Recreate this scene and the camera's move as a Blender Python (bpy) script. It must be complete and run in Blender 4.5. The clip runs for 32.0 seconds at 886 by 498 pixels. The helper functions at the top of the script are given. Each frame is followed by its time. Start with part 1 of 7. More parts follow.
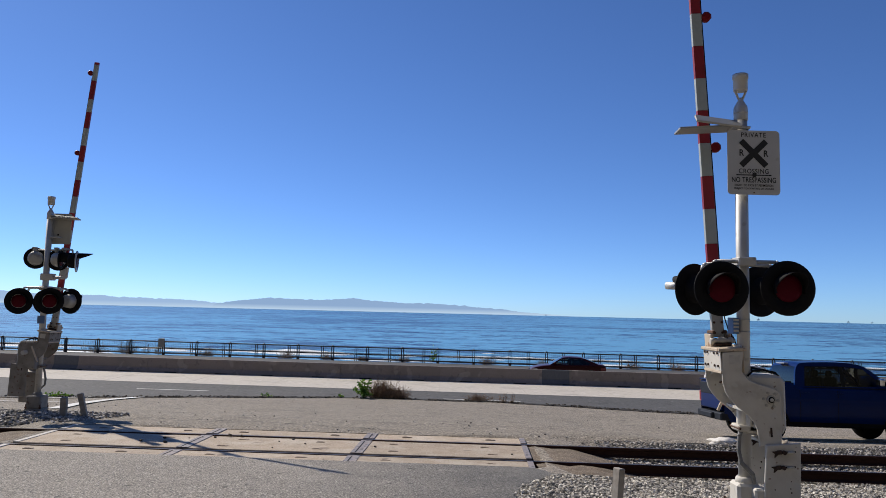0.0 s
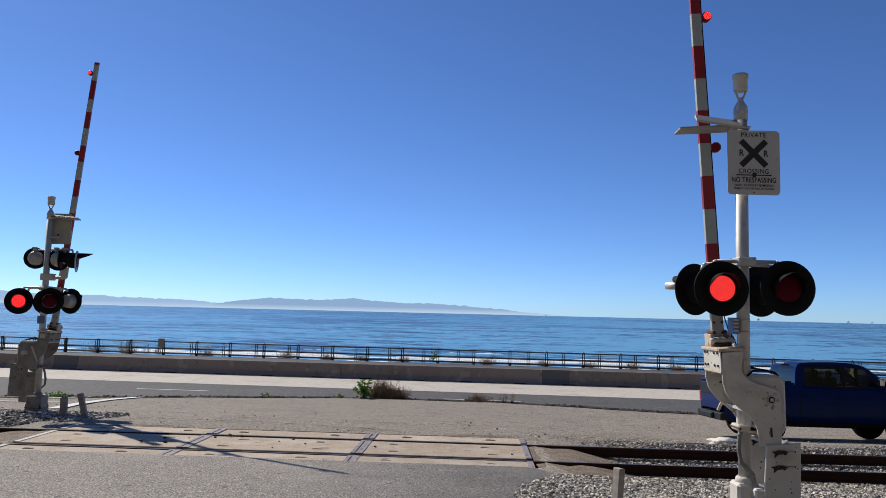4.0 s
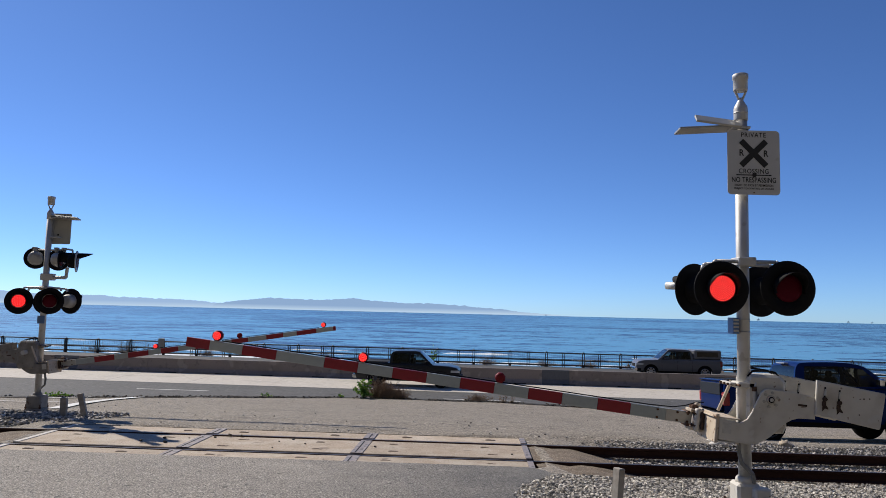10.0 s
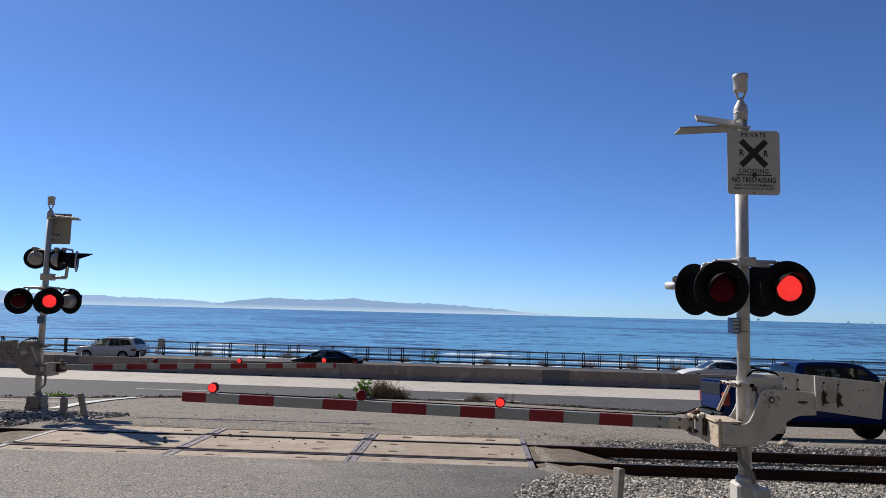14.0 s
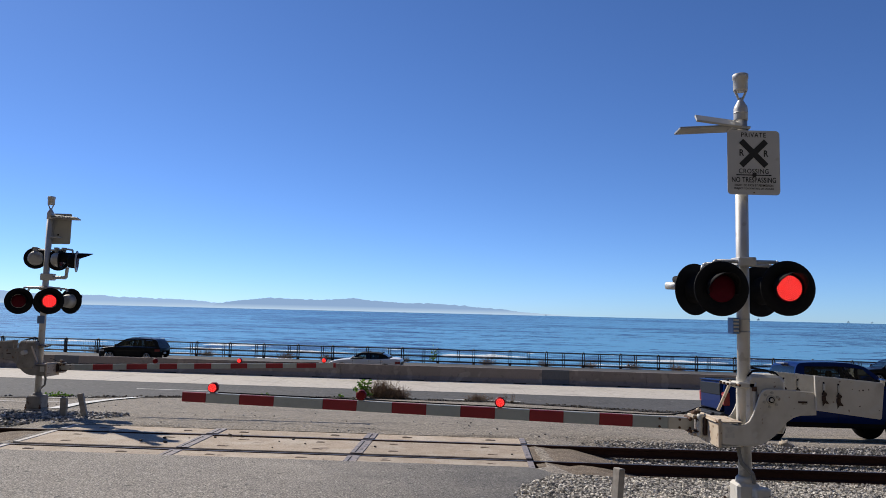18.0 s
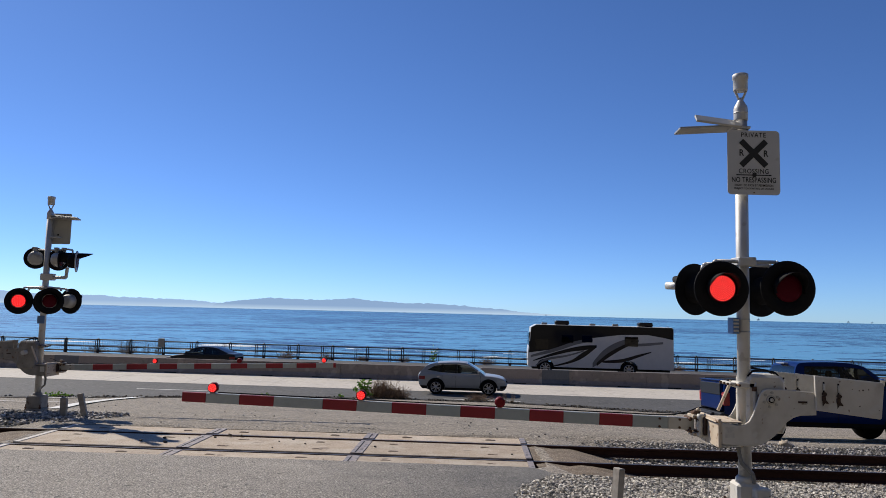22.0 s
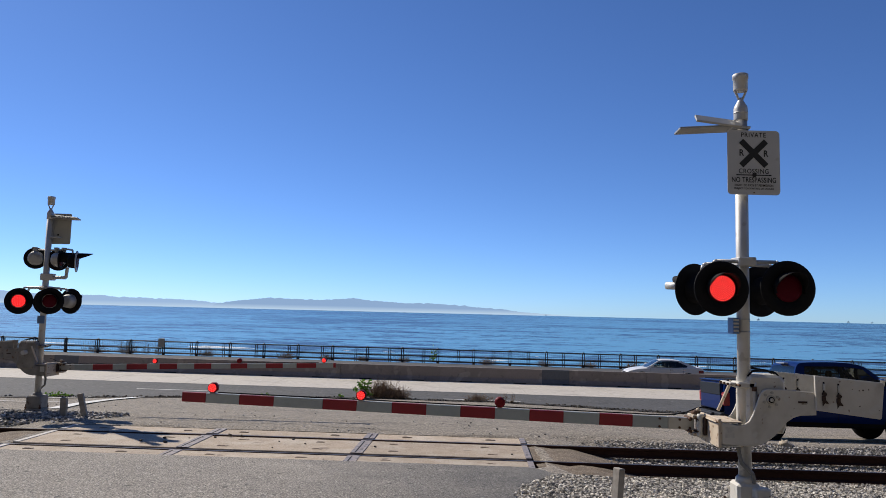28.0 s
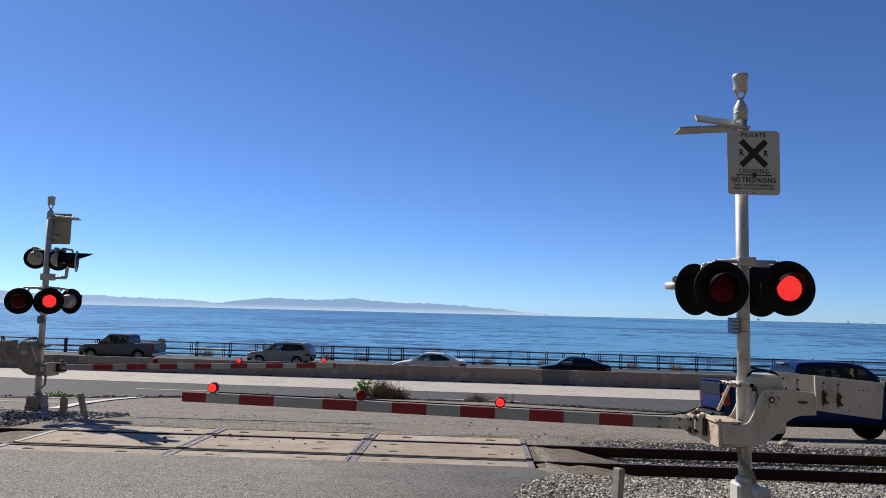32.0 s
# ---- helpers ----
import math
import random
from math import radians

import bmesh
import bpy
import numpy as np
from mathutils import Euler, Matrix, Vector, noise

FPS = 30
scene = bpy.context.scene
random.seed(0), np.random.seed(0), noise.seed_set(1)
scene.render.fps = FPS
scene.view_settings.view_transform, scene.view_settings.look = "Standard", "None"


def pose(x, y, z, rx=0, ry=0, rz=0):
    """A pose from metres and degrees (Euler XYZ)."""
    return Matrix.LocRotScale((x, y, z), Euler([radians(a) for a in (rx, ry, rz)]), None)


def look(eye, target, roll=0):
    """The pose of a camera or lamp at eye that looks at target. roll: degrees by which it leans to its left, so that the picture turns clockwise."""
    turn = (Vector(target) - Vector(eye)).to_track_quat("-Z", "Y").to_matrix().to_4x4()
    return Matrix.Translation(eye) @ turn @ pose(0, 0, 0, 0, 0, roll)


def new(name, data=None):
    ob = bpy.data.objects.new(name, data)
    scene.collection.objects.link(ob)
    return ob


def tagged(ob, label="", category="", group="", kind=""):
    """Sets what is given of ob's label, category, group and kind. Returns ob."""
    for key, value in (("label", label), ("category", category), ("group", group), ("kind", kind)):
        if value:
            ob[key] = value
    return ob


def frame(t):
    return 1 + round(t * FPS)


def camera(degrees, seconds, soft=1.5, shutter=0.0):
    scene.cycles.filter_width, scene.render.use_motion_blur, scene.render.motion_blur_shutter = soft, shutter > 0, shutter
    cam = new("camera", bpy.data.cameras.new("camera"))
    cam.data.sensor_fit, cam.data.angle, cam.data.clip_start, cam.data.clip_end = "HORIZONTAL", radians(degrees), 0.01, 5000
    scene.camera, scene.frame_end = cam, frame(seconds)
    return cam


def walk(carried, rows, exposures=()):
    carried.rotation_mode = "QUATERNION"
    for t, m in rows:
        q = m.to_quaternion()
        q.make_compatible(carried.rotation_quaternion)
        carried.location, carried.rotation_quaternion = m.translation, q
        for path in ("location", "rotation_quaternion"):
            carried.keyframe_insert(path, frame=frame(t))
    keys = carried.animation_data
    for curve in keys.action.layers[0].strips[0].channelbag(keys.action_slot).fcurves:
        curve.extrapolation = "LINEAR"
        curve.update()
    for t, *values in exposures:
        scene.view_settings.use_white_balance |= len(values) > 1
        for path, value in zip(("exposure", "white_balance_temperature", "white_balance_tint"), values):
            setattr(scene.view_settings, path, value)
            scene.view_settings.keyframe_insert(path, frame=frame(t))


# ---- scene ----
from mathutils.geometry import tessellate_polygon

cam = camera(63.0, 32.0, soft=0.55, shutter=0.0)
EYE = (0.0, 0.0, 2.45)
HERE = pose(*EYE, 90 + 5.006, 0, 0) @ pose(0, 0, 0, 0, 0, 1.392)
walk(cam, [(0.0, HERE), (32.0, HERE)], exposures=[(0.0, 0.0), (32.0, 0.0)])

# ---- daylight: clear sky, sun ahead of the camera and to the left ----
SUN_UP, SUN_LEFT = 39.2, 46.8
world = bpy.data.worlds.new("sky")
scene.world = world
world.use_nodes = True
wn, wl = world.node_tree.nodes, world.node_tree.links
sky = wn.new("ShaderNodeTexSky")
sky.sky_type, sky.sun_disc = "NISHITA", False
sky.sun_elevation, sky.sun_rotation = radians(SUN_UP), radians(-SUN_LEFT)
sky.air_density, sky.dust_density, sky.ozone_density, sky.altitude = 0.6, 0.1, 3.4, 0.0
wn["Background"].inputs["Strength"].default_value = 0.1
clear = wn.new("ShaderNodeMix")
clear.data_type, clear.blend_type = "RGBA", "MULTIPLY"
clear.inputs[0].default_value, clear.inputs[7].default_value = 1.0, (0.69, 0.925, 1.27, 1)
wl.new(sky.outputs[0], clear.inputs[6])
wl.new(clear.outputs[2], wn["Background"].inputs["Color"])
sun = new("sun", bpy.data.lights.new("sun", "SUN"))
sun.data.energy, sun.data.angle, sun.data.color = 5.0, radians(0.53), (1.0, 0.92, 0.8)
SUN_DIR = Vector((-math.sin(radians(SUN_LEFT)) * math.cos(radians(SUN_UP)), math.cos(radians(SUN_LEFT)) * math.cos(radians(SUN_UP)), math.sin(radians(SUN_UP))))
sun.matrix_basis = look(tuple(SUN_DIR * 50), (0, 0, 0))


# ---- materials ----
def surface(name, colour, rough=0.6, metal=0.0, second=None, scale=8.0, amount=0.5, bump=0.0, bump_scale=60.0, coat=0.0,
            stain=None, stain_scale=1.2, stain_at=0.55, vary=0.0, island=0.0, sharp=0.15, spec=0.5, stain_amount=0.8, speck=()):
    """A node material: base colour, a second colour by fine noise, stains by coarse noise, relief, and tone that varies by object or piece."""
    m = bpy.data.materials.new(name)
    m.use_nodes = True
    n, l = m.node_tree.nodes, m.node_tree.links
    b = n["Principled BSDF"]
    b.inputs["Roughness"].default_value, b.inputs["Metallic"].default_value = rough, metal
    b.inputs["Coat Weight"].default_value, b.inputs["Specular IOR Level"].default_value = coat, spec
    b.inputs["Coat Roughness"].default_value = 0.05
    tc = n.new("ShaderNodeTexCoord")
    out = None
    rgb = n.new("ShaderNodeRGB")
    rgb.outputs[0].default_value = (*colour, 1)
    out = rgb.outputs[0]

    def mixed(a, fac, col):
        x = n.new("ShaderNodeMix")
        x.data_type = "RGBA"
        l.new(fac, x.inputs[0])
        l.new(a, x.inputs[6])
        x.inputs[7].default_value = (*col, 1)
        return x.outputs[2]

    def noisy(sc, lo, hi, top, detail=5.0):
        t = n.new("ShaderNodeTexNoise")
        t.inputs["Scale"].default_value, t.inputs["Detail"].default_value = sc, detail
        l.new(tc.outputs["Object"], t.inputs["Vector"])
        r = n.new("ShaderNodeMapRange")
        r.inputs[1].default_value, r.inputs[2].default_value, r.inputs[4].default_value = lo, hi, top
        l.new(t.outputs["Fac"], r.inputs[0])
        return r.outputs[0], t.outputs["Fac"]

    if second:
        f, _ = noisy(scale, 0.5 - sharp, 0.5 + sharp, amount)
        out = mixed(out, f, second)
    if stain:
        f, _ = noisy(stain_scale, stain_at, stain_at + 0.18, stain_amount)
        out = mixed(out, f, stain)
    for col, sc, at, amt in speck:   # grains, pits and chips on top
        f, _ = noisy(sc, at, at + 0.05, amt, 1.5)
        out = mixed(out, f, col)
    if vary or island:
        h = n.new("ShaderNodeHueSaturation")
        r = n.new("ShaderNodeMapRange")
        k = vary or island
        r.inputs[3].default_value, r.inputs[4].default_value = 1 - k, 1 + k
        if island:
            l.new(n.new("ShaderNodeNewGeometry").outputs["Random Per Island"], r.inputs[0])
        else:
            l.new(n.new("ShaderNodeObjectInfo").outputs["Random"], r.inputs[0])
        l.new(r.outputs[0], h.inputs["Value"])
        l.new(out, h.inputs["Color"])
        out = h.outputs[0]
    l.new(out, b.inputs["Base Color"])
    if bump:
        _, fac = noisy(bump_scale, 0, 1, 1)
        bp = n.new("ShaderNodeBump")
        bp.inputs["Strength"].default_value, bp.inputs["Distance"].default_value = bump, 0.02
        l.new(fac, bp.inputs["Height"])
        l.new(bp.outputs[0], b.inputs["Normal"])
    return m


def glowing(name, colour, strength):
    m = surface(name, colour, 0.4)
    b = m.node_tree.nodes["Principled BSDF"]
    b.inputs["Emission Color"].default_value = (*colour, 1)
    b.inputs["Emission Strength"].default_value = strength
    return m


ASPHALT = surface("asphalt", (0.28, 0.25, 0.212), 0.9, second=(0.22, 0.197, 0.168), scale=9, amount=0.8, sharp=0.1, bump=1.0, bump_scale=60,
                  stain=(0.38, 0.34, 0.285), stain_scale=0.5, stain_at=0.48, stain_amount=0.7,
                  speck=(((0.05, 0.046, 0.041), 46, 0.53, 0.8), ((0.56, 0.51, 0.44), 43, 0.575, 0.85), ((0.03, 0.028, 0.026), 7, 0.68, 0.6)))


def newer_towards(m, lo, hi, colour, amount):
    """Newer, darker surfacing that sets in along x with a ragged border."""
    n, l = m.node_tree.nodes, m.node_tree.links
    b = n["Principled BSDF"]
    was = b.inputs["Base Color"].links[0].from_socket
    tc, sep, nz = n.new("ShaderNodeTexCoord"), n.new("ShaderNodeSeparateXYZ"), n.new("ShaderNodeTexNoise")
    nz.inputs["Scale"].default_value, nz.inputs["Detail"].default_value = 1.3, 6.0
    ad, r, x = n.new("ShaderNodeMath"), n.new("ShaderNodeMapRange"), n.new("ShaderNodeMix")
    ad.operation, ad.inputs[1].default_value = "MULTIPLY_ADD", 3.0
    x.data_type, x.blend_type = "RGBA", "MULTIPLY"
    l.new(tc.outputs["Object"], sep.inputs[0])
    l.new(tc.outputs["Object"], nz.inputs["Vector"])
    l.new(nz.outputs["Fac"], ad.inputs[0])
    l.new(sep.outputs["X"], ad.inputs[2])
    l.new(ad.outputs[0], r.inputs[0])
    r.inputs[1].default_value, r.inputs[2].default_value, r.inputs[4].default_value = lo + 1.5, hi + 1.5, amount
    l.new(r.outputs[0], x.inputs[0])
    l.new(was, x.inputs[6])
    x.inputs[7].default_value = (*colour, 1)
    l.new(x.outputs[2], b.inputs["Base Color"])


newer_towards(ASPHALT, -2.2, 1.3, (0.42, 0.44, 0.47), 0.95)
APRON = surface("dusty_apron", (0.265, 0.228, 0.181), 0.95, second=(0.195, 0.168, 0.134), scale=6, amount=0.8, sharp=0.1, bump=0.9, bump_scale=35,
                stain=(0.178, 0.154, 0.122), stain_scale=0.8, stain_at=0.5, stain_amount=0.75,
                speck=(((0.065, 0.057, 0.047), 24, 0.55, 0.9), ((0.44, 0.39, 0.325), 21, 0.58, 0.85), ((0.06, 0.053, 0.045), 2.6, 0.66, 0.5)))
DIRT = surface("brown_dirt", (0.21, 0.163, 0.115), 0.95, second=(0.13, 0.1, 0.072), scale=5, amount=0.7, sharp=0.1, bump=0.9, bump_scale=50, speck=(((0.1, 0.074, 0.05), 40, 0.55, 0.8), ((0.42, 0.34, 0.24), 36, 0.6, 0.7)))
ROAD = surface("road_asphalt", (0.078, 0.078, 0.078), 0.85, second=(0.105, 0.103, 0.1), scale=40, amount=0.6, bump=0.3, spec=0.3, stain=(0.058, 0.058, 0.058), stain_scale=0.35, stain_at=0.55, speck=(((0.14, 0.137, 0.13), 5, 0.6, 0.6), ((0.04, 0.04, 0.04), 4, 0.62, 0.6)))
ROAD_CONCRETE = surface("road_concrete", (0.53, 0.485, 0.425), 0.85, second=(0.47, 0.43, 0.37), scale=25, amount=0.6, bump=0.2, stain=(0.36, 0.33, 0.29), stain_scale=0.5, vary=0.06, speck=(((0.33, 0.3, 0.26), 3.5, 0.6, 0.5), ((0.62, 0.58, 0.52), 2.4, 0.6, 0.5)))
PANEL = surface("panel_concrete", (0.44, 0.352, 0.266), 0.88, second=(0.34, 0.268, 0.19), scale=4, amount=0.8, bump=0.4, bump_scale=70,
                stain=(0.51, 0.445, 0.36), stain_scale=1.3, stain_at=0.5, stain_amount=0.7, vary=0.1,
                speck=(((0.2, 0.155, 0.115), 30, 0.6, 0.6), ((0.56, 0.5, 0.43), 26, 0.62, 0.6), ((0.16, 0.125, 0.1), 3.2, 0.66, 0.55)))
PANEL_WORN = surface("panel_worn", (0.33, 0.26, 0.2), 0.9, second=(0.24, 0.185, 0.14), scale=30)
SLOT = surface("dirty_pocket", (0.06, 0.045, 0.035), 0.95, second=(0.1, 0.075, 0.055), scale=40)
EDGE_STRIP = surface("pale_edge_strip", (0.55, 0.52, 0.49), 0.8, second=(0.42, 0.38, 0.34), scale=9, amount=0.7)
BARRIER = surface("barrier_concrete", (0.255, 0.215, 0.195), 0.9, second=(0.22, 0.185, 0.155), scale=12, amount=0.6, bump=0.3, bump_scale=40,
                  stain=(0.2, 0.17, 0.145), stain_scale=0.9, stain_at=0.52, stain_amount=0.6, vary=0.08, speck=(((0.15, 0.13, 0.115), 3.0, 0.62, 0.5), ((0.4, 0.36, 0.31), 1.4, 0.63, 0.4)))
PATCH = surface("grey_patch_concrete", (0.13, 0.135, 0.145), 0.9, second=(0.1, 0.104, 0.11), scale=10, bump=0.2)
LINE = surface("road_paint", (0.7, 0.69, 0.66), 0.8, second=(0.45, 0.44, 0.41), scale=14, amount=0.6)
RAIL = surface("rail_rust", (0.04, 0.021, 0.017), 0.9, spec=0.08, second=(0.05, 0.026, 0.02), scale=14, amount=0.6, bump=0.2)
RAIL_TOP = surface("rail_polished", (0.13, 0.12, 0.12), 0.4, metal=0.6, second=(0.06, 0.05, 0.045), scale=9)
RUBBER = surface("rubber_seal", (0.035, 0.034, 0.034), 0.8, second=(0.07, 0.065, 0.06), scale=20)
PLATE = surface("steel_plate_worn", (0.21, 0.195, 0.215), 0.7, metal=0.2, second=(0.38, 0.31, 0.25), scale=7, amount=0.45, sharp=0.08, bump=0.2, speck=(((0.05, 0.047, 0.06), 11, 0.58, 0.7),))
TIE = surface("tie_wood", (0.16, 0.125, 0.09), 0.95, second=(0.08, 0.062, 0.048), scale=16, amount=0.8, bump=0.6, vary=0.2)
# fines darkened to near black, painting in shade between the stones
SHADED_SOIL = surface("shaded_ballast_fines", (0.04, 0.036, 0.031), 0.95, second=(0.02, 0.018, 0.016), scale=40, bump=0.6)
STONE = surface("ballast_stone", (0.52, 0.48, 0.415), 0.9, second=(0.3, 0.276, 0.24), scale=30, amount=0.6, bump=0.4, island=0.75)
DEBRIS = surface("edge_debris", (0.09, 0.075, 0.058), 0.95, second=(0.05, 0.042, 0.034), scale=20, island=0.6)
STONE_DARK = surface("ballast_stone_grey", (0.41, 0.392, 0.36), 0.9, second=(0.22, 0.182, 0.168), scale=30, amount=0.6, bump=0.4, island=0.75)
PAINT = surface("signal_paint", (0.6, 0.57, 0.51), 0.65, second=(0.51, 0.48, 0.425), scale=5, amount=0.7, bump=0.12, bump_scale=30,
                stain=(0.34, 0.3, 0.25), stain_scale=2.6, stain_at=0.56, stain_amount=0.6, speck=(((0.2, 0.13, 0.09), 16, 0.68, 0.8), ((0.57, 0.56, 0.52), 9, 0.62, 0.6)))
GALV = surface("aluminium_mast", (0.56, 0.55, 0.53), 0.5, metal=0.3, second=(0.44, 0.43, 0.41), scale=4, amount=0.7, bump=0.08, speck=(((0.3, 0.27, 0.235), 9, 0.64, 0.5),))
RUST = surface("rusty_steel", (0.15, 0.078, 0.046), 0.8, metal=0.3, second=(0.06, 0.035, 0.025), scale=20, amount=0.8, bump=0.3)
TAG_PALE = surface("faded_plate", (0.55, 0.53, 0.48), 0.5, second=(0.42, 0.4, 0.37), scale=26, amount=0.7)
RUST_DARK = surface("dark_rust", (0.07, 0.04, 0.028), 0.85, metal=0.2, second=(0.03, 0.02, 0.016), scale=26, amount=0.8, bump=0.3)
BLACK = surface("black_lamp_paint", (0.008, 0.008, 0.009), 0.7, second=(0.014, 0.014, 0.015), scale=10, spec=0.12)
LENS = surface("dark_red_lens", (0.085, 0.001, 0.011), 0.5, second=(0.05, 0.0006, 0.007), scale=160, spec=0.1)
LED = glowing("red_led_glow", (1.0, 0.05, 0.045), 2.6)
LED_BOARD = glowing("red_led_board", (0.3, 0.002, 0.004), 0.08)
GATE_LENS = surface("gate_lamp_red", (0.2, 0.007, 0.012), 0.5, second=(0.13, 0.004, 0.007), scale=80, spec=0.2)
ARM_RED = surface("gate_red_sheeting", (0.27, 0.007, 0.017), 0.5, second=(0.22, 0.006, 0.013), scale=20, stain=(0.18, 0.009, 0.014), stain_scale=3, stain_at=0.6)
ARM_WHITE = surface("gate_white_sheeting", (0.38, 0.41, 0.395), 0.5, second=(0.33, 0.355, 0.345), scale=20, stain=(0.3, 0.305, 0.285), stain_scale=3, stain_at=0.58)
ARM_BARE = surface("gate_bare_alloy", (0.5, 0.49, 0.46), 0.5, metal=0.5, second=(0.4, 0.38, 0.35), scale=9)
SIGN = surface("sign_white", (0.5, 0.5, 0.5), 0.5, second=(0.45, 0.45, 0.45), scale=4, stain=(0.31, 0.305, 0.29), stain_scale=6, stain_at=0.66)
SIGN_BACK = surface("sign_back_alloy", (0.42, 0.41, 0.38), 0.5, metal=0.5, second=(0.34, 0.33, 0.3), scale=6)
SIGN_BLACK = surface("sign_black", (0.015, 0.015, 0.016), 0.6)
BLUE_TAG = surface("blue_plate", (0.08, 0.16, 0.34), 0.5, second=(0.12, 0.2, 0.36), scale=20)
FENCE = surface("fence_steel", (0.035, 0.034, 0.035), 0.55, metal=0.4, second=(0.06, 0.055, 0.05), scale=14)
WIRE = surface("fence_wire", (0.05, 0.05, 0.052), 0.6, metal=0.3)
GREY_POST = surface("weathered_post", (0.34, 0.31, 0.27), 0.85, second=(0.22, 0.19, 0.16), scale=12, amount=0.7, bump=0.2, stain=(0.25, 0.15, 0.1), stain_scale=5, stain_at=0.62)
LEAF = surface("green_leaf", (0.11, 0.23, 0.03), 0.6, second=(0.06, 0.14, 0.02), scale=9, island=0.35)


def thin_leaf(m, colour):
    """Lets sunlight glow through thin leaves."""
    n, l = m.node_tree.nodes, m.node_tree.links
    tr, mx = n.new("ShaderNodeBsdfTranslucent"), n.new("ShaderNodeMixShader")
    tr.inputs["Color"].default_value, mx.inputs[0].default_value = (*colour, 1), 0.28
    l.new(n["Principled BSDF"].outputs[0], mx.inputs[1])
    l.new(tr.outputs[0], mx.inputs[2])
    l.new(mx.outputs[0], n["Material Output"].inputs["Surface"])


thin_leaf(LEAF, (0.16, 0.28, 0.04))
TWIG = surface("dry_twig", (0.27, 0.185, 0.115), 0.95, second=(0.17, 0.11, 0.07), scale=8, island=0.4)
CLOTH = surface("white_rag", (0.72, 0.69, 0.64), 0.9, second=(0.55, 0.5, 0.44), scale=9, bump=0.3)
TYRE = surface("tyre", (0.009, 0.009, 0.009), 0.9, spec=0.1, second=(0.016, 0.016, 0.015), scale=18)
RIM = surface("alloy_rim", (0.5, 0.5, 0.51), 0.32, metal=0.6, second=(0.4, 0.4, 0.41), scale=9)
RIM_DARK = surface("dark_rim", (0.1, 0.1, 0.105), 0.35, metal=0.7)
SEAT = surface("dark_seat_cloth", (0.02, 0.02, 0.022), 0.9, second=(0.03, 0.03, 0.032), scale=14)


def window_glass(name, tint):
    """Tinted glass: lets light through by its tint and mirrors the surroundings."""
    m = bpy.data.materials.new(name)
    m.use_nodes = True
    n, l = m.node_tree.nodes, m.node_tree.links
    n.remove(n["Principled BSDF"])
    tr, gl, fr, mx = n.new("ShaderNodeBsdfTransparent"), n.new("ShaderNodeBsdfGlossy"), n.new("ShaderNodeFresnel"), n.new("ShaderNodeMixShader")
    tr.inputs["Color"].default_value = (*tint, 1)
    gl.inputs["Roughness"].default_value, fr.inputs["IOR"].default_value = 0.02, 1.5
    l.new(fr.outputs[0], mx.inputs[0])
    l.new(tr.outputs[0], mx.inputs[1])
    l.new(gl.outputs[0], mx.inputs[2])
    l.new(mx.outputs[0], n["Material Output"].inputs["Surface"])
    return m


GLASS = window_glass("privacy_glass", (0.1, 0.11, 0.115))
GLASS_CLEAR = window_glass("tinted_glass", (0.5, 0.54, 0.52))
TRIM = surface("black_trim", (0.012, 0.012, 0.013), 0.7, spec=0.15)
GLOSS_BLACK = surface("gloss_black_trim", (0.006, 0.006, 0.007), 0.25, spec=0.3)
CHROME = surface("chrome", (0.7, 0.7, 0.7), 0.12, metal=1.0)
TAIL = surface("tail_lamp", (0.24, 0.008, 0.012), 0.3, coat=0.2)
LAMP_EDGE = surface("tail_lamp_edge", (0.6, 0.16, 0.15), 0.3)
HEAD = surface("head_lamp", (0.6, 0.62, 0.64), 0.1, metal=0.3, coat=0.6)


def paint(name, colour, metal=0.25):
    m = surface(name, colour, 0.4, metal=metal, coat=0.28, spec=0.12, second=tuple(c * 0.9 for c in colour), scale=2.5, amount=0.5)
    return m


# ---- mesh helpers ----
def part(name, bm, material, parent=None, label="", smooth=False):
    """Links a bmesh as one mesh object under a thing or a part."""
    me = bpy.data.meshes.new(name)
    bm.to_mesh(me)
    bm.free()
    for mat in material if isinstance(material, (list, tuple)) else [material]:
        me.materials.append(mat)
    if smooth:
        for p in me.polygons:
            p.use_smooth = True
    ob = new(name, me)
    ob.parent = parent
    if label:
        ob["label"] = label
    return ob


def thing(name, m, label, category, group="", kind=""):
    ob = new(name)
    ob.empty_display_size = 0.2
    ob.matrix_basis = m
    return tagged(ob, label, category, group, kind)


def box(bm, x0, x1, y0, y1, z0, z1, bevel=0.0, m=None, mat=0):
    v = [bm.verts.new((x, y, z)) for x in (x0, x1) for y in (y0, y1) for z in (z0, z1)]
    fs = [bm.faces.new([v[i] for i in f]) for f in ((0, 1, 3, 2), (4, 6, 7, 5), (0, 4, 5, 1), (2, 3, 7, 6), (0, 2, 6, 4), (1, 5, 7, 3))]
    for f in fs:
        f.material_index = mat
    geom = v
    if bevel:
        es = list({e for f in fs for e in f.edges})
        r = bmesh.ops.bevel(bm, geom=es, offset=bevel, segments=1, affect="EDGES", profile=0.5)
        geom = list({w for f in r["faces"] for w in f.verts} | {w for f in fs if f.is_valid for w in f.verts})
        for f in r["faces"]:
            f.material_index = mat
    if m is not None:
        bmesh.ops.transform(bm, matrix=m, verts=geom)
    return bm


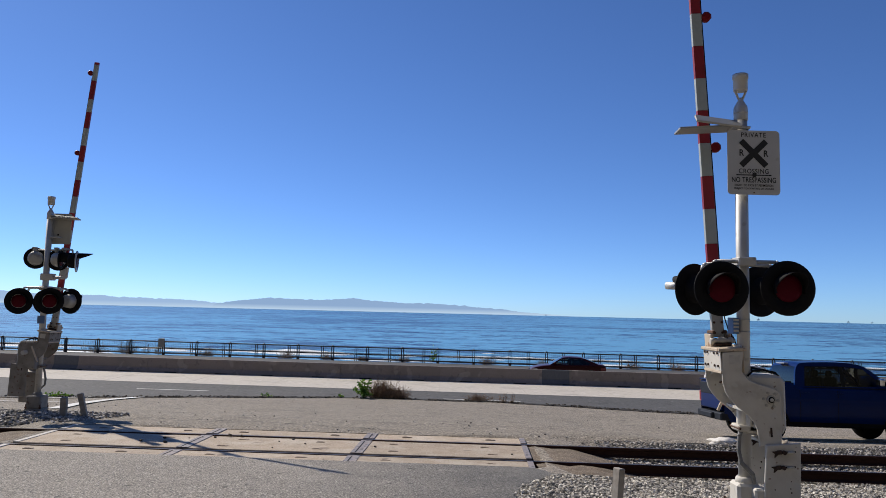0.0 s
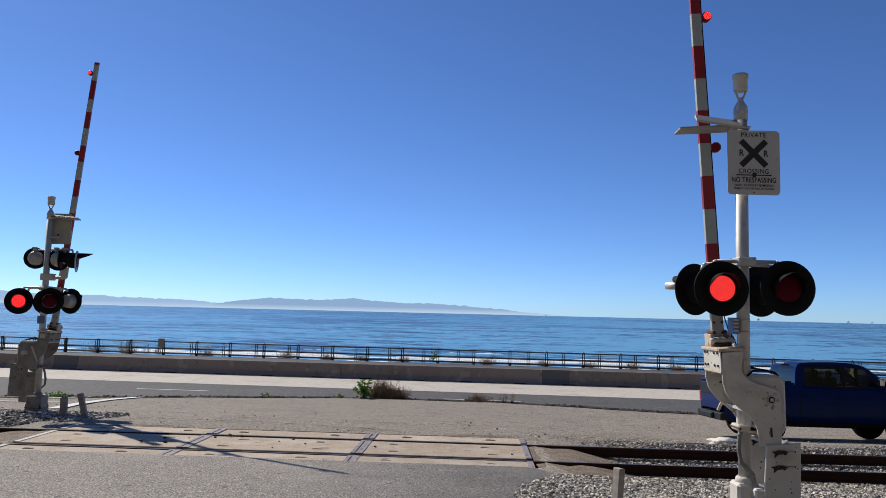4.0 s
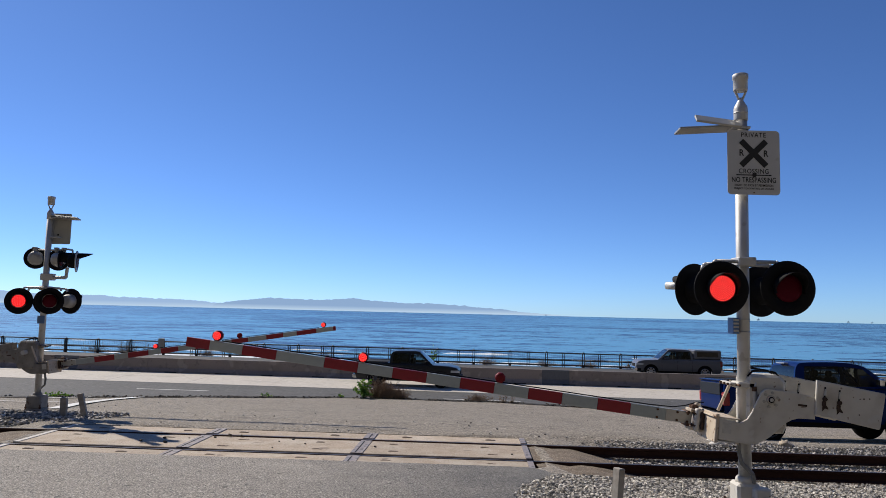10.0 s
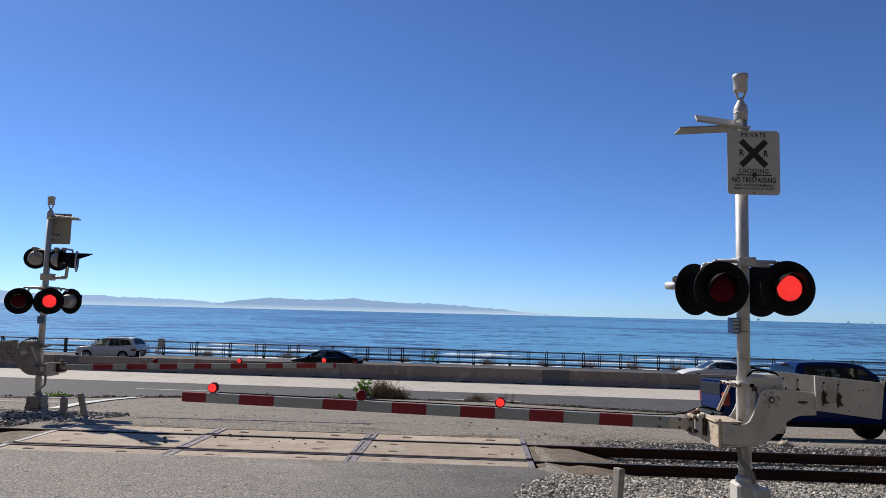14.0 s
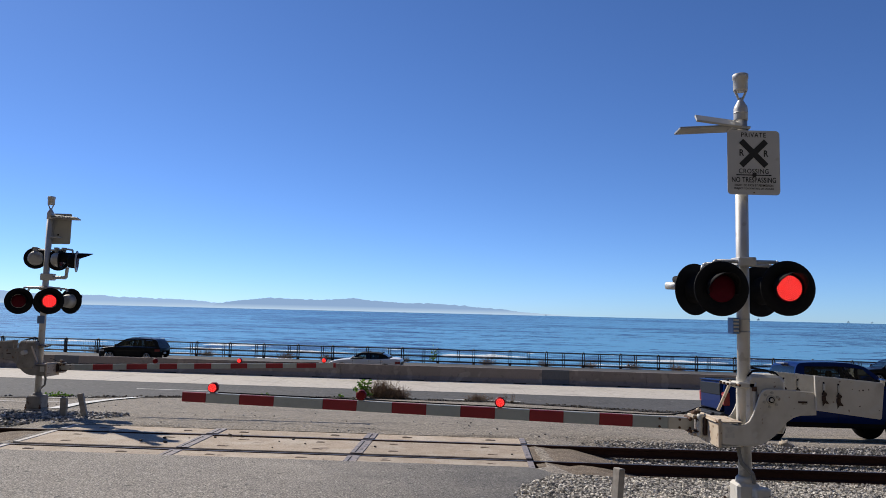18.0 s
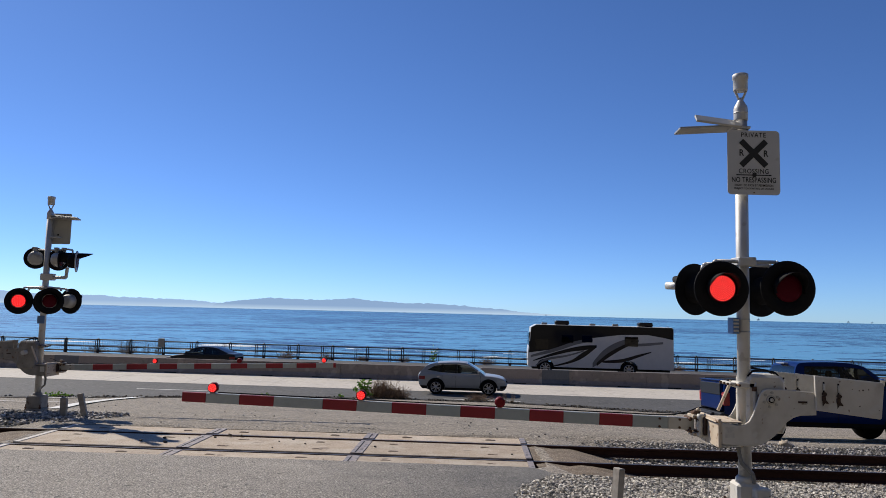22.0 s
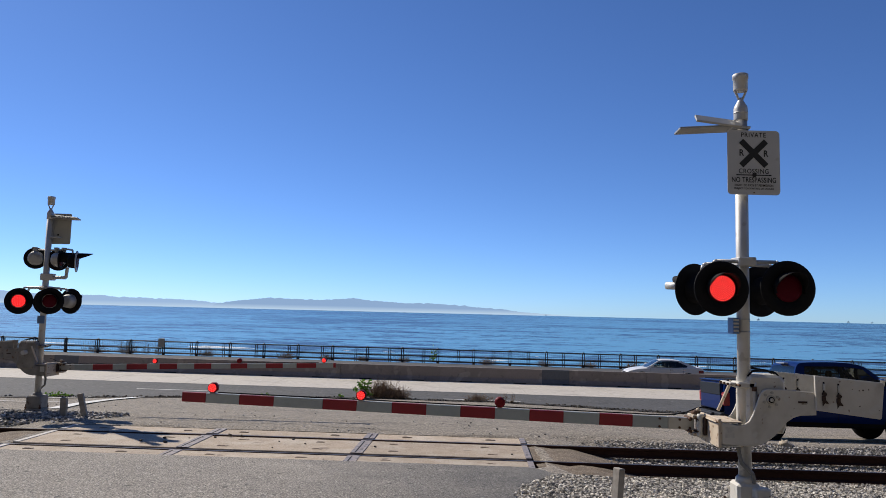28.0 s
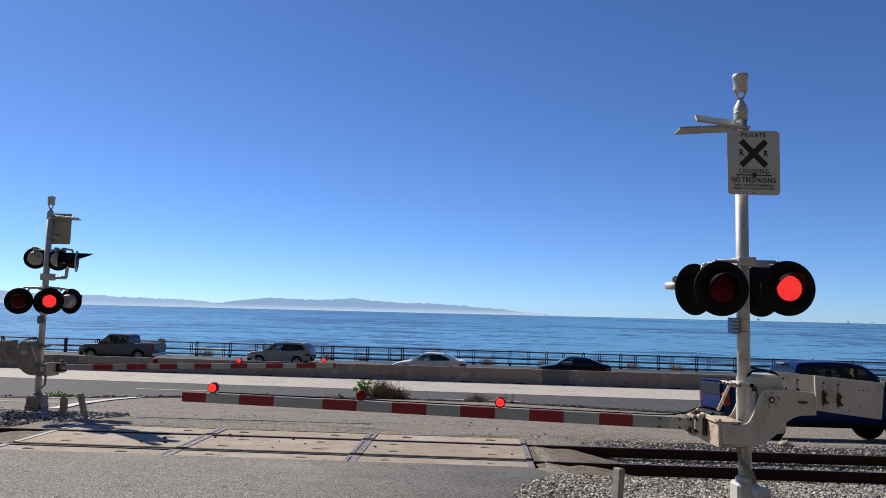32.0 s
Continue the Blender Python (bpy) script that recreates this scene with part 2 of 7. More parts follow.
def cyl(bm, a, b, r0, r1=None, n=16, caps=True, mat=0):
    a, b = Vector(a), Vector(b)
    r1 = r0 if r1 is None else r1
    q = (b - a).to_track_quat("Z", "Y")
    ra = [bm.verts.new(a + q @ Vector((r0 * math.cos(t), r0 * math.sin(t), 0))) for t in (2 * math.pi * i / n for i in range(n))]
    rb = [bm.verts.new(b + q @ Vector((r1 * math.cos(t), r1 * math.sin(t), 0))) for t in (2 * math.pi * i / n for i in range(n))]
    for i in range(n):
        f = bm.faces.new((ra[i], ra[(i + 1) % n], rb[(i + 1) % n], rb[i]))
        f.smooth, f.material_index = n > 8, mat
    if caps:
        for f in (bm.faces.new(ra[::-1]), bm.faces.new(rb)):
            f.material_index = mat
    return bm


def tube(bm, pts, r, n=8):
    for a, b in zip(pts, pts[1:]):
        cyl(bm, a, b, r, n=n)
    return bm


def lathe(bm, prof, n=24, m=None, mat=0, ring=False):
    """Turns (radius, height) pairs about z; a ring closes on itself and stays open in the middle."""
    rings, made = [], []
    for r, z in prof:
        circle = [bm.verts.new((r * math.cos(2 * math.pi * i / n), r * math.sin(2 * math.pi * i / n), z)) for i in range(n)]
        rings.append(circle)
        made += circle
    for a, b in zip(rings, rings[1:] + rings[:1] if ring else rings[1:]):
        for i in range(n):
            f = bm.faces.new((a[i], a[(i + 1) % n], b[(i + 1) % n], b[i]))
            f.smooth, f.material_index = True, mat
    if prof[0][0] > 1e-4 and not ring:
        bm.faces.new(rings[0][::-1]).material_index = mat
    if prof[-1][0] > 1e-4 and not ring:
        bm.faces.new(rings[-1]).material_index = mat
    if m is not None:
        bmesh.ops.transform(bm, matrix=m, verts=made)
    return bm


def prism(bm, pts, y0, y1, bevel=0.0, mat=0):
    """A plate: an outline in x and z, from y0 to y1."""
    a = [bm.verts.new((x, y0, z)) for x, z in pts]
    b = [bm.verts.new((x, y1, z)) for x, z in pts]
    fs = [bm.faces.new(a), bm.faces.new(b[::-1])]
    k = len(pts)
    for i in range(k):
        fs.append(bm.faces.new((a[(i + 1) % k], a[i], b[i], b[(i + 1) % k])))
    for f in fs:
        f.material_index = mat
    bmesh.ops.recalc_face_normals(bm, faces=fs)
    if bevel:
        bmesh.ops.bevel(bm, geom=list({e for f in fs[:2] for e in f.edges}), offset=bevel, segments=1, affect="EDGES", profile=0.5)
    return bm


def B():
    return bmesh.new()


def sheet(name, rows, material, label="", kind="structure", category="", flat=False):
    """One sheet from rows of points of equal length."""
    k = len(rows[0])
    verts = [p for r in rows for p in r]
    faces = [(i * k + j, i * k + j + 1, (i + 1) * k + j + 1, (i + 1) * k + j) for i in range(len(rows) - 1) for j in range(k - 1)]
    me = bpy.data.meshes.new(name)
    me.from_pydata(verts, [], faces)
    me.materials.append(material)
    for p in me.polygons:
        p.use_smooth = not flat
    me.update()
    ob = new(name, me)
    return tagged(ob, label, category or name.replace("_", " "), kind=kind)


# ---- the lie of the land ----
TRACK = -0.046   # the track draws nearer to the camera towards the right
HIGHWAY = -0.08  # and so does the highway
ROAD_Z, SEA_Z = -1.70, -4.1


def smooth(a, b, x):
    t = min(1.0, max(0.0, (x - a) / (b - a)))
    return t * t * (3 - 2 * t)


EDGE_X = (-30.0, -14.8, -13.7, -11.3, -9.6, -8.0, -6.6, -4.4, -2.0, -0.4, 0.6, 2.1, 3.1, 5.4, 7.5, 9.6, 30.0)
EDGE_Y = (19.5, 25.3, 26.2, 27.75, 29.2, 30.1, 30.85, 32.05, 32.95, 32.5, 32.3, 32.7, 32.4, 31.4, 30.1, 29.4, 25.0)


def apron_edge(x):
    """How far the apron reaches towards the highway."""
    return float(np.interp(x, EDGE_X, EDGE_Y))


def ground_z(x, y):
    xx = max(-60.0, min(60.0, x))
    yt = y - TRACK * xx
    edge = 33.2 + HIGHWAY * xx
    if yt < 12.0:
        z = 0.075 * (12.0 - max(yt, -30))
    elif yt < 15.0:
        z = 0.0
    elif yt < 17.2:
        z = -0.12 * (yt - 15.0) / 2.2
    else:
        f = min(1.0, max(0.0, (yt - 17.2) / max(1.0, edge - TRACK * xx - 17.2)))
        z = ROAD_Z - 0.04 if y > apron_edge(x) + 0.1 else -0.12 - 1.36 * f ** (0.85 - 0.4 * smooth(-2.0, 8.0, x))
    if yt > 15.0 and y <= apron_edge(x) + 0.1:   # the ground falls away sooner towards the parked truck
        z += (float(np.interp(yt, (15.0, 18.7, 21.1, 26.0, 33.5), (0.0, -0.555, -0.87, -1.15, -1.48))) - z) * smooth(3.0, 6.5, x)
    if 11.85 < yt < 14.7 and -7.4 < x < 1.62:
        z -= 0.3
    out = max(smooth(1.62, 3.4, x), smooth(-7.4, -9.0, x))
    z -= out * 0.26 * smooth(11.0, 11.65, yt) * (1 - smooth(14.6, 15.6, yt))
    shore = y - (60.2 - 0.1 * xx)
    if shore > 0:
        z = -1.72 - 0.35 * min(shore, 8.0) - 0.02 * max(0.0, shore - 8.0)
    return max(z, -9.0)


def far_steps(a, b, step, limit):
    out = [a + step * i for i in range(int(round((b - a) / step)) + 1)]
    k = step
    while out[-1] < limit:
        k *= 1.6
        out.append(min(limit, out[-1] + k))
    return out


gx = far_steps(0, 30, 0.3, 4800)
gx = sorted({-v for v in gx} | set(gx))
gy = [-4800, -2500, -1200, -600, -300, -150, -80, -45, -30, -20, -12, -7, -4, -2] + far_steps(0, 22, 0.3, 22) + far_steps(22.15, 33.7, 0.15, 33.7) + far_steps(34.0, 36.1, 0.3, 64) + [68, 72, 80, 100, 150, 300, 800, 2000, 4800]
ground = sheet("ground", [[(x, y, ground_z(x, y) + 0.012 * noise.noise((x * 0.9, y * 0.9, 0)) * (1 if y < 32 else 0)) for x in gx] for y in gy], APRON,
               "dusty grey-brown tarmac apron sloping down to the highway", category="ground")


# unseen hill behind the camera, added to cut sky fill and bounce warm light
HILL = surface("unseen_hillside", (0.06, 0.055, 0.04), 0.95, second=(0.035, 0.04, 0.018), scale=0.12, amount=0.7, bump=0.5, bump_scale=0.4)
hill_rows = []
for y, z in ((-12, 1.2), (-18, 5.0), (-28, 18.0), (-42, 38.0), (-60, 62.0), (-85, 88.0), (-130, 112.0), (-320, 140.0), (-330, 0.0)):
    hill_rows.append([(x, y, z * (1 + 0.18 * noise.noise((x * 0.012, y * 0.01, 7))) if z > 2 else z) for x in range(-900, 901, 25)])
sheet("hillside", hill_rows, HILL, "unseen brown and olive hillside added behind the camera", category="hillside")


def strip(name, near, far, lift, material, label, x0=-400.0, x1=400.0, k=40, slope=HIGHWAY, category="road"):
    """A band along the highway between two distances, with thickness at its edge."""
    xs = [x0 + (x1 - x0) * i / k for i in range(k + 1)]
    rows = [[(x, y + slope * x, z) for x in xs] for y, z in ((near, ROAD_Z - 0.05), (near, ROAD_Z + lift), (far, ROAD_Z + lift), (far, ROAD_Z - 0.05))]
    return sheet(name, rows, material, label, category=category, flat=True)


road = strip("road", 22.0, 38.3, 0.02, ROAD, "dark grey asphalt lanes of a coastal highway")
road_2 = strip("road_2", 44.6, 59.0, 0.02, ROAD, "dark asphalt lanes beyond the concrete barrier")
strip("concrete_lane", 38.3, 43.9, 0.024, ROAD_CONCRETE, "pale concrete highway lane beside the barrier")


def road_mark(pts, w, z=ROAD_Z + 0.026, name="road_marking", label="worn white painted road line", mat=None, category="road marking", group="road lines"):
    bm = B()
    left, right = [], []
    for i, p in enumerate(pts):
        a, b = Vector(pts[max(0, i - 1)]), Vector(pts[min(len(pts) - 1, i + 1)])
        d = (b - a).normalized()
        n = Vector((-d.y, d.x)) * w / 2
        for side, s in ((left, 1), (right, -1)):
            q = Vector(p) + n * s
            zz = z if z is not None else ground_z(q.x, q.y) + 0.03
            side.append(bm.verts.new((q.x, q.y, zz)))
    for i in range(len(pts) - 1):
        bm.faces.new((right[i], right[i + 1], left[i + 1], left[i]))
    return tagged(part(name, bm, mat or LINE), label, category, group, "structure")


for k in range(-6, 7):   # broken lane line, 3.6 m dashes
    x = -15.0 + 15.2 * k
    road_mark([(x, 35.1 + HIGHWAY * x), (x + 3.65, 35.15 + HIGHWAY * (x + 3.65))], 0.13)
road_mark([(-40.0, 29.75), (-25.0, 30.0), (-18.6, 30.11), (-16.6, 30.2)], 0.14, label="white edge line of the highway")
road_mark([(-13.3, 24.7), (-12.9, 25.5), (-12.45, 26.3)], 0.2, None)
road_mark([(-24, 22.1), (-18, 22.15), (-13.3, 22.25), (-12.3, 22.35), (-11.5, 22.65)], 0.14, None)
road_mark([(-9.85, 18.8), (-10.18, 19.84), (-10.6, 21.2), (-10.87, 22.5), (-11.1, 23.9), (-11.22, 25.2), (-11.15, 27.4)], 0.34, None, label="broad white line curving into the driveway")

JOINT = surface("joint_filler", (0.43, 0.395, 0.34), 0.9)
for k in range(-12, 13):
    x = 4.57 * k
    bm = B()
    box(bm, x - 0.012, x + 0.012, 38.32 + HIGHWAY * x, 43.85 + HIGHWAY * x, ROAD_Z + 0.02, ROAD_Z + 0.0285)
    tagged(part("slab_joint", bm, JOINT), "fine sawn joint across the concrete lane", "joint", "slab joints", "structure")


def crack(a, b, w, seed, wander=0.12):
    """A wandering dark crack in the tarmac."""
    n = max(6, int((Vector(b) - Vector(a)).length / 0.12))
    pts = []
    for i in range(n + 1):
        f = i / n
        p = Vector(a).lerp(Vector(b), f)
        pts.append((p.x, p.y + wander * noise.noise((p.x * 2.1, seed, 0)) + 0.03 * noise.noise((p.x * 9, seed, 4))))
    return road_mark(pts, w, None, "crack", "thin dark crack wandering across the tarmac", CRACK, "crack", "cracks in the apron")


CRACK = surface("crack_dirt", (0.025, 0.022, 0.019), 0.95)
for a, b, w, seed in (((-8.2, 16.3), (-5.9, 16.25), 0.03, 1), ((-5.9, 16.2), (-3.3, 15.85), 0.035, 2), ((-3.3, 15.8), (-0.9, 15.1), 0.03, 3), ((-5.2, 17.3), (-1.4, 16.9), 0.025, 4), ((-1.0, 18.2), (3.0, 17.2), 0.03, 5),
                      ((-6.0, 21.5), (1.0, 20.4), 0.03, 6), ((0.5, 16.6), (3.0, 16.2), 0.025, 7), ((-3.0, 24.5), (4.5, 23.0), 0.035, 8)):
    crack(a, b, w, seed)

edge_pts = [(-15 + 0.3 * i, apron_edge(-15 + 0.3 * i) - 0.3 + 0.12 * noise.noise((i * 0.35, 0, 8))) for i in range(85)]
road_mark(edge_pts, 0.6, None, "crack", "dark broken edge where the apron meets the highway", CRACK, "crack", "cracks in the apron")

# ---- sea, surf, islands ----
def sea_material():
    m = bpy.data.materials.new("sea_water")
    m.use_nodes = True
    n, l = m.node_tree.nodes, m.node_tree.links
    b = n["Principled BSDF"]
    b.inputs["Base Color"].default_value = (0.012, 0.05, 0.085, 1)
    b.inputs["Roughness"].default_value, b.inputs["IOR"].default_value = 0.25, 1.33
    b.inputs["Specular IOR Level"].default_value = 0.22
    tc = n.new("ShaderNodeTexCoord")
    prev = None
    for sx, sy, strength, dist in ((0.012, 0.045, 0.5, 3.0), (0.06, 0.2, 0.5, 0.8), (0.3, 0.9, 0.5, 0.2)):
        mp = n.new("ShaderNodeMapping")
        mp.inputs["Scale"].default_value = (sx, sy, 1)
        l.new(tc.outputs["Object"], mp.inputs["Vector"])
        t = n.new("ShaderNodeTexNoise")
        t.inputs["Scale"].default_value, t.inputs["Detail"].default_value = 1.0, 4.0
        l.new(mp.outputs[0], t.inputs["Vector"])
        bp = n.new("ShaderNodeBump")
        bp.inputs["Strength"].default_value, bp.inputs["Distance"].default_value = strength, dist
        l.new(t.outputs["Fac"], bp.inputs["Height"])
        if prev:
            l.new(prev.outputs[0], bp.inputs["Normal"])
        prev = bp
    l.new(prev.outputs[0], b.inputs["Normal"])
    # wind streaks and ripples: two blues, from wavelets to broad bands
    total = None
    for sx, sy, det, weight in ((0.2, 0.34, 3.0, 0.42), (0.05, 0.12, 3.0, 0.36), (0.02, 0.042, 3.0, 0.3), (0.007, 0.012, 3.0, 0.3), (0.0025, 0.0035, 2.0, 0.26), (0.0006, 0.0011, 2.0, 0.14)):
        mp = n.new("ShaderNodeMapping")
        mp.inputs["Scale"].default_value, mp.inputs["Rotation"].default_value = (sx, sy, 1), (0, 0, 0.0)
        l.new(tc.outputs["Object"], mp.inputs["Vector"])
        t = n.new("ShaderNodeTexNoise")
        t.inputs["Scale"].default_value, t.inputs["Detail"].default_value, t.inputs["Roughness"].default_value = 1.0, det, 0.6
        l.new(mp.outputs[0], t.inputs["Vector"])
        add = n.new("ShaderNodeMath")
        add.operation, add.inputs[1].default_value, add.inputs[2].default_value = "MULTIPLY_ADD", weight, 0.0
        l.new(t.outputs["Fac"], add.inputs[0])
        if total:
            l.new(total, add.inputs[2])
        total = add.outputs[0]
    r = n.new("ShaderNodeMapRange")
    r.inputs[1].default_value, r.inputs[2].default_value = 0.866, 0.919
    l.new(total, r.inputs[0])
    x = n.new("ShaderNodeMix")
    x.data_type = "RGBA"
    x.inputs[6].default_value, x.inputs[7].default_value = (0.0015, 0.014, 0.04, 1), (0.1, 0.29, 0.445, 1)
    l.new(r.outputs[0], x.inputs[0])
    l.new(x.outputs[2], b.inputs["Base Color"])
    return m


SEA = sea_material()
FOAM = surface("surf_foam", (0.75, 0.78, 0.8), 0.8, second=(0.5, 0.58, 0.62), scale=1.5, amount=0.7, bump=0.3, bump_scale=6)
sxs = far_steps(0, 60, 6, 4900)
sxs = sorted({-v for v in sxs} | set(sxs))
sys_ = far_steps(70, 160, 3, 4900)
sheet("water", [[(x, y, SEA_Z) for x in sxs] for y in sys_], SEA, "deep blue sea with small wind waves to the horizon", category="sea")


def surf_line(y, x0, x1, w, h, seed, body=-0.05):
    """A low breaking roll of white water with a ragged outline."""
    rnd = random.Random(seed)
    k = int((x1 - x0) / 0.7)
    rows = [[], [], [], []]
    for i in range(k + 1):
        x = x0 + (x1 - x0) * i / k
        e = min(1, 6 * i / k, 6 * (k - i) / k)
        s = max(0.0, body + 1.4 * noise.noise((x * 0.07, y, seed)) + 0.5 * noise.noise((x * 0.3, y, seed))) * e
        yy = y - 0.06 * x + 2.0 * noise.noise((x * 0.03, seed, 0)) + rnd.uniform(-0.2, 0.2)
        ww, hh = w * (0.3 + s), h * s - 0.03
        rows[0].append((x, yy - ww, SEA_Z - 0.02 + 0.04 * min(1, s)))
        rows[1].append((x, yy - ww * 0.2, SEA_Z + hh + rnd.uniform(-0.04, 0.04) * min(1, 4 * s)))
        rows[2].append((x, yy + ww * 0.3, SEA_Z + hh * 0.6))
        rows[3].append((x, yy + ww, SEA_Z - 0.02))
    return tagged(sheet("surf", rows, FOAM), "white foaming surf of a small breaking wave", "surf", "lines of surf", "stuff")


SURF = [(surf_line(*s[:6], *s[7:]), s[6]) for s in ((104.0, -95, 80, 3.0, 0.4, 21, 3, 0.7), (97.5, -95, 70, 1.5, 0.25, 31, 9, 0.1), (92, -95, 60, 1.5, 0.4, 1, 3, 0.15), (99, -95, 70, 1.6, 0.36, 2, 7, 0.2), (106, -70, 75, 1.6, 0.32, 3, 12, 0.1), (112, -60, 75, 1.2, 0.3, 5, 18, 0.1), (120, -95, 60, 1.2, 0.3, 8, 24, 0.1))]


def ridge(name, top, y, label, seed, colour):
    """A far island: a rough wedge of land with a ridge line."""
    m = bpy.data.materials.new(name + "_haze")
    m.use_nodes = True
    n, l = m.node_tree.nodes, m.node_tree.links
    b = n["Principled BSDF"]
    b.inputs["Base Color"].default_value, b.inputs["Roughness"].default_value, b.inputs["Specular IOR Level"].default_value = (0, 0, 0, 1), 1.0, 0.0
    # distance haze is painted in: a glowing colour that pales towards the sea
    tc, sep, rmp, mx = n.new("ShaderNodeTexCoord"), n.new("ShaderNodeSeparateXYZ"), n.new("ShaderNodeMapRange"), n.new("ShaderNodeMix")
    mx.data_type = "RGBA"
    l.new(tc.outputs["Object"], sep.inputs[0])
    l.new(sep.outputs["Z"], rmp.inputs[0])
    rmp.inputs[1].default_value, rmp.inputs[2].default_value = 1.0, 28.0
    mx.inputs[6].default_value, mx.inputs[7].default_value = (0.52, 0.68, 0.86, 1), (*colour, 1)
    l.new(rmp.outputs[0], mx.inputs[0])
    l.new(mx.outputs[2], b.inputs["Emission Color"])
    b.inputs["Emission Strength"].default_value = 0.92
    rows = [[], [], []]
    for (xa, za), (xb, zb) in zip(top, top[1:]):
        k = max(2, int((xb - xa) / 6))
        for i in range(k):
            f = i / k
            x, z = xa + (xb - xa) * f, za + (zb - za) * f
            z += 4.0 * noise.noise((x * 0.011, seed, 0)) + 5.0 * noise.noise((x * 0.03, seed, 5)) + 3.0 * noise.noise((x * 0.09, seed, 9))
            rows[0].append((x, y - 40, SEA_Z + 0.5))
            rows[1].append((x, y, max(z, SEA_Z + 1)))
            rows[2].append((x, y + 60, SEA_Z + 0.5))
    return sheet(name, rows, m, label, kind="structure", category="island")


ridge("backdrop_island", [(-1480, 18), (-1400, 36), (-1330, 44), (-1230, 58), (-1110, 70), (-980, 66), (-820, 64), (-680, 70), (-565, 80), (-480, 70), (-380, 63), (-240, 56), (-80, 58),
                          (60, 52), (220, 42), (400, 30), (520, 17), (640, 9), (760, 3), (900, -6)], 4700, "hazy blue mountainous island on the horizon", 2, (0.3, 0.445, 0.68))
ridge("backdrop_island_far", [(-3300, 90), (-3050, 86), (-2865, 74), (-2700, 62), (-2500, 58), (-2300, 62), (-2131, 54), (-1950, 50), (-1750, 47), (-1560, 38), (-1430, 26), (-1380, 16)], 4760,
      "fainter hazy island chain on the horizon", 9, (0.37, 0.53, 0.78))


def oil_rig(x, y, s):
    t = thing("oil_platform", pose(x, y, SEA_Z), "tiny grey oil platform far out at sea", "oil platform", "oil platforms")
    for dx in (-1, 1):
        for dy in (-1, 1):
            part("leg", cyl(B(), (dx * 9 * s, dy * 9 * s, -2), (dx * 8 * s, dy * 8 * s, 12 * s), 1.6 * s, n=6), FAR_STEEL, t)
    part("deck", box(B(), -13 * s, 13 * s, -12 * s, 12 * s, 12 * s, 19 * s), FAR_STEEL, t)
    part("derrick", cyl(B(), (3 * s, 0, 19 * s), (3 * s, 0, 36 * s), 4.5 * s, 1.0 * s, n=4), FAR_STEEL, t)
    part("crane", cyl(B(), (-9 * s, 0, 19 * s), (-15 * s, 0, 27 * s), 0.8 * s, n=5), FAR_STEEL, t)


FAR_STEEL = surface("distant_steel", (0.3, 0.36, 0.42), 0.9)
for x, s in ((2008, 0.55), (2580, 0.45), (2730, 0.42), (2858, 0.4), (662, 0.32)):
    oil_rig(x, 4600, s)

# ---- near driveway ----
def patch(name, outline, lift, material, label, category, kind="structure"):
    """A flat piece of paving that follows the ground: rows from outline pairs (y, x left, x right)."""
    rows = []
    for y, a, b in outline:
        rows.append([(a + (b - a) * i / 24, y + TRACK * (a + (b - a) * i / 24), ground_z(a + (b - a) * i / 24, y + TRACK * (a + (b - a) * i / 24)) + lift) for i in range(25)])
    first = [(x, y, z - 0.06) for x, y, z in rows[-1]]
    return sheet(name, rows + [first], material, label, kind, category, True)


patch("driveway", [(-30, -14, 3), (-8, -13, 1.6), (2, -12.5, 0.9), (6, -12.5, 0.85), (8.5, -12.5, 0.92), (9.07, -12.5, 0.96), (9.49, -12.5, 1.03), (9.86, -12.5, 1.12), (10.27, -12.5, 1.28), (10.61, -12.5, 1.49),
                   (10.85, -12.5, 1.63), (11.05, -12.5, 1.7), (11.25, -12.5, 1.72), (11.45, -12.5, 1.68), (11.65, -12.5, 1.58), (11.845, -12.5, 1.4)], 0.016, ASPHALT, "dark worn asphalt driveway with loose grit", "driveway")

joint_rows = []
for k in range(9):   # the apron butts against the panels
    yt = 14.672 + 0.1 * k
    joint_rows.append([(x, yt + TRACK * x, (ground_z(x, yt + TRACK * x) + 0.016) * (k / 8) + 0.004 * noise.noise((x * 2.2, yt * 2, 3))) for x in [-7.7 + 0.2 * i for i in range(44)]])
sheet("apron_joint", joint_rows, APRON, "strip of apron tarmac along the crossing panels", category="ground")
patch("ballast_bed", [(7.0, 1.15, 10), (9.6, 1.2, 10), (10.4, 1.6, 10), (11.1, 2.4, 10), (11.4, 2.7, 10), (11.7, 3.0, 10), (12.0, 3.2, 10), (12.38, 3.6, 10)], 0.006, SHADED_SOIL, "fines under the crushed stone, painted near black as shade", "gravel")
patch("ballast_bed", [(12.52, 3.3, 14), (13.2, 3.3, 14), (13.93, 3.3, 14)], 0.006, SHADED_SOIL, "fines between the rails, painted near black as shade", "gravel")
patch("ballast_bed", [(14.1, 3.4, 12), (14.8, 3.5, 12), (15.1, 4.2, 12), (15.3, 5.0, 12)], 0.006, SHADED_SOIL, "fines under the crushed stone, painted near black as shade", "gravel")
patch("ballast_bed", [(12.0, -16, -9.2), (14.6, -16, -8.6), (15.4, -16, -8.0), (16.4, -16, -8.2)], 0.006, SHADED_SOIL, "fines under the crushed stone, painted near black as shade", "gravel")

# ---- track: rails, crossing panels, ties ----
ANG = math.atan(TRACK)
RAILS = (12.47, 13.98)


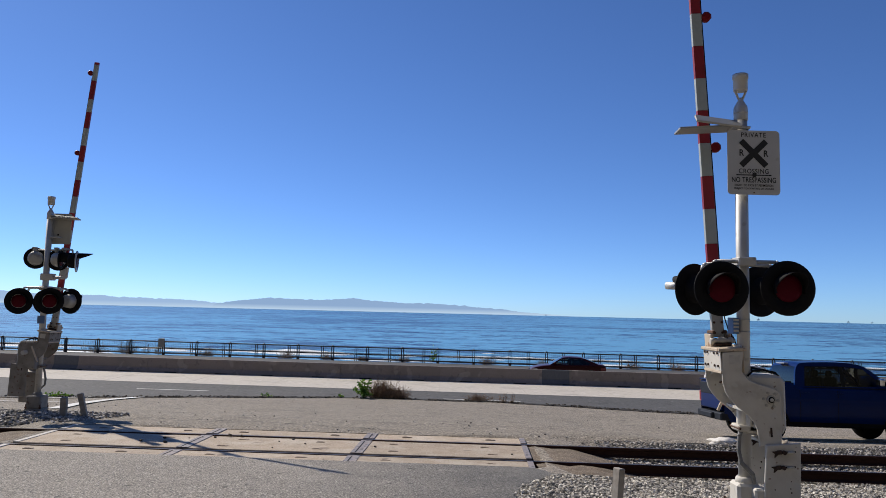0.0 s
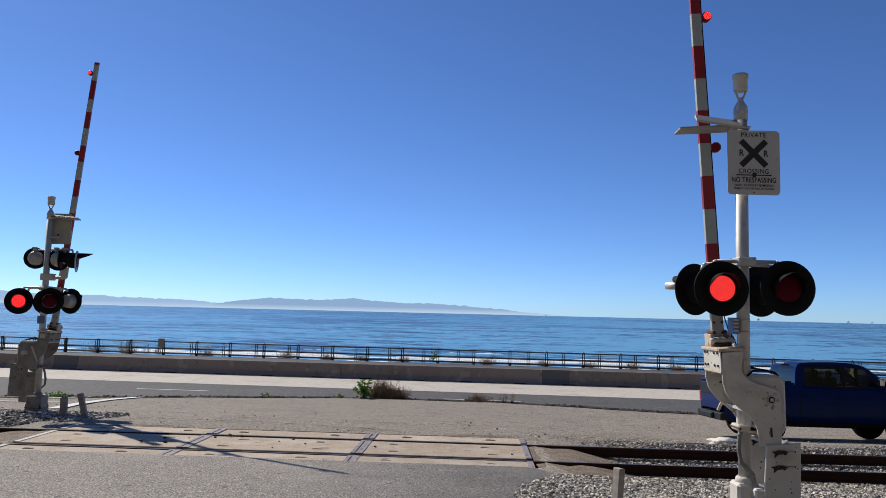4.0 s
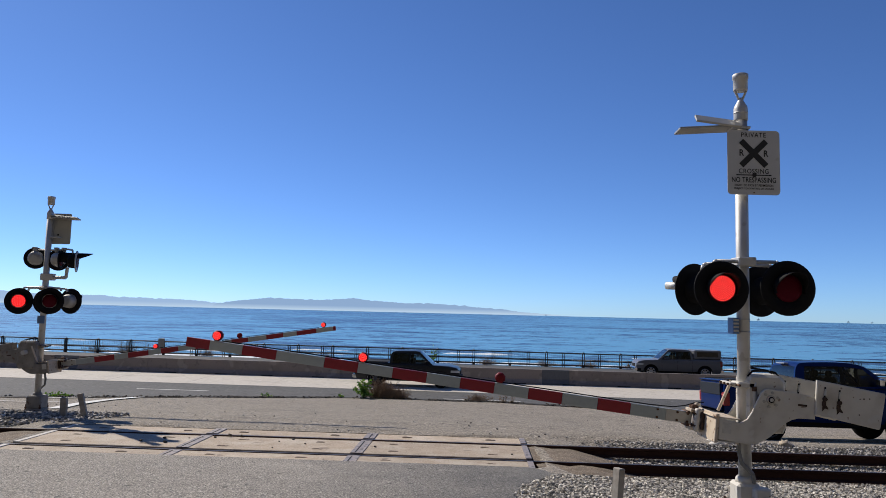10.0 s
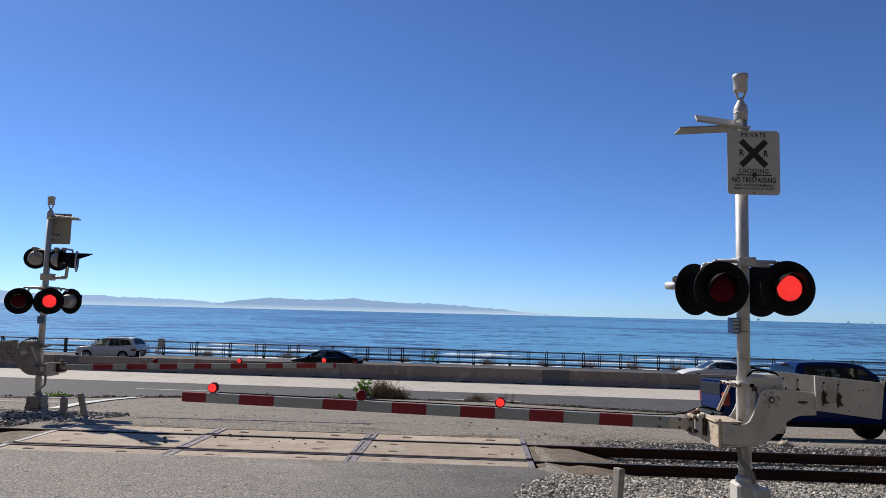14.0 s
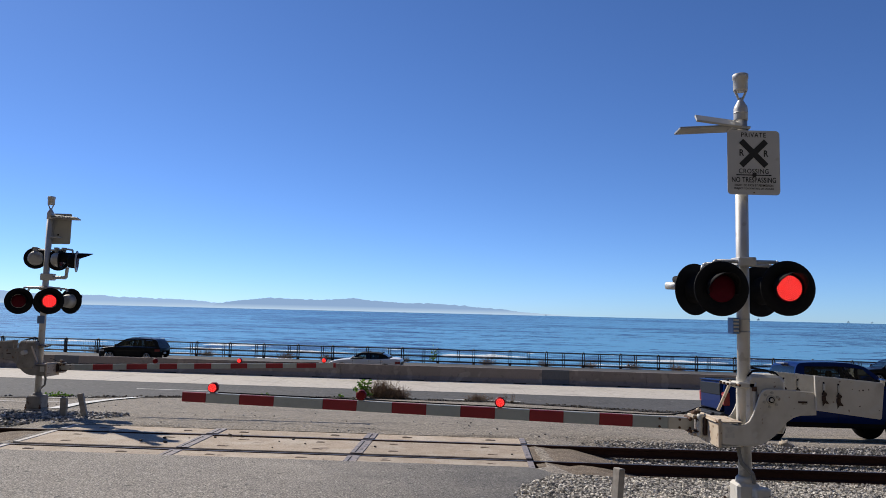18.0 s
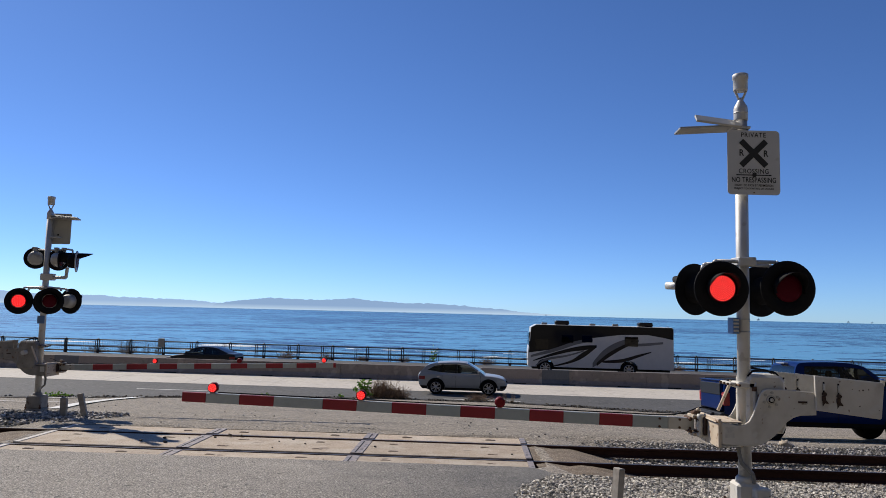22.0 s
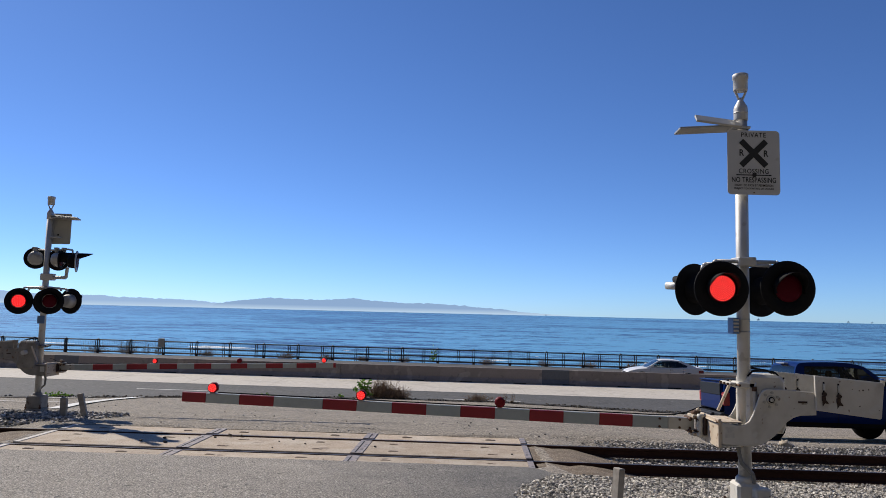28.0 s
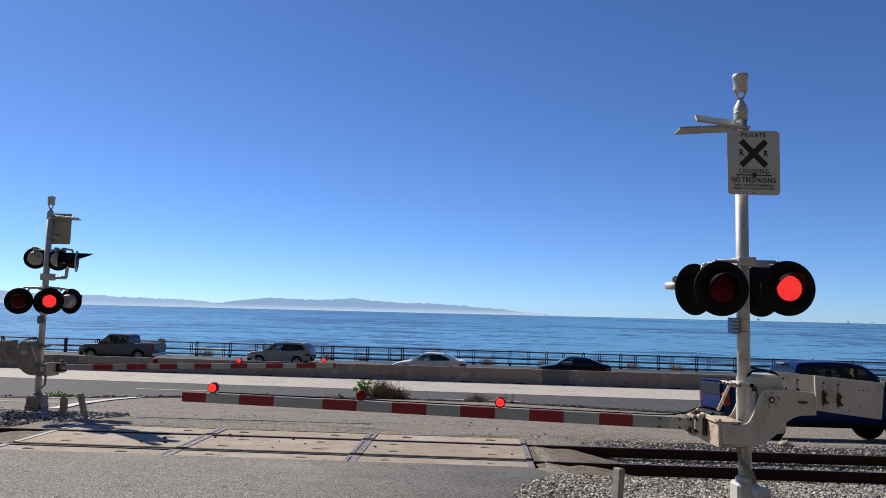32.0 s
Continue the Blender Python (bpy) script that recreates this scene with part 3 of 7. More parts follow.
def rail(off, name, side):
    t = thing(name, pose(0, off, 0, 0, 0, math.degrees(ANG)), "rusty brown steel rail with a worn shiny head", "rail", "rails of the track")
    prof = [(-0.07, -0.17), (0.07, -0.17), (0.07, -0.155), (0.012, -0.14), (0.009, -0.05), (0.036, -0.038), (0.036, -0.008), (0.028, 0.0), (-0.028, 0.0), (-0.036, -0.008), (-0.036, -0.038), (-0.009, -0.05), (-0.012, -0.14), (-0.07, -0.155)]
    bm = B()
    a = [bm.verts.new((-180, y, z)) for y, z in prof]
    b = [bm.verts.new((180, y, z)) for y, z in prof]
    for i in range(len(prof)):
        j = (i + 1) % len(prof)
        bm.faces.new((a[i], a[j], b[j], b[i]))
    part("rail_web", bm, RAIL, t)
    part("rail_head", box(B(), -180, 180, side * 0.012 - 0.016, side * 0.012 + 0.016, -0.004, 0.003), RAIL_TOP, t, "polished running surface")
    return t


for off, side in zip(RAILS, (-1, 1)):
    rail(off, "rail", side)
PX = (-8.03, -5.05, -1.99, 0.97)
PY = ((11.86, 12.39), (12.63, 13.84), (14.065, 14.66))
crossing = thing("crossing_panels", pose(0, 0, 0, 0, 0, math.degrees(ANG)), "tan concrete grade crossing panels between the rails", "crossing", kind="structure")
rnd = random.Random(4)
for i in range(3):
    for y0, y1 in PY:
        x0, x1 = PX[i] + 0.02, PX[i + 1] - 0.02
        p = part("panel", box(B(), x0, x1, y0, y1, -0.28, -0.004 + rnd.uniform(-0.004, 0.004), 0.012), PANEL, crossing)
        for k in range(2):
            for yy in ((y0 + y1) / 2,) if y1 - y0 < 1 else (y0 + 0.28, y1 - 0.28):
                xx = x0 + (x1 - x0) * (0.22 + 0.55 * k) + rnd.uniform(-0.15, 0.15)
                ln = rnd.uniform(0.05, 0.075)
                rim_ = part("lifting_slot", box(B(), xx - ln - 0.02, xx + ln + 0.02, yy - 0.034, yy + 0.034, -0.02, 0.0055), PANEL_WORN, p, "worn rim of a lifting pocket")
                part("slot_hollow", box(B(), xx - ln, xx + ln * rnd.uniform(0.2, 0.9), yy - 0.014, yy + 0.014, -0.02, 0.0075), SLOT, rim_, "dark lifting pocket")
for x in PX:
    for y0, y1 in PY:
        w = 0.105 if x in PX[1:3] else 0.05
        part("joint_plate", box(B(), x - w, x + w, y0 + 0.004, y1 - 0.004, -0.02, 0.0085), PLATE if x > PX[0] else EDGE_STRIP, crossing, "dark worn steel joint plate" if x > PX[0] else "pale steel edge strip")
        if x in PX[1:3]:
            part("joint_gap", box(B(), x - 0.035 + 0.03 * (y0 > 13), x - 0.015 + 0.03 * (y0 > 13), y0 + 0.03, y1 - 0.08, -0.01, 0.0125), TRIM, crossing, "open dark joint")
for y0, y1 in ((12.39, 12.432), (14.018, 14.065)):
    part("rubber_seal", box(B(), PX[0], PX[-1], y0 + 0.003, y1 - 0.003, -0.25, -0.02), RUBBER, crossing)
for sgn_, xe in ((1, 1.64), (-1, -7.48)):
    for a, b, seed in ((11.7, 12.4, 1), (12.55, 13.9, 2), (14.06, 15.2, 3)):
        rows = []
        for i in range(13):
            f = i / 12
            reach = 2.1 + 0.5 * noise.noise((seed, sgn_, 0.5)) if b < 13 or b > 14 else 1.9
            x = xe + sgn_ * reach * f
            drop = -0.03 - 0.2 * smooth(0.3, 1.0, f)
            rows.append([(x + 0.25 * f * noise.noise((j * 0.7, seed, 3)), a + (b - a) * j / 8 + TRACK * x, drop + 0.03 * noise.noise((x * 3, j, seed))) for j in range(9)])
        sheet("dirt_fill", rows, DIRT if b < 14 else APRON, "brown packed dirt at the end of the crossing panels", category="dirt")
for k in range(-40, 60):
    x = 0.53 * k
    if -7.0 < x < 1.7 or abs(x) > 22:
        continue
    bm = B()
    box(bm, x - 0.11, x + 0.11, 11.5 + rnd.uniform(-0.08, 0.08), 14.4 + rnd.uniform(-0.08, 0.08), -0.4, -0.222, 0.012)
    tagged(part("railroad_tie", bm, TIE, None), "weathered wooden tie half buried in ballast", "railroad tie", "ties under the rails").matrix_basis = pose(0, 0, 0, 0, 0, math.degrees(ANG))


def stones(name, count, place, size, material, label, seed):
    """Loose angular stones as one mesh."""
    rs = np.random.RandomState(seed)
    base = np.array([(-1, -1, -1), (1, -1, -1), (1, 1, -1), (-1, 1, -1), (-1, -1, 1), (1, -1, 1), (1, 1, 1), (-1, 1, 1)], float) * 0.5
    quads = np.array([(0, 3, 2, 1), (4, 5, 6, 7), (0, 1, 5, 4), (1, 2, 6, 5), (2, 3, 7, 6), (3, 0, 4, 7)])
    vs, fs = [], []
    k = 0
    rr = random.Random(seed)
    while k < count:
        p = place(rr)
        if p is None:
            continue
        s = rs.uniform(size[0], size[1]) * np.array([1, rs.uniform(0.6, 1), rs.uniform(0.5, 0.85)])
        v = (base * rs.uniform(0.55, 1.15, (8, 3))) * s
        a, c = rs.uniform(0, 6.28), rs.uniform(-0.7, 0.7)
        rot = np.array([[math.cos(a), -math.sin(a), 0], [math.sin(a), math.cos(a), 0], [0, 0, 1]]) @ np.array([[1, 0, 0], [0, math.cos(c), -math.sin(c)], [0, math.sin(c), math.cos(c)]])
        vs.append(v @ rot.T + np.array([p[0], p[1], p[2] + s[2] * rs.uniform(0.0, 0.75)]))
        fs.append(quads + 8 * k)
        k += 1
    me = bpy.data.meshes.new(name)
    me.from_pydata(np.concatenate(vs).tolist(), [], np.concatenate(fs).tolist())
    me.materials.append(material)
    return tagged(new(name, me), label, "gravel", kind="stuff")


def right_near(r):
    x, yt = r.uniform(0.9, 9.5), r.uniform(7.2, 12.35)
    y = yt + TRACK * x
    lim = float(np.interp(yt, (9.07, 9.86, 10.27, 10.61, 11.05, 11.6), (0.96, 1.12, 1.28, 1.49, 1.7, 1.75))) - 0.03
    if x < lim + 0.08 * noise.noise((yt * 3, 1, 0)):
        return None
    if yt > 11.35 and r.random() < 0.75:
        return None
    if yt > 11.25 and x < 2.0 + (yt - 11.2) * 1.2 + 0.4 * noise.noise((x * 2, yt * 2, 3)):
        return None
    return x, y, ground_z(x, y)


def right_far(r):
    x, yt = r.uniform(2.4, 11), r.uniform(12.5, 16.6)
    if yt > 14.4 and x < 3.1 + (yt - 14.4) * 0.2 + 0.5 * noise.noise((x, yt * 2, 3)):
        return None
    if yt < 14.4 and x < 2.9 + 0.6 * (14.4 - yt) * 0.3:
        return None
    if 12.5 < yt < 14.15 and r.random() < 0.5:
        return None
    if yt > 14.95 + 0.45 * noise.noise((x * 0.7, 2, 2)) + 0.02 * x:
        return None
    y = yt + TRACK * x
    return x, y, ground_z(x, y) + (0.1 if 14.2 < yt < 15.6 else 0.035 if yt < 14.15 else 0)


def left_side(r):
    x, yt = r.uniform(-15, -6.2), r.uniform(12.0, 17.3)
    if x > -7.9 and yt < 14.8:
        return None
    if x > -7.6 - 0.5 * noise.noise((yt, 0, 4)) + (yt - 15) * 0.5 and yt < 16.0:
        return None
    if yt > 16.9 + 0.3 * noise.noise((x, 0, 0)) or (yt > 15.9 and x > -7.2):
        return None
    y = yt + TRACK * x
    return x, y, ground_z(x, y)


def loose(r):
    x, y = r.uniform(-12, 9), 14.9 + 16 * r.random() ** 2
    return x, y, ground_z(x, y) + 0.004


def on_panels(r):
    x = r.uniform(-5.5, 1.3)
    return x, r.uniform(12.75, 13.85) + TRACK * x, 0.002


def edge_place(r):
    x = r.uniform(-15, 10)
    y = apron_edge(x) - 0.75 * r.random() ** 2 - 0.05
    if noise.noise((x * 0.6, 5, 0)) < -0.25:
        return None
    return x, y, ground_z(x, y) + 0.02


def loose_near(r):
    x, yt = r.uniform(-9, 1.4), 8 + 3.8 * r.random()
    y = yt + TRACK * x
    return (x, y, ground_z(x, y) + 0.045) if x < 1 else None


stones("ballast", 33000, right_near, (0.014, 0.04), STONE, "pale grey crushed stone ballast beside the track", 1)
stones("ballast_far", 12000, right_far, (0.018, 0.046), STONE_DARK, "grey crushed stone ballast beyond the rails", 2)
stones("ballast_left", 8000, left_side, (0.028, 0.075), STONE_DARK, "grey crushed stone round the far signal mast", 3)
stones("loose_stones", 330, loose, (0.008, 0.04), STONE_DARK, "scattered small dark stones on the apron", 4)
stones("edge_debris", 1300, edge_place, (0.015, 0.075), DEBRIS, "dark grit and dry debris along the edge of the highway", 6)
stones("panel_stones", 14, on_panels, (0.025, 0.06), DEBRIS, "few small dark stones on the crossing panels", 8)
stones("grit", 260, loose_near, (0.006, 0.016), STONE, "fine grit on the driveway", 5)

# ---- median barrier ----
barrier = thing("median_barrier", pose(0, 43.9, ROAD_Z, 0, 0, math.degrees(math.atan(HIGHWAY))), "long tan concrete median barrier along the highway", "barrier", kind="structure")
prof = [(0.0, 0.0), (0.0, 0.1), (0.14, 0.3), (0.2, 0.86), (0.215, 0.885), (0.385, 0.885), (0.4, 0.86), (0.46, 0.3), (0.6, 0.1), (0.6, 0.0)]
for k in range(-14, 15):
    x0, x1 = 6.1 * k, 6.1 * (k + 1) - 0.015
    for a, b, mat in (((x0, x1, BARRIER),) if k not in (1, -4) else ((x0, x0 + 1.6, PATCH), (x0 + 1.605, x1, BARRIER))):
        bm = B()
        va = [bm.verts.new((a, y, z)) for y, z in prof]
        vb = [bm.verts.new((b, y, z)) for y, z in prof]
        for i in range(len(prof)):
            j = (i + 1) % len(prof)
            bm.faces.new((va[i], va[j], vb[j], vb[i]))
        bm.faces.new(va[::-1])
        bm.faces.new(vb)
        bmesh.ops.recalc_face_normals(bm, faces=bm.faces)
        part("barrier_block", bm, mat, barrier, "grey repaired section" if mat is PATCH else "")
    for c in (1.2, 4.4):
        part("drain_slot", box(B(), x0 + c, x0 + c + 0.75, -0.012, 0.02, 0.0, 0.075), TRIM, barrier, "dark drainage slot")

# ---- shore fence ----
FENCE_SLOPE = -0.1
FENCE_2_X = 1.51
fence = thing("shore_fence", pose(0, 59.4, ROAD_Z, 0, 0, math.degrees(math.atan(FENCE_SLOPE))), "black steel railing with wire mesh along the shore", "fence", kind="structure")
part("fence_kerb", box(B(), -90, 90, -0.3, 0.3, -0.5, -0.1), ROAD, fence)
for z, h in ((1.11, 0.036), (0.55, 0.045), (0.14, 0.04), (-0.045, 0.03)):
    part("fence_rail", box(B(), -90, 90, -0.04, 0.04, z - h, z + h, 0.015), FENCE, fence)
for k in range(-30, 31):
    x = 2.92 * k - 0.2
    bm = box(box(box(B(), x - 0.11, x - 0.055, -0.06, 0.06, -0.2, 1.14, 0.01), x + 0.055, x + 0.11, -0.06, 0.06, -0.2, 1.14, 0.01), x - 0.06, x + 0.06, -0.04, 0.04, -0.2, 0.22)
    p = part("post", bm, FENCE, fence)
    part("post_cap", lathe(B(), [(0.115, 0), (0.11, 0.03), (0.06, 0.085), (0.0, 0.1)], 10, pose(x, 0, 1.13)), FENCE, p)
# the second railing, on the far side of the path, carries the mesh
fence_2 = thing("path_fence", pose(0, 61.5, ROAD_Z, 0, 0, math.degrees(math.atan(FENCE_SLOPE))), "slender black railing with wire mesh behind the first", "fence", kind="structure")
for z, h in ((1.03, 0.03), (0.5, 0.02), (0.06, 0.03)):
    part("fence_rail", box(B(), -90, 90, -0.025, 0.025, z - h, z + h, 0.01), FENCE, fence_2)
for k in range(-30, 31):
    x = 2.92 * k + FENCE_2_X
    for dx in (-0.085, 0.085):
        part("thin_post", box(B(), x + dx - 0.026, x + dx + 0.026, -0.03, 0.03, -0.4, 1.07, 0.008), FENCE, fence_2)
bm = B()
x = -60.0
while x < 45:
    box(bm, x - 0.0045, x + 0.0045, 0.03, 0.036, 0.06, 1.02)
    x += 0.16
for z in (0.2, 0.36, 0.66, 0.82, 0.94):
    box(bm, -60, 45, 0.03, 0.036, z - 0.004, z + 0.004)
tagged(part("wire_mesh", bm, WIRE, fence_2), kind="stuff")
part("fence_notice", box(B(), -24.0, -23.45, -0.13, -0.09, 0.66, 1.38, 0.01), SIGN_BACK, fence, "small tan notice plate fixed to the fence")

# ---- crossing signals ----
PULSE = []   # (part that glows, its home, its way back into the housing, phase)


def led_disc(r, rings, dot, apart=2.9):
    bm = B()
    for k in range(rings):
        rr = r * (k + 0.5) / rings
        m = max(1, int(2 * math.pi * rr / (dot * apart)))
        for i in range(m):
            a = 2 * math.pi * (i + 0.5 * (k % 2)) / m
            lathe(bm, [(dot, 0), (dot * 0.6, dot * 0.6)], 6, pose(rr * math.cos(a), rr * math.sin(a), 0.004))
    return bm


LED_ARM = glowing("red_arm_lamp_glow", (0.75, 0.006, 0.01), 0.35)
LED_FAR = glowing("red_lamp_glow", (0.9, 0.008, 0.014), 0.75)


def lamp(t, x, y, z, heading, phase=None, visor=0.24, tilt=0.0, r=0.3, shell=None, plate=None, near_lamp=False):
    """A flashing light unit: round black background, housing, hood, lens, and the glowing cluster. heading: degrees from -y (towards the driveway)."""
    m = pose(x, y, z, 0, 0, heading) @ pose(0, 0, 0, 90 + tilt)      # local z looks out of the lamp
    bg = part("background_disc", lathe(B(), [(r, -0.012), (r + 0.004, -0.004), (r, 0.006), (r - 0.02, 0.012), (0.165, 0.012), (0.16, -0.012)], 40), plate or BLACK, t, "round black background plate")
    bg.matrix_basis = m
    part("housing", lathe(B(), [(0.05, -0.2), (0.12, -0.19), (0.15, -0.16), (0.163, -0.05), (0.168, -0.012), (0.175, -0.012), (0.175, 0.002)], 28), shell or HOUSING, bg, "rear housing")
    bm = B()
    k = 22
    rows = []
    for i in range(k + 1):
        a = math.pi * (-0.12 + 1.24 * i / k)
        c, s = math.cos(a), math.sin(a)
        depth = visor * (0.35 + 0.65 * max(0.0, s)) if s > 0 else visor * 0.3
        rows.append([(0.172 * c, 0.172 * s, 0.01), (0.168 * c, 0.168 * s, depth), (0.162 * c, 0.162 * s, depth), (0.162 * c, 0.162 * s, 0.01)])
    vs = [[bm.verts.new(p) for p in q] for q in rows]
    for a, b in zip(vs, vs[1:]):
        for j in range(4):
            bm.faces.new((a[j], a[(j + 1) % 4], b[(j + 1) % 4], b[j]))
    bm.faces.new(vs[0]), bm.faces.new(vs[-1][::-1])
    part("visor", bm, BLACK, bg, "short black hood over the lens", smooth=True)
    part("lens", lathe(B(), [(0.155, 0.0), (0.15, 0.008), (0.1, 0.018), (0.0, 0.022)], 28), LENS, bg, "dark red lens")
    if phase is not None:
        g = part("light_emitter", led_disc(0.14, 8, 0.0062, 3.3) if near_lamp else led_disc(0.14, 4, 0.011, 3.4), LED, bg, "red light with a ring pattern")
        part("led_board", lathe(B(), [(0.143, 0.0), (0.143, 0.003)], 28), LED_BOARD if near_lamp else LED_FAR, g)
        PULSE.append((g, 0.026, -0.03, phase))
    return bg


HOUSING = surface("lamp_housing_grey", (0.42, 0.42, 0.4), 0.5, metal=0.3, second=(0.33, 0.32, 0.3), scale=8, stain=(0.25, 0.22, 0.18), stain_scale=6, stain_at=0.6)


def words(text, wide, high, x, z, y, parent, bold=0.0, spacing=1.0):
    size = 0.1
    cu = bpy.data.curves.new("lettering", "FONT")
    cu.body, cu.size, cu.align_x, cu.align_y, cu.space_character, cu.offset, cu.extrude = text, size, "CENTER", "CENTER", spacing, bold, 0.0008
    tmp = bpy.data.objects.new("lettering", cu)
    scene.collection.objects.link(tmp)
    me = bpy.data.meshes.new_from_object(tmp.evaluated_get(bpy.context.evaluated_depsgraph_get()))
    bpy.data.objects.remove(tmp)
    me.materials.clear()
    me.materials.append(SIGN_BLACK)
    ob = new("lettering", me)
    ob.parent = parent
    xs, ys = [v.co.x for v in me.vertices], [v.co.y for v in me.vertices]
    kx, ky = wide / (max(xs) - min(xs)), high / (max(ys) - min(ys))
    for v in me.vertices:
        v.co.x, v.co.y = v.co.x * kx, (v.co.y - (max(ys) + min(ys)) / 2) * ky
    ob.matrix_basis = pose(x, y, z, 90)
    return ob


def mast(t, z0, z1, cast=0.43, wide=0.13):
    """Pole with base casting, conduit, top cap. t stands on the ground at the pole's foot."""
    base = part("base_casting", box(box(B(), -wide, wide, -wide, wide, 0.08, cast - 0.04, 0.03), -0.19, 0.19, -0.19, 0.19, 0.03, 0.09, 0.015), PAINT, t, "heavy cast base painted grey-white")
    part("collar", lathe(B(), [(0.11, cast - 0.07), (0.1, cast), (0.085, cast + 0.02)], 20), PAINT, base)
    for dx in (-0.165, 0.165):
        for dy in (-0.165, 0.165):
            b = part("anchor_bolt", cyl(B(), (dx, dy, 0.0), (dx, dy, 0.19), 0.014, n=8), RUST, base)
            part("nut", cyl(B(), (dx, dy, 0.1), (dx, dy, 0.13), 0.03, n=6), RUST, base)
    part("terminal_box", box(B(), 0.02, 0.2, -0.22, -0.1, 0.12, 0.36, 0.02), PAINT, base, "small junction box on the casting")
    part("pole", cyl(B(), (0, 0, cast - 0.05), (0, 0, z1), 0.07, n=28), GALV, t, "round aluminium mast")
    cap = part("bell_neck", lathe(B(), [(0.074, z1 - 0.12), (0.078, z1 - 0.11), (0.078, z1 + 0.02), (0.07, z1 + 0.05), (0.036, z1 + 0.11), (0.026, z1 + 0.13), (0.026, z1 + 0.15)], 24), GALV, t, "waisted neck of the mast-top bell")
    part("bell_housing", lathe(B(), [(0.02, z1 + 0.235), (0.075, z1 + 0.23), (0.08, z1 + 0.25), (0.08, z1 + 0.37), (0.088, z1 + 0.375), (0.088, z1 + 0.42), (0.082, z1 + 0.43), (0.0, z1 + 0.435)], 28), GALV, cap, "cylindrical electronic bell")
    for s in (-1, 1):
        part("bell_strut", cyl(B(), (s * 0.066, 0, z1 + 0.24), (s * 0.02, 0, z1 + 0.13), 0.014, n=8), GALV, cap)


def crossarm(t, z, half, y):
    part("lamp_crossarm", tube(B(), [(-half, y, z), (half, y, z)], 0.022, 10), GALV, t)
    part("crossarm_clamp", box(B(), -0.1, 0.1, y - 0.05, 0.1, z - 0.05, z + 0.05, 0.012), GALV, t)
    for s in (-1, 1):
        part("elbow", tube(B(), [(s * half, y, z), (s * (half + 0.035), y, z - 0.02), (s * (half + 0.045), y, z - 0.07)], 0.026, 10), GALV, t)


def info_sign(t, x, y, z, front):
    """The white notice; front -1 faces -y."""
    s = part("notice_sign", B(), SIGN, t, "white private crossing notice with black lettering")
    bm = B()
    w, h, c = 0.298, 0.37, 0.045
    pts = []
    for cx, cz, a0 in ((w - c, h - c, 0), (-w + c, h - c, 90), (-w + c, -h + c, 180), (w - c, -h + c, 270)):
        pts += [(cx + c * math.cos(radians(a0 + 22.5 * i)), cz + c * math.sin(radians(a0 + 22.5 * i))) for i in range(5)]
    prism(bm, pts, -0.002, 0.002)
    for f in bm.faces:
        f.material_index = 1 if f.normal.y > 0.5 else 0
    bm.to_mesh(s.data)
    bm.free()
    s.data.materials.append(SIGN_BACK)
    s.matrix_basis = pose(x, y, z, 0, 0, 0 if front < 0 else 180)
    yy = -0.0035
    words("PRIVATE", 0.28, 0.054, 0.0, 0.318, yy, s, 0.001, 1.2)
    words("R", 0.052, 0.074, -0.138, 0.112, yy, s, 0.002)
    words("R", 0.052, 0.074, 0.138, 0.105, yy, s, 0.002)
    for a in (45, -45):
        bm = box(B(), -0.2, 0.2, -0.002, 0.002, -0.033, 0.033)
        k = part("saltire_bar", bm, SIGN_BLACK, s)
        k.matrix_basis = pose(0, yy - 0.001 - 0.001 * (a > 0), 0.105, 0, a, 0)
    words("CROSSING", 0.338, 0.055, 0.0, -0.1, yy, s, 0.001, 1.15)
    part("rule_line", box(B(), -0.2, 0.2, yy - 0.001, yy, -0.151, -0.139), SIGN_BLACK, s)
    part("fixing_bolt", cyl(B(), (0.005, -0.012, -0.145), (0.005, 0.004, -0.145), 0.024, n=12), SIGN_BLACK, s)
    words("NO TRESPASSING", 0.5, 0.06, 0.0, -0.2, yy, s, 0.0014, 1.05)
    words("RIGHT TO PASS BY PERMISSION", 0.435, 0.026, 0.0, -0.262, yy, s, 0.0008, 1.0)
    words("SUBJECT TO CONTROL OF OWNER", 0.45, 0.026, 0.0, -0.302, yy, s, 0.0008, 1.0)
    part("sign_bolt", cyl(B(), (0, -0.008, -0.345), (0, 0.004, -0.345), 0.008, n=8), RUST, s)
    for dz in (0.25, -0.22):
        part("band_clamp", box(B(), -0.1, 0.1, 0.004, 0.2, dz - 0.012, dz + 0.012, 0.004), GALV, s)
    return s


# signal paint in a sunlit beige tint: sun warmth painted in, plus rust specks
BEIGE = surface("sunlit_signal_paint", (0.56, 0.47, 0.36), 0.7, second=(0.44, 0.35, 0.26), scale=9, amount=0.7, bump=0.1, speck=(((0.2, 0.11, 0.06), 14, 0.62, 0.8),))
ARMS = []
HUB_X = 0.21      # the pivot lies this far beside the mast


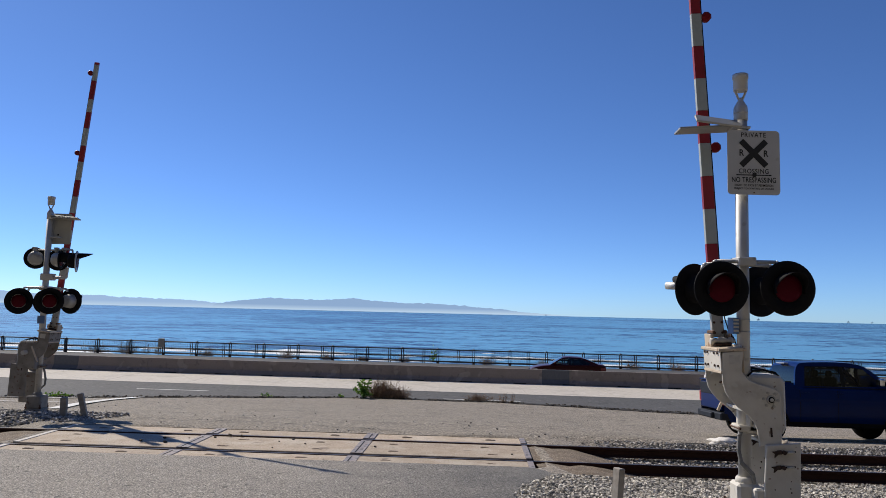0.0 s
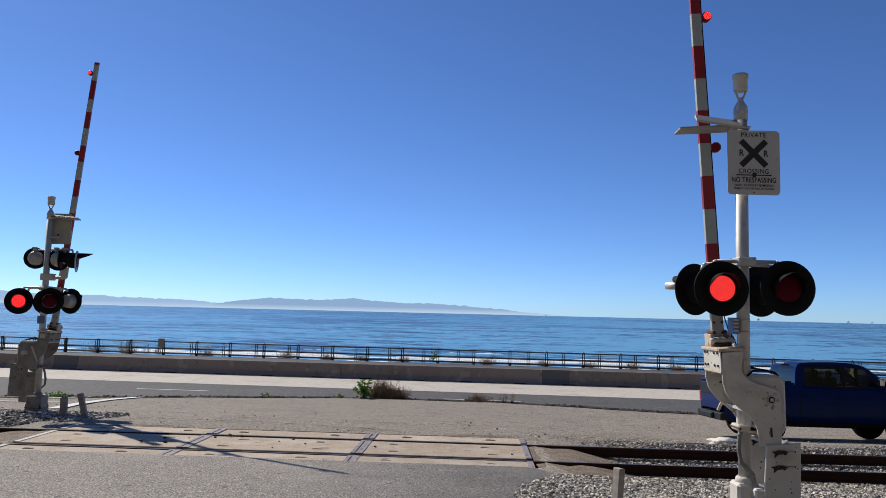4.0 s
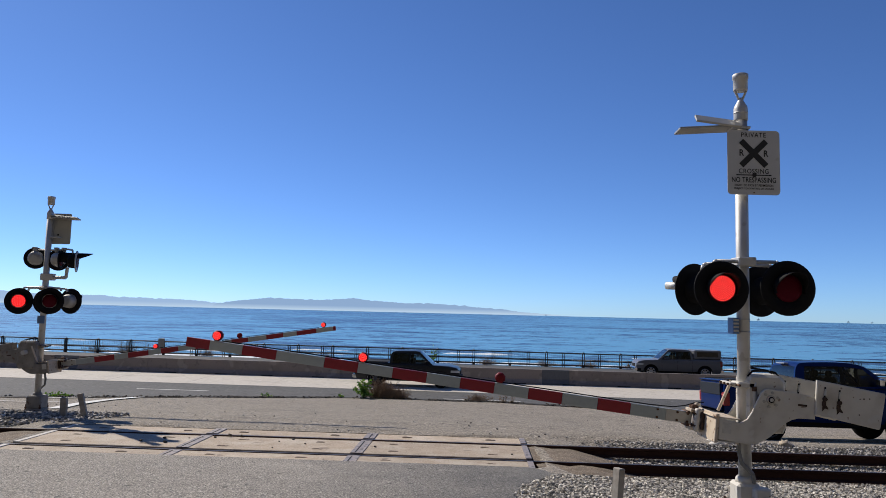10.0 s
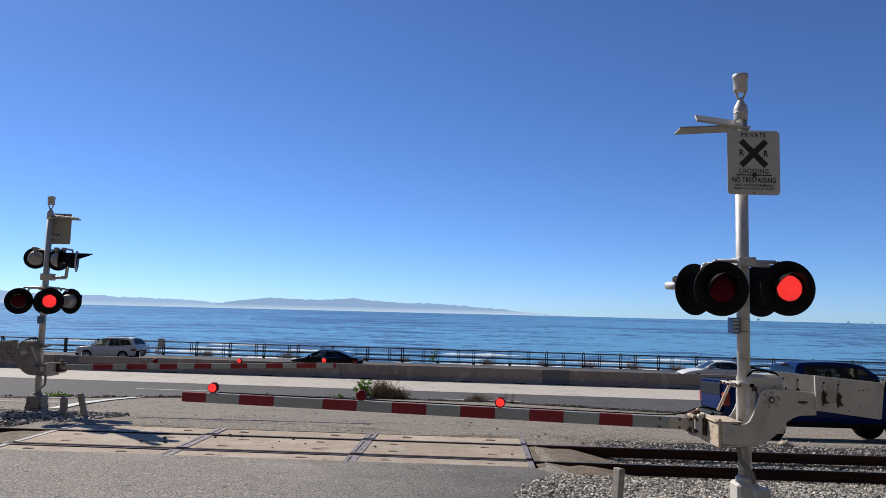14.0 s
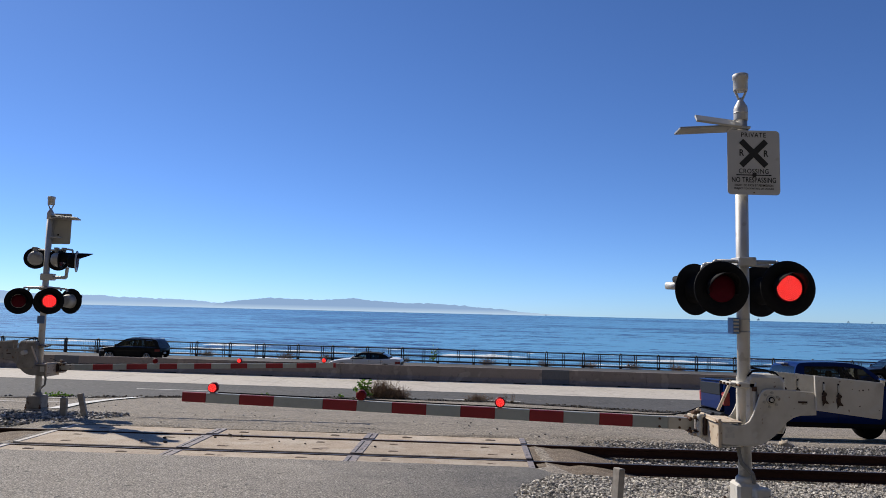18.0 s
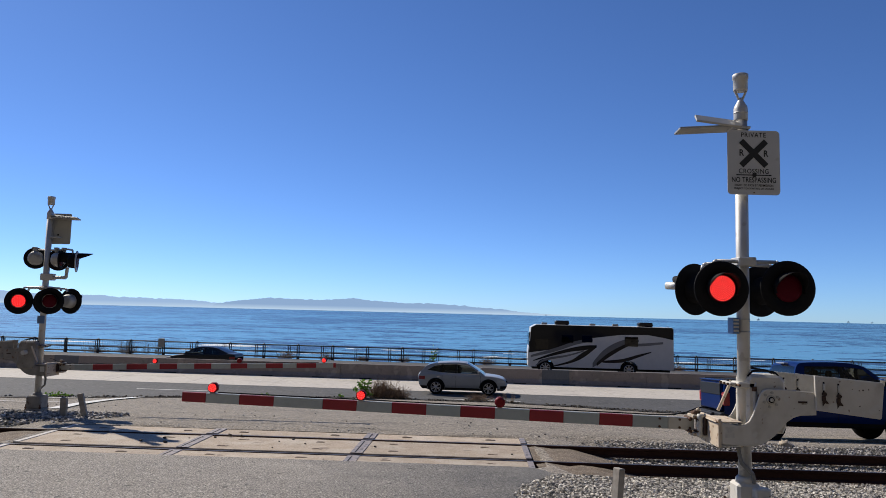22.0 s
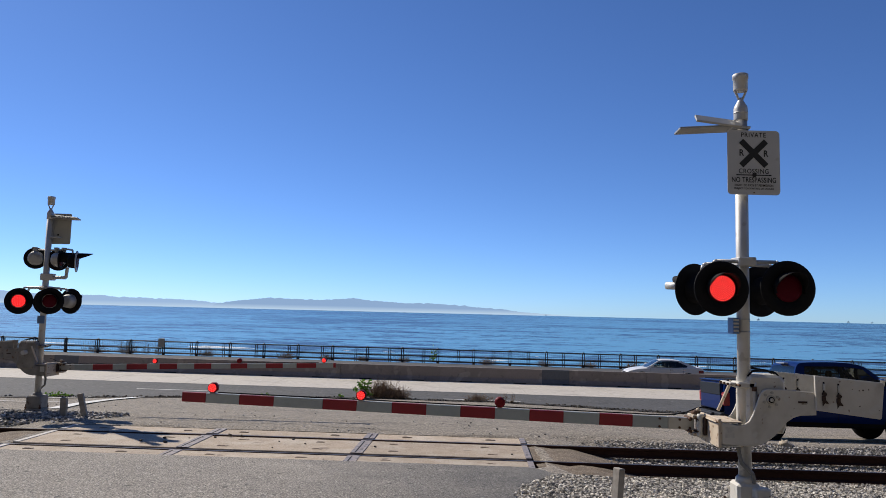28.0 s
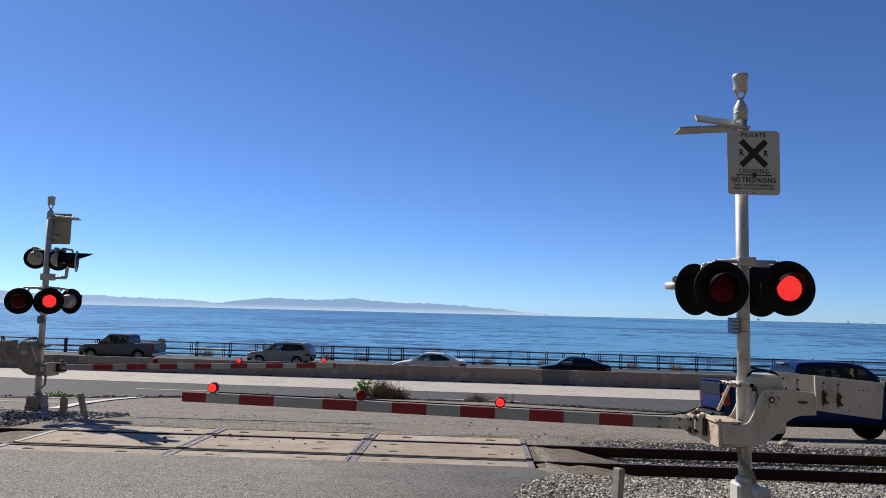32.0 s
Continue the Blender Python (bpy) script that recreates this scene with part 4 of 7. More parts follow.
def gate(m, arm_len, hub_z, label, phases, stripes, side):
    """The moving gate: support plates, counterweights, arm with lamps. It turns about its own y axis at the pivot; built lowered, the arm to -x."""
    g = thing("crossing_gate_arm", m, label, "gate arm", "crossing gate arms")
    plate = [(-0.54, -0.26), (-0.31, -0.29), (-0.235, -0.24), (-0.19, -0.16), (-0.15, -0.05), (-0.11, 0.06), (-0.075, 0.1), (-0.03, 0.115), (0.233, 0.11), (0.49, 0.085), (0.5, -0.155), (0.32, -0.165),
             (0.25, -0.19), (0.184, -0.233), (0.037, -0.393), (-0.03, -0.445), (-0.1, -0.485), (-0.22, -0.51), (-0.53, -0.49)]
    for y in (0.0, 0.5):
        p = part("support_plate", prism(B(), plate, y - 0.014, y + 0.014, 0.006), PAINT, g, "curved grey-white steel support arm")
        s = -1 if y == 0 else 1
        part("hub_ring", cyl(B(), (0, y, 0), (0, y + s * 0.02, 0), 0.05, n=20), SIGN_BACK, p)
        part("hub_cap", cyl(B(), (0, y, 0), (0, y + s * 0.035, 0), 0.04, n=20), PAINT, p)
        part("hub_nut", cyl(B(), (0, y + s * 0.03, 0), (0, y + s * 0.05, 0), 0.022, n=6), GALV, p)
        part("hub_groove", lathe(B(), [(0.029, 0.0), (0.034, 0.0), (0.034, 0.002), (0.029, 0.002)], 20, pose(0, y + s * 0.036, 0, 90 if s < 0 else -90)), TRIM, p, "dark ring round the pivot nut")
        for k in range(6):
            a = radians(20 + 60 * k)
            part("hub_bolt", cyl(B(), (0.078 * math.cos(a), y, 0.078 * math.sin(a)), (0.078 * math.cos(a), y + s * 0.026, 0.078 * math.sin(a)), 0.016, n=8), SIGN_BACK, p)
        part("slot", box(B(), 0.3, 0.4, y + s * 0.0145 - 0.003, y + s * 0.0145 + 0.003, -0.03, -0.008), RUST_DARK, p, "dark empty slot")
        part("tag_plate", box(B(), -0.5, -0.4, y + s * 0.0145 - 0.002, y + s * 0.0145 + 0.002, -0.42, -0.3), TAG_PALE, p, "faded data plate")
        # counterweights at the tail
        e = 0.0 if y == 0 else -0.2
        w2 = part("counterweight", prism(B(), [(e + 0.47, 0.275), (e + 0.67, 0.26), (e + 1.215, 0.215), (e + 1.225, 0.19), (e + 1.19, -0.17), (e + 1.17, -0.18), (e + 0.48, -0.1)], y - 0.055, y - 0.016, 0.008), PAINT, g, "large pale steel weight plate with rust runs")
        for bx, z0, z1 in ((e + 0.56, -0.02, 0.21), (e + 0.72, -0.04, 0.195)):
            part("bolt_slot", box(B(), bx - 0.01, bx + 0.01, y - 0.0585, y - 0.055, z0 + 0.02, z1, 0.001), TRIM, w2, "dark open slot")
            part("clamp_bolt", cyl(B(), (bx + 0.002, y - 0.066, z0 + 0.14), (bx + 0.002, y - 0.066, z1 - 0.02), 0.012, n=8), TAG_PALE, w2)
            part("clamp_nut", cyl(B(), (bx, y - 0.085, z0 + 0.1), (bx, y - 0.055, z0 + 0.1), 0.024, n=6), RUST_DARK, w2, "rusty clamp nut")
            part("clamp_washer", box(B(), bx - 0.026, bx + 0.02, y - 0.07, y - 0.055, z0 + 0.02, z0 + 0.08, 0.008), RUST_DARK, w2, "rusty clamp block")
            part("rust_run", prism(B(), [(bx - 0.018, z0 + 0.04), (bx + 0.012, z0 + 0.05), (bx + 0.05, z0 + 0.005), (bx + 0.05, z0 - 0.008), (bx + 0.012, z0 + 0.0), (bx - 0.014, z0 - 0.035)], y - 0.058, y - 0.0552), RUST_DARK, w2, "dark rust run below the clamp")
        for k in range(6):
            a, b = e + rnd.uniform(0.85, 1.17), rnd.uniform(-0.11, 0.17)
            part("rust_spot", cyl(B(), (a, y - 0.0575, b), (a, y - 0.054, b), rnd.uniform(0.004, 0.011), n=8), RUST_DARK, w2)
    # braces between the plates
    for a, b in (((-0.5, -0.3), (-0.5, -0.46)), ((-0.36, -0.32), (-0.36, -0.47)), ((0.1, -0.25), (0.1, -0.3)), ((0.46, 0.05), (0.46, -0.1))):
        part("cross_brace", prism(B(), [(a[0] - 0.015, a[1]), (a[0] + 0.015, a[1]), (b[0] + 0.015, b[1]), (b[0] - 0.015, b[1])], 0.014, 0.486), PAINT, g)
    for z0, z1 in ((-0.3, -0.46), (-0.46, -0.3)):
        part("lattice_bar", cyl(B(), (-0.44, 0.02, z0), (-0.26, 0.48, z1), 0.012, n=6), PAINT, g)
    yc = 0.47 if side > 0 else 0.05
    head = part("arm_bracket", box(box(box(B(), -0.575, -0.54, -0.02, 0.54, -0.53, -0.22, 0.006), -0.72, -0.56, yc - 0.11, yc + 0.09, -0.27, -0.235, 0.005), -0.72, -0.56, yc - 0.11, yc + 0.09, -0.47, -0.435, 0.005), BEIGE, g, "pale bracket plate that holds the arm")
    face = part("bracket_face", box(B(), -0.57, -0.33, -0.01, 0.5, -0.515, -0.503, 0.003), PAINT, head, "white face plate under the arm bracket")
    for bx in (-0.52, -0.38):
        for by in (0.06, 0.16, 0.36, 0.44):
            part("face_bolt", cyl(B(), (bx, by, -0.53), (bx, by, -0.5), 0.013, n=6), RUST_DARK, face)
    part("bracket_edge", box(B(), -0.33, -0.3, -0.01, 0.5, -0.52, -0.5, 0.004), BEIGE, head, "lower edge of the bracket, sunlight painted in")
    part("top_flange", box(B(), -0.6, -0.3, 0.0, 0.5, -0.262, -0.25, 0.004), BEIGE, head, "beige flange, sunlight painted in")
    part("cable_clamp", box(B(), -0.7, -0.62, yc - 0.07, yc + 0.05, -0.235, -0.19, 0.012), RUST, head)
    part("clamp_knob", lathe(B(), [(0.0, 0.0), (0.028, 0.005), (0.03, 0.03), (0.0, 0.045)], 10, pose(-0.63, yc - 0.03, -0.2)), BEIGE, head)
    for zz in (-0.28, -0.42):
        part("shear_bolt", cyl(B(), (-0.66, yc - 0.13, zz), (-0.66, yc + 0.13, zz), 0.016, n=8), RUST, head)
        part("shear_bolt", cyl(B(), (-0.74, yc - 0.09, zz), (-0.74, yc + 0.09, zz), 0.02, n=6), RUST, head)
    part("swivel_casting", lathe(B(), [(0.03, -0.13), (0.042, -0.1), (0.03, -0.06), (0.046, 0.0), (0.03, 0.06), (0.042, 0.1), (0.03, 0.13)], 12, pose(-0.64, yc - 0.11, -0.35)), TAG_PALE, head, "pale swivel casting with rust streaks")
    part("swivel_bar", box(B(), -0.62, -0.58, yc - 0.17, yc + 0.11, -0.45, -0.25, 0.01), RUST_DARK, head)
    # the striped arm
    bare = stripes[0]
    x0, tilt = -0.68 if side > 0 else -0.48, radians(1.65)
    arm = part("arm_beam", box(B(), -bare, 0.0, -0.032, 0.032, -0.068, 0.068, 0.004), ARM_BARE, g, "bare alloy root of the arm")
    arm.matrix_basis = pose(x0, yc, -0.347, 0, math.degrees(tilt), 0)
    for bx in (-0.05, -0.17, -0.4):
        for bz in (-0.045, 0.045):
            part("arm_bolt", cyl(B(), (bx, -0.045, bz), (bx, 0.04, bz), 0.014, n=8), RUST, arm)
    x, red = -bare - 0.002, False
    end = -(bare + sum(stripes[1:]))
    for width in stripes[1:]:
        nx = x - width
        a0, a1 = 0.068 - 0.016 * (-x / arm_len), 0.068 - 0.016 * (-nx / arm_len)
        bm = prism(B(), [(x - 0.001, -a0), (x - 0.001, a0), (nx, a1), (nx, -a1)], -0.03, 0.03, 0.004)
        part("arm_stripe", bm, ARM_RED if red else ARM_WHITE, arm, "red reflective stripe" if red else "grey-white reflective stripe")
        x, red = nx, not red
    ARMS.append((arm, x0))
    part("arm_cable", tube(B(), [(0.12, -0.03, 0.2), (0.04, -0.02, 0.19), (-0.08, 0.0, 0.13), (-0.22, 0.0, 0.095), (-0.5, 0.0, 0.082), (end * 0.5, 0.0, 0.076), (end + 0.4, 0.0, 0.068)], 0.007, 6), TRIM, arm, "thin black lamp cable")
    for d, ph in zip((end + 0.345, end + 0.345 + 0.26 * arm_len, end + 0.345 + 0.504 * arm_len) if side > 0 else (end + 0.28, end + 2.3, end + 4.31), phases):
        zt = 0.068 - 0.016 * (-d / arm_len)
        b = part("arm_lamp", lathe(B(), [(0.035, -0.045), (0.062, -0.03), (0.062, 0.03), (0.035, 0.045)], 8), GATE_LENS, arm, "round red arm lamp")
        b.matrix_basis = pose(d, 0, zt + 0.066) @ pose(0, 0, 0, 90 if side > 0 else -90, 0, 0) @ pose(0, 0, 0, 0, 0, 22.5)
        part("lamp_foot", box(B(), d - 0.03, d + 0.03, -0.02, 0.02, zt - 0.005, zt + 0.012), ARM_BARE, arm)
        f = part("light_emitter", led_disc(0.047, 3, 0.0062, 3.3), LED, b, "glowing red light")
        part("led_board", lathe(B(), [(0.048, 0.0), (0.048, 0.003)], 16), LED_ARM, f)
        PULSE.append((f, 0.046, -0.02, ph))
    return g


CONDUIT = surface("grey_conduit", (0.22, 0.215, 0.205), 0.6, second=(0.15, 0.147, 0.14), scale=30, amount=0.7)


def signal(m, hub_z, z_top, label, wide):
    t = thing("crossing_signal", m, label, "railway signal", "crossing signals")
    mast(t, 0, z_top, wide=wide)
    # gate mechanism between the support plates
    bm = B()
    prism(bm, [(-0.01, -0.39), (-0.01, 0.2), (0.03, 0.26), (0.36, 0.26), (0.42, 0.19), (0.43, -0.31), (0.39, -0.38)], 0.02, 0.36, 0.03)
    mech = part("gate_mechanism", bm, PAINT, t, "rounded grey-white gate motor housing")
    mech.matrix_basis = pose(0.0, -0.13, hub_z)
    part("pivot_shaft", cyl(B(), (HUB_X, -0.02, 0), (HUB_X, 0.5, 0), 0.05, n=16), GALV, mech)
    for zz in (0.14, -0.33):
        part("mast_clamp", box(B(), -0.11, 0.1, 0.02, 0.24, zz - 0.035, zz + 0.035, 0.015), PAINT, mech)
        part("clamp_bolt", cyl(B(), (-0.1, 0.0, zz), (-0.1, 0.26, zz), 0.014, n=8), RUST, mech)
    hx, hy = HUB_X, -0.18
    part("diagonal_brace", cyl(B(), (hx - 0.36, hy + 0.56, hub_z - 0.2), (hx - 0.2, hy + 0.56, hub_z + 0.15), 0.02, n=8), BEIGE, t)
    clamp = part("brace_clamp", box(B(), hx - 0.4, hx - 0.33, hy + 0.1, hy + 0.4, hub_z + 0.13, hub_z + 0.165, 0.012), PAINT, t)
    for yy in (0.14, 0.24, 0.34):
        part("clamp_nut", cyl(B(), (hx - 0.42, hy + yy, hub_z + 0.147), (hx - 0.31, hy + yy, hub_z + 0.147), 0.016, n=6), RUST, clamp)
    part("elbow_conduit", tube(B(), [(hx - 0.14, hy + 0.07, hub_z - 0.32), (hx - 0.14, hy + 0.07, hub_z + 0.1), (hx - 0.12, hy + 0.08, hub_z + 0.17), (hx - 0.06, hy + 0.12, hub_z + 0.18)], 0.017, 8), GALV, t)
    part("conduit_nut", cyl(B(), (hx - 0.14, hy + 0.07, hub_z + 0.08), (hx - 0.14, hy + 0.07, hub_z + 0.13), 0.028, n=6), RUST, t)
    for k in range(3):   # cables looping over the motor housing
        y = hy + 0.1 + 0.09 * k
        part("cable_loop", tube(B(), [(hx - 0.2, y, hub_z + 0.24), (hx - 0.14, y + 0.01, hub_z + 0.3 + 0.02 * k), (hx - 0.02, y + 0.02, hub_z + 0.315), (hx + 0.1, y, hub_z + 0.29), (hx + 0.14 + 0.02 * k, y, hub_z + 0.25)], 0.01, 6), TRIM, t, "black cable over the motor housing")
    part("conduit", tube(B(), [(0.06, -0.1, 0.4), (0.03, -0.13, 0.5), (-0.09, -0.12, 0.62), (-0.11, -0.1, 0.75), (-0.09, -0.08, 0.9), (-0.06, -0.06, hub_z - 0.35)], 0.024, 8), CONDUIT, t, "flexible grey cable conduit")
    part("conduit", tube(B(), [(0.04, -0.09, hub_z - 0.3), (0.09, -0.12, hub_z - 0.1), (0.08, -0.1, hub_z + 0.12), (0.03, -0.05, hub_z + 0.2)], 0.02, 8), CONDUIT, t, "flexible grey cable conduit")
    return t


def blade(t, x0, z0, x1, z1, y, th=0.012, w=0.19):
    """One board of a sideways crossbuck, seen on its edge."""
    d = Vector((x1 - x0, 0, z1 - z0))
    bm = B()
    box(bm, 0, d.length, -w / 2, w / 2, -th, th, 0.003)
    o = part("crossbuck_blade", bm, SIGN_BACK, t, "grey edge-on board of a crossbuck")
    return o, math.degrees(math.atan2(-d.z, d.x))


# near signal at the driveway
near_foot = ground_z(3.41, 8.2)
near = signal(pose(3.41, 8.2, near_foot), 1.585 - near_foot, 4.86 - near_foot, "tall grey-white crossing signal with twin red lamps and notice sign", 0.13)
dz = -near_foot
lamp(near, -0.337, -0.25, 2.785 + dz, 0, "L", shell=BLACK, near_lamp=True)
lamp(near, 0.396, -0.25, 2.805 + dz, 0, "R", shell=BLACK, near_lamp=True)
lamp(near, -0.44, 0.3, 2.79 + dz, 205, None, 0.3, shell=BLACK)
lamp(near, 0.33, 0.3, 2.79 + dz, 196, None, 0.3, shell=BLACK)
crossarm(near, 3.1 + dz, 0.33, -0.1)
crossarm(near, 3.08 + dz, 0.36, 0.14)
part("lamp_visor", cyl(B(), (-0.54, 0.33, 2.83 + dz), (-0.71, 0.5, 2.835 + dz), 0.05, 0.045, 16), GALV, near, "bright bare metal hood of a rear lamp")
info_sign(near, 0.09, -0.12, 4.228 + dz, -1)
tag = part("mast_tag", box(B(), -0.155, -0.085, -0.1, 0.06, 2.29 + dz, 2.47 + dz, 0.008), BLUE_TAG, near, "small blue plate clamped to the mast")
for k in range(4):
    part("plate_bar", box(B(), -0.15, -0.09, -0.1045, -0.1, 2.315 + dz + 0.04 * k, 2.335 + dz + 0.04 * k), GALV, tag)
for zz in (2.31, 2.45):
    part("band", cyl(B(), (0, 0, zz + dz - 0.008), (0, 0, zz + dz + 0.008), 0.074, n=24), GALV, near)
b, a = blade(near, 0, 0, 0.5, -0.05, 0)
b.matrix_basis = pose(-0.53, -0.02, 4.755 + dz, 34, a + 3, -6)
b, a = blade(near, 0, 0, 0.7, 0.06, 0)
b.matrix_basis = pose(-0.73, 0.02, 4.61 + dz, -8, a, 4)
part("crossbuck_bracket", box(B(), -0.13, 0.08, -0.085, 0.085, 4.63 + dz, 4.66 + dz, 0.006), GALV, near)
for zz in (4.64, 4.83):
    part("band", cyl(B(), (0, 0, zz + dz - 0.01), (0, 0, zz + dz + 0.01), 0.08, n=24), GALV, near)

# far signal beyond the track
far_foot = ground_z(-9.42, 17.2)
far = signal(pose(-9.42, 17.2, far_foot, 0, 0, 180), 1.29 - far_foot, 4.56 - far_foot, "grey-white crossing signal beyond the track with stacked lamps", 0.175)
dz = -far_foot
lamp(far, 0.43, 0.3, 2.475 + dz, 200, "L", 0.18)
lamp(far, -0.29, 0.3, 2.49 + dz, 200, "R", 0.18)
lamp(far, 0.1, -0.28, 2.47 + dz, 8, None, 0.3)
lamp(far, -0.5, -0.25, 2.5 + dz, -12, None, 0.3)
crossarm(far, 2.8 + dz, 0.4, 0.12)
crossarm(far, 2.79 + dz, 0.42, -0.12)
lamp(far, 0.28, 0.0, 3.5 + dz, 24, None, 0.3, r=0.25)
lamp(far, -0.24, -0.05, 3.47 + dz, 20, None, 0.3, r=0.25)
lamp(far, -0.42, 0.17, 3.47 + dz, -80, None, 0.7, r=0.22, shell=HOUSING)
lamp(far, -0.83, 0.24, 3.43 + dz, -72, None, 0.05, r=0.25, shell=BLACK, plate=HOUSING)
part("lamp_crossarm", tube(B(), [(0.3, 0.02, 3.7 + dz), (-0.2, 0.0, 3.7 + dz), (-0.55, 0.12, 3.72 + dz), (-0.68, 0.18, 3.7 + dz), (-0.7, 0.2, 3.62 + dz)], 0.022, 8), GALV, far)
for x in (0.28, -0.24, -0.42):
    part("lamp_stub", lathe(B(), [(0.035, 3.64 + dz), (0.045, 3.68 + dz), (0.045, 3.72 + dz), (0.06, 3.73 + dz), (0.06, 3.76 + dz), (0.0, 3.765 + dz)], 12, pose(x, 0.06, 0)), HOUSING, far, "cast lamp bracket head")
part("bracket_arm", tube(B(), [(-0.05, 0, 3.05 + dz), (-0.5, 0.05, 3.05 + dz), (-0.52, 0.05, 3.3 + dz)], 0.04, 8), GALV, far)
part("bracket_clamp", box(B(), -0.2, 0.1, -0.09, 0.09, 2.98 + dz, 3.14 + dz, 0.015), GALV, far)
info_sign(far, -0.16, -0.12, 4.23 + dz, -1)
tag = part("mast_tag", box(B(), -0.085, 0.085, 0.075, 0.1, 1.96 + dz, 2.14 + dz, 0.008), BLUE_TAG, far, "small blue plate clamped to the mast")
b, a = blade(far, 0, 0, 0.62, 0, 0)
b.matrix_basis = pose(-0.72, 0.05, 4.46 + dz, 10, a, 0)
b, a = blade(far, 0, 0, 0.5, 0.03, 0)
b.matrix_basis = pose(-0.55, 0.0, 4.5 + dz, -8, a, 3)

STRIPES = (0.412, 0.39, 0.42, 0.4, 0.405, 0.405, 0.4, 0.405, 0.412, 0.4, 0.575, 0.405, 0.392, 0.28)
near_gate = gate(pose(3.62, 8.02, 1.585), 6.59, 0, "red and white striped crossing gate arm with counterweights", ("T", "L", "R"), (0.3, *(0.984 * q for q in STRIPES)), 1)
far_gate = gate(pose(-9.69, 17.5, 1.27, 0, 0, 180), 7.27, 0, "red and white striped gate arm beyond the track", ("T", "R", "L"), (0.49, 0.439, 0.479, 0.326, 0.49, 0.296, 0.418, 0.408, 0.408, 0.459, 0.398, 0.439, 0.408, 0.326, 0.469, 0.408, 0.061), -1)
PAINT_SHADED = surface("shaded_signal_paint", (0.27, 0.25, 0.222), 0.75, second=(0.19, 0.175, 0.155), scale=6, amount=0.8, bump=0.15, bump_scale=30,
                    stain=(0.17, 0.14, 0.115), stain_scale=3.0, stain_at=0.54, stain_amount=0.7, speck=(((0.14, 0.08, 0.05), 14, 0.64, 0.8),))
for ob in list(far.children_recursive) + list(far_gate.children_recursive):   # far signal: darker coat paints in its shaded side, plus stains and rust
    if ob.data.materials and ob.data.materials[0] is PAINT:
        ob.data.materials[0] = PAINT_SHADED
NEAR_GATE, FAR_GATE = near_gate.matrix_basis.copy(), far_gate.matrix_basis.copy()


# ---- posts and litter ----
def square_post(x, y, h, w, d, lean, label, turn=10, name="marker_post"):
    z = ground_z(x, y)
    p = tagged(part(name, box(B(), -w / 2, w / 2, -d / 2, d / 2, -0.25, h, 0.008), GREY_POST), label, "post", "short marker posts")
    p.matrix_basis = pose(x, y, z, 0, lean, turn)
    return p


square_post(-8.3, 16.25, 0.42, 0.13, 0.13, 0, "short square grey post beside the far signal")
square_post(-7.84, 16.3, 0.53, 0.11, 0.12, -14, "leaning weathered square post beside the far signal", 12)
square_post(2.07, 8.55, 0.45, 0.085, 0.12, 5, "leaning square metal post in the ballast", 26)


def scrap(name, x, y, r, h, mat, label, category, seed):
    bm = B()
    bmesh.ops.create_icosphere(bm, subdivisions=3, radius=1.0)
    for v in bm.verts:
        k = 1 + 0.55 * noise.noise(v.co * 1.9 + Vector((seed, 0, 0))) + 0.2 * noise.noise(v.co * 5 + Vector((seed, 3, 0)))
        v.co = Vector((v.co.x * r[0] * k, v.co.y * r[1] * k, max(-0.02, v.co.z * h * k + h * 0.5)))
    o = tagged(part(name, bm, mat, smooth=True), label, category)
    o.matrix_basis = pose(x, y, ground_z(x, y))
    return o


ROCK = surface("tan_rock", (0.46, 0.39, 0.3), 0.9, second=(0.3, 0.25, 0.19), scale=14, amount=0.7, bump=0.6)
scrap("rag", 5.8, 15.0, (0.3, 0.2), 0.09, CLOTH, "crumpled white rag lying on the gravel", "litter", 3)
scrap("pale_rock", 6.98, 14.8, (0.14, 0.12), 0.13, ROCK, "pale rounded rock on the gravel", "rock", 8)
scrap("flat_stone", 7.4, 14.75, (0.28, 0.08), 0.04, ROCK, "flat pale stone fragment on the gravel", "rock", 5)


# ---- plants ----
def dry_bush(x, y, r, h, n, seed, mat=None, label="dry brown twiggy shrub at the road edge", z=None, name="dry_shrub"):
    rr = random.Random(seed)
    bm = B()
    for i in range(n):
        a, e = rr.uniform(0, 6.283), rr.uniform(0.15, 1.5)
        base = Vector((rr.gauss(0, r * 0.35), rr.gauss(0, r * 0.25), 0))
        ln = rr.uniform(0.45, 1.0)
        d = Vector((math.cos(a) * math.cos(e) * r, math.sin(a) * math.cos(e) * r * 0.7, math.sin(e) * h)) * ln
        mid = base + d * 0.55 + Vector((rr.gauss(0, 0.03), rr.gauss(0, 0.03), 0.03))
        tip = base + d
        w = rr.uniform(0.005, 0.011)
        cyl(bm, base, mid, w, w * 0.7, 4, False)
        cyl(bm, mid, tip, w * 0.7, w * 0.25, 4, False)
        for k in range(4):
            f = rr.uniform(0.35, 1)
            q = base + d * f
            s = q + Vector((rr.gauss(0, 0.09), rr.gauss(0, 0.09), rr.uniform(0.0, 0.1)))
            cyl(bm, q, s, w * 0.55, w * 0.2, 3, False)
    o = tagged(part(name, bm, mat or TWIG), label, "shrub", "roadside shrubs")
    o.matrix_basis = pose(x, y, ground_z(x, y) if z is None else z)
    return o


